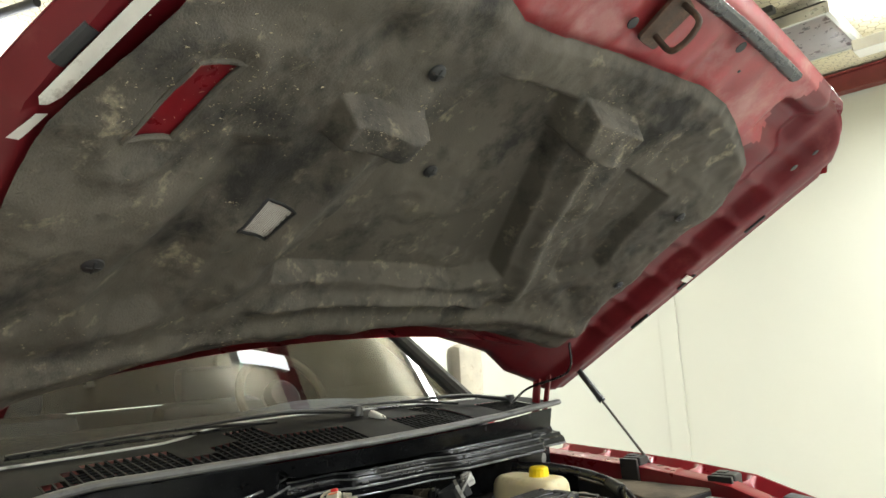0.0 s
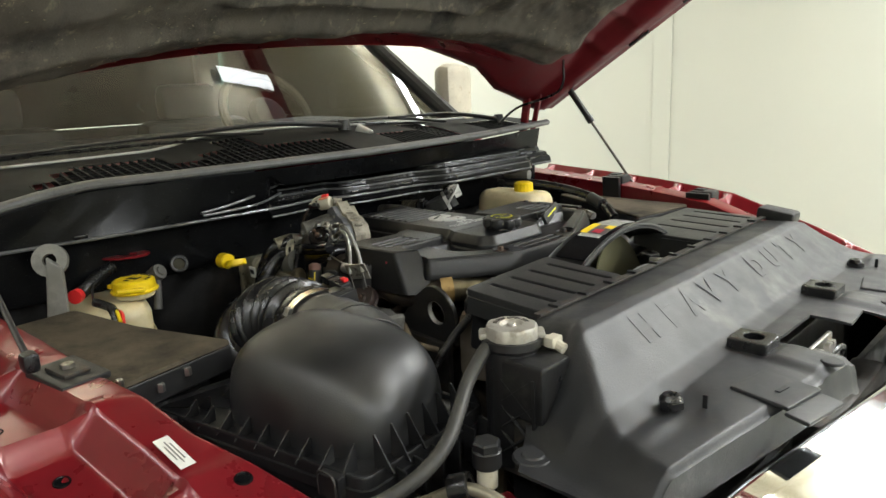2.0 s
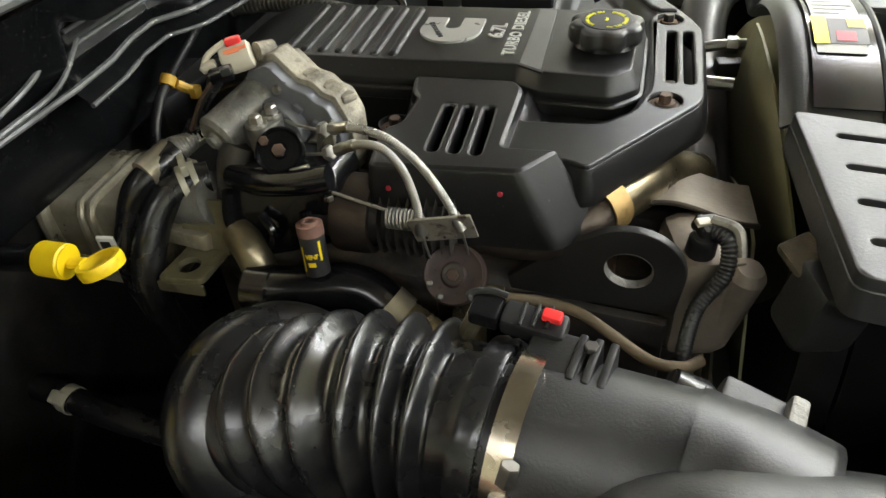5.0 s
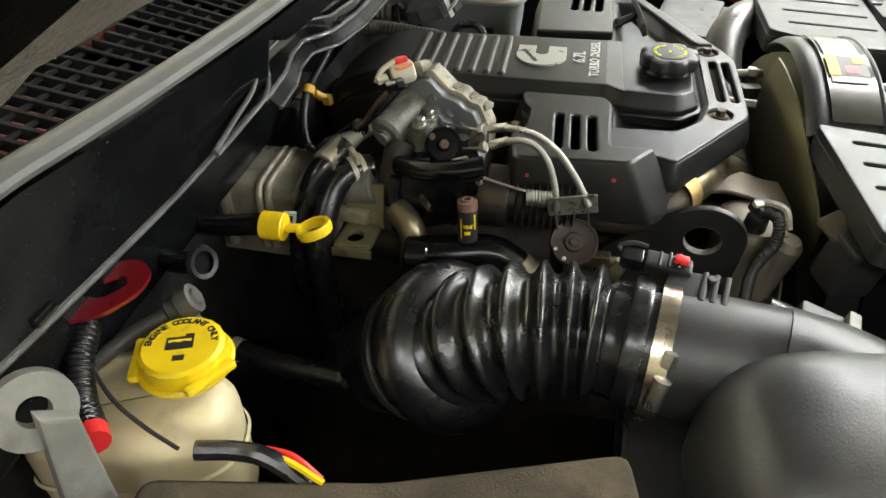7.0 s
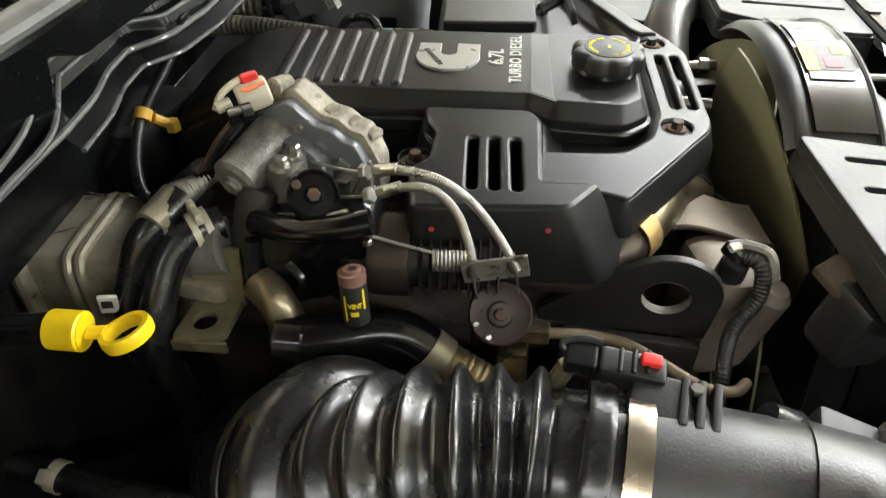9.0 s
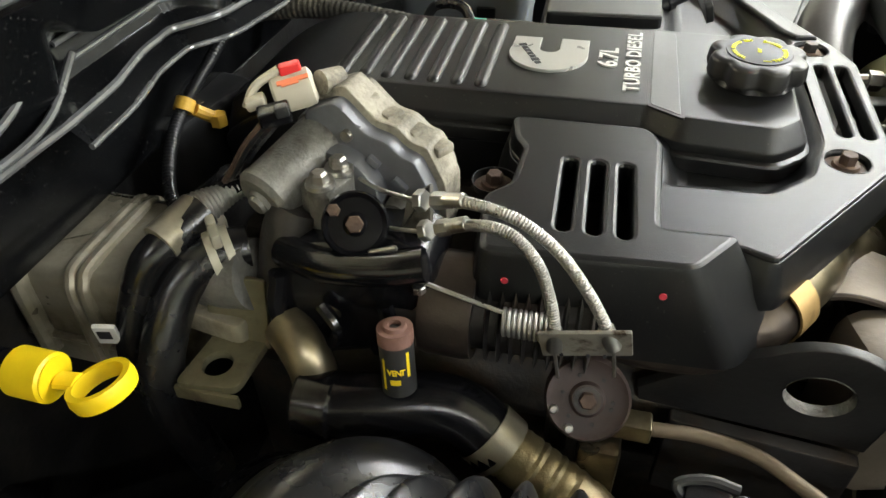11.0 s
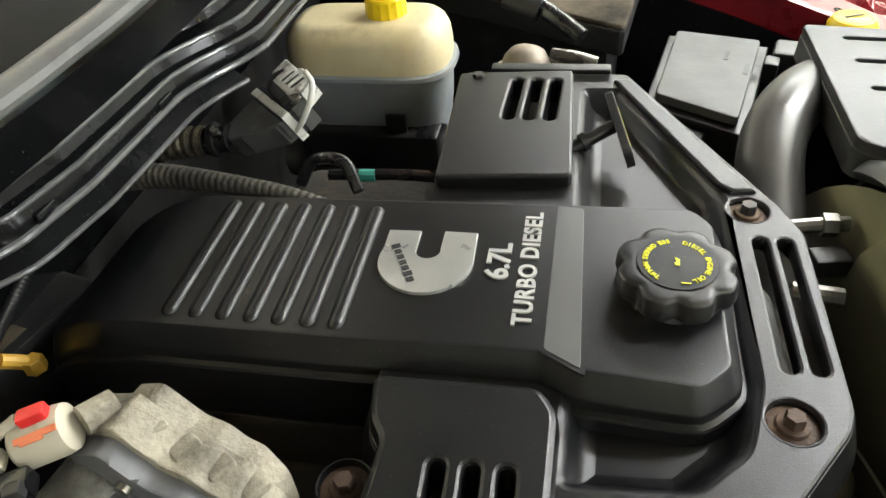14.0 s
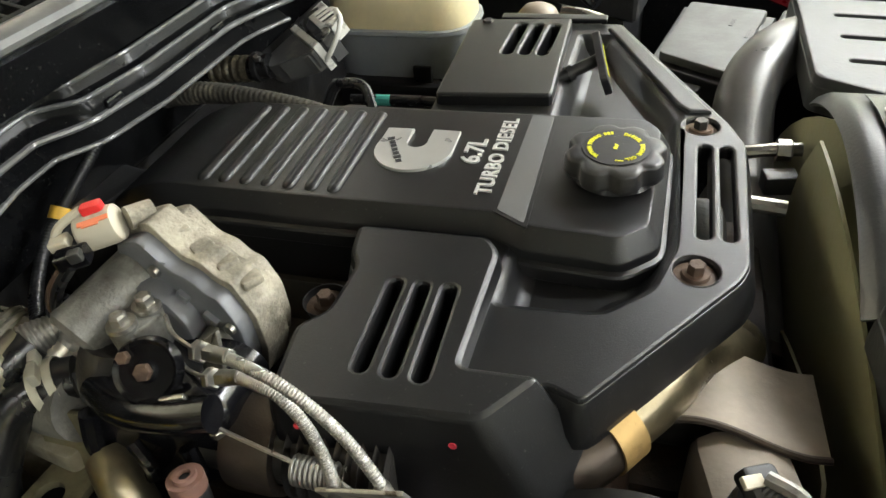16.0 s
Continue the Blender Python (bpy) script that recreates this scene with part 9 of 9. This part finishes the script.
    for q in (0.16, 0.22, 0.30):
        a = Vector(line[int(q * (len(line) - 1))])
        d = Vector(line[int(q * (len(line) - 1)) + 3]) - a
        part("tape_turn", lathe([(0.0125, -0.009), (0.0150, -0.008), (0.0150, 0.008), (0.0125, 0.009)], 18, frame_to(a, d)), tape, hn)
    part("branch", tube([(-1.155, 0.150, 1.16), (-1.14, 0.158, 1.183), (-1.108, 0.155, 1.185), (-1.090, 0.135, 1.165)], 0.006, 10), RUBBER, hn)
    part("pipe", tube([(-1.13, 0.165, 1.162), (-1.05, 0.17, 1.162), (-0.99, 0.165, 1.162)], 0.006, 10), RUBBER, hn)
    part("green_tape", tube([(-1.098, 0.166, 1.162), (-1.082, 0.167, 1.162)], 0.0066, 10, per=2), plain("teal_tape", (0.05, 0.30, 0.24), 0.5), hn)
    ln = thing("taped_loom", "brown cloth-taped wiring loom under the cowl", "wiring harness", (-1.3, 0.19, 1.12))
    part("loom", tube([(-1.40, 0.150, 1.150), (-1.345, 0.165, 1.180), (-1.295, 0.174, 1.186), (-1.262, 0.178, 1.188), (-1.235, 0.180, 1.192)], lambda s: 0.0140 + 0.0009 * math.sin(s * 46), 14, per=10), RUBBER, ln)
    part("cloth_tape", tube([(-1.312, 0.171, 1.185), (-1.285, 0.176, 1.187), (-1.262, 0.178, 1.188)], lambda s: 0.0162 + 0.0009 * math.sin(s * 31), 14, per=8), mat("brown_cloth_tape", (0.05, 0.042, 0.028), 0.45, vary=0.6, scale=160, bump=0.6, dirt=(0.20, 0.17, 0.11), dirt_amt=0.3, dirt_scale=120), ln)
    part("clip", lathe([(0.013, -0.003), (0.018, -0.003), (0.018, 0.003), (0.013, 0.003)], 18, frame_to((-1.252, 0.179, 1.190), (1, 0.1, 0.1))), PLASTIC, ln)
    part("clip_screw", hexnut(0.0045, 0.006, frame_to((-1.246, 0.172, 1.203), (0.2, -0.4, 1))), STEEL, ln)
    # angled connector with a swinging lever
    ac = thing("module_connector", "black angled module connector with a pale grey locking lever", "connector", (-1.2, 0.22, 1.15))
    cm = Matrix((Vector((0.756, -0.653, -0.040)), Vector((0.610, 0.660, 0.438)), Vector((-0.260, -0.356, 0.898)))).transposed().to_4x4()
    cm.translation = (-1.197, 0.200, 1.216)
    cm = cm @ Matrix.Scale(0.80, 4)
    pale = mat("pale_connector_plastic", (0.62, 0.61, 0.57), 0.42, vary=0.15, bump=0.15, dirt=(0.09, 0.085, 0.075), dirt_amt=0.35, dirt_scale=60)
    dusk = mat("dull_connector_plastic", (0.075, 0.075, 0.074), 0.5, vary=0.2, bump=0.15, dirt=(0.12, 0.115, 0.10), dirt_amt=0.25, dirt_scale=30)

    def slab(poly, n0, n1, bevel=0.0015):
        return prism(ccw(poly), n0, n1, bevel=bevel, m=cm)

    part("boot", slab([(-0.038, 0.0), (0.040, 0.0), (0.038, -0.012), (0.014, -0.038), (-0.006, -0.060), (-0.026, -0.066), (-0.036, -0.052)], -0.036, 0.0, 0.004), dusk, ac)
    part("boot_ridge", slab([(0.036, -0.010), (0.041, -0.006), (0.008, -0.050), (0.003, -0.046)], -0.030, 0.0015), dusk, ac)
    part("collar", slab([(-0.041, 0.001), (0.042, 0.001), (0.042, 0.012), (-0.041, 0.012)], -0.044, 0.005), pale, ac, "pale grey collar")
    part("seal", slab([(-0.038, 0.012), (0.039, 0.012), (0.039, 0.018), (-0.038, 0.018)], -0.040, 0.001), INK, ac)
    part("housing", slab([(-0.040, 0.018), (0.041, 0.018), (0.041, 0.038), (-0.040, 0.038)], -0.042, 0.003), dusk, ac)
    part("header", slab([(-0.043, 0.040), (0.034, 0.040), (0.030, 0.062), (-0.043, 0.066)], -0.022, 0.004, 0.003), pale, ac, "pale grey header block")
    part("lever_plate", slab([(-0.014, 0.030), (0.024, 0.028), (0.038, 0.040), (0.036, 0.062), (0.012, 0.066), (-0.012, 0.052)], 0.008, 0.014, 0.002), pale, ac, "pale grey locking lever")
    for k in range(3):
        part("lever_rib", slab([(-0.004 + 0.011 * k, 0.036), (0.000 + 0.011 * k, 0.036), (0.004 + 0.011 * k, 0.058), (0.000 + 0.011 * k, 0.058)], 0.013, 0.017, 0.001), pale, ac)
        part("lever_slot", slab([(0.001 + 0.011 * k, 0.037), (0.005 + 0.011 * k, 0.037), (0.009 + 0.011 * k, 0.056), (0.005 + 0.011 * k, 0.056)], 0.0138, 0.0146, 0.0), INK, ac)
    part("lever_arm", tube([cm @ Vector(p) for p in ((0.020, 0.064, 0.012), (0.042, 0.058, 0.010), (0.052, 0.040, 0.000), (0.050, 0.018, -0.014), (0.040, 0.004, -0.026))], 0.0030, 10, per=6), pale, ac)
    part("lever_arm", tube([cm @ Vector(p) for p in ((-0.012, 0.050, 0.013), (-0.020, 0.034, 0.012), (-0.014, 0.020, 0.008), (0.004, 0.014, 0.006))], 0.0026, 8, per=6), PLASTIC, ac)
    part("pivot", disc(0.008, 0.006, 0.0015, 16, cm @ pose(0.036, 0.030, 0.004)), STEEL, ac)
    part("catch", slab([(0.020, 0.016), (0.036, 0.014), (0.038, 0.026), (0.022, 0.028)], 0.003, 0.012), PLASTIC, ac)
    # pipe and sleeve beside the far battery
    bp = thing("vacuum_hose", "thick black vacuum hose with a grey sleeve", "hose", (-1.0, 0.62, 1.15))
    part("hose_body", tube([(-1.30, 0.56, 1.20), (-1.20, 0.60, 1.20), (-1.08, 0.625, 1.185), (-0.98, 0.615, 1.165), (-0.93, 0.585, 1.15), (-0.89, 0.56, 1.13)], 0.0125, 14), RUBBER, bp)
    part("sleeve", tube([(-1.0, 0.615, 1.168), (-0.95, 0.595, 1.155)], 0.0175, 14, per=2), GREYPL, bp)
    part("pipe_fitting", tube([(-1.30, 0.60, 1.225), (-1.22, 0.615, 1.222)], 0.016, 12, per=2), CAST, bp)
    tc = thing("filler_cap", "round pale metal cap behind the engine cover", "cap", (-0.935, 0.44, 1.15))
    part("cap", lathe([(0, 0.026), (0.012, 0.0245), (0.022, 0.020), (0.029, 0.010), (0.031, -0.006), (0.040, -0.008), (0.040, -0.016), (0.032, -0.018), (0.032, -0.03), (0, -0.03)], 28, pose(-0.955, 0.42, 1.155, 0, 8, 0)), TAN, tc)
    part("neck", tube([(-0.955, 0.42, 1.13), (-0.955, 0.42, 0.62)], 0.028, 16, per=2), DKSTEEL, tc)
    part("valve", tube([(-0.925, 0.43, 1.165), (-0.895, 0.425, 1.163), (-0.87, 0.42, 1.158)], 0.010, 12), STEEL, tc)


build_far_side()
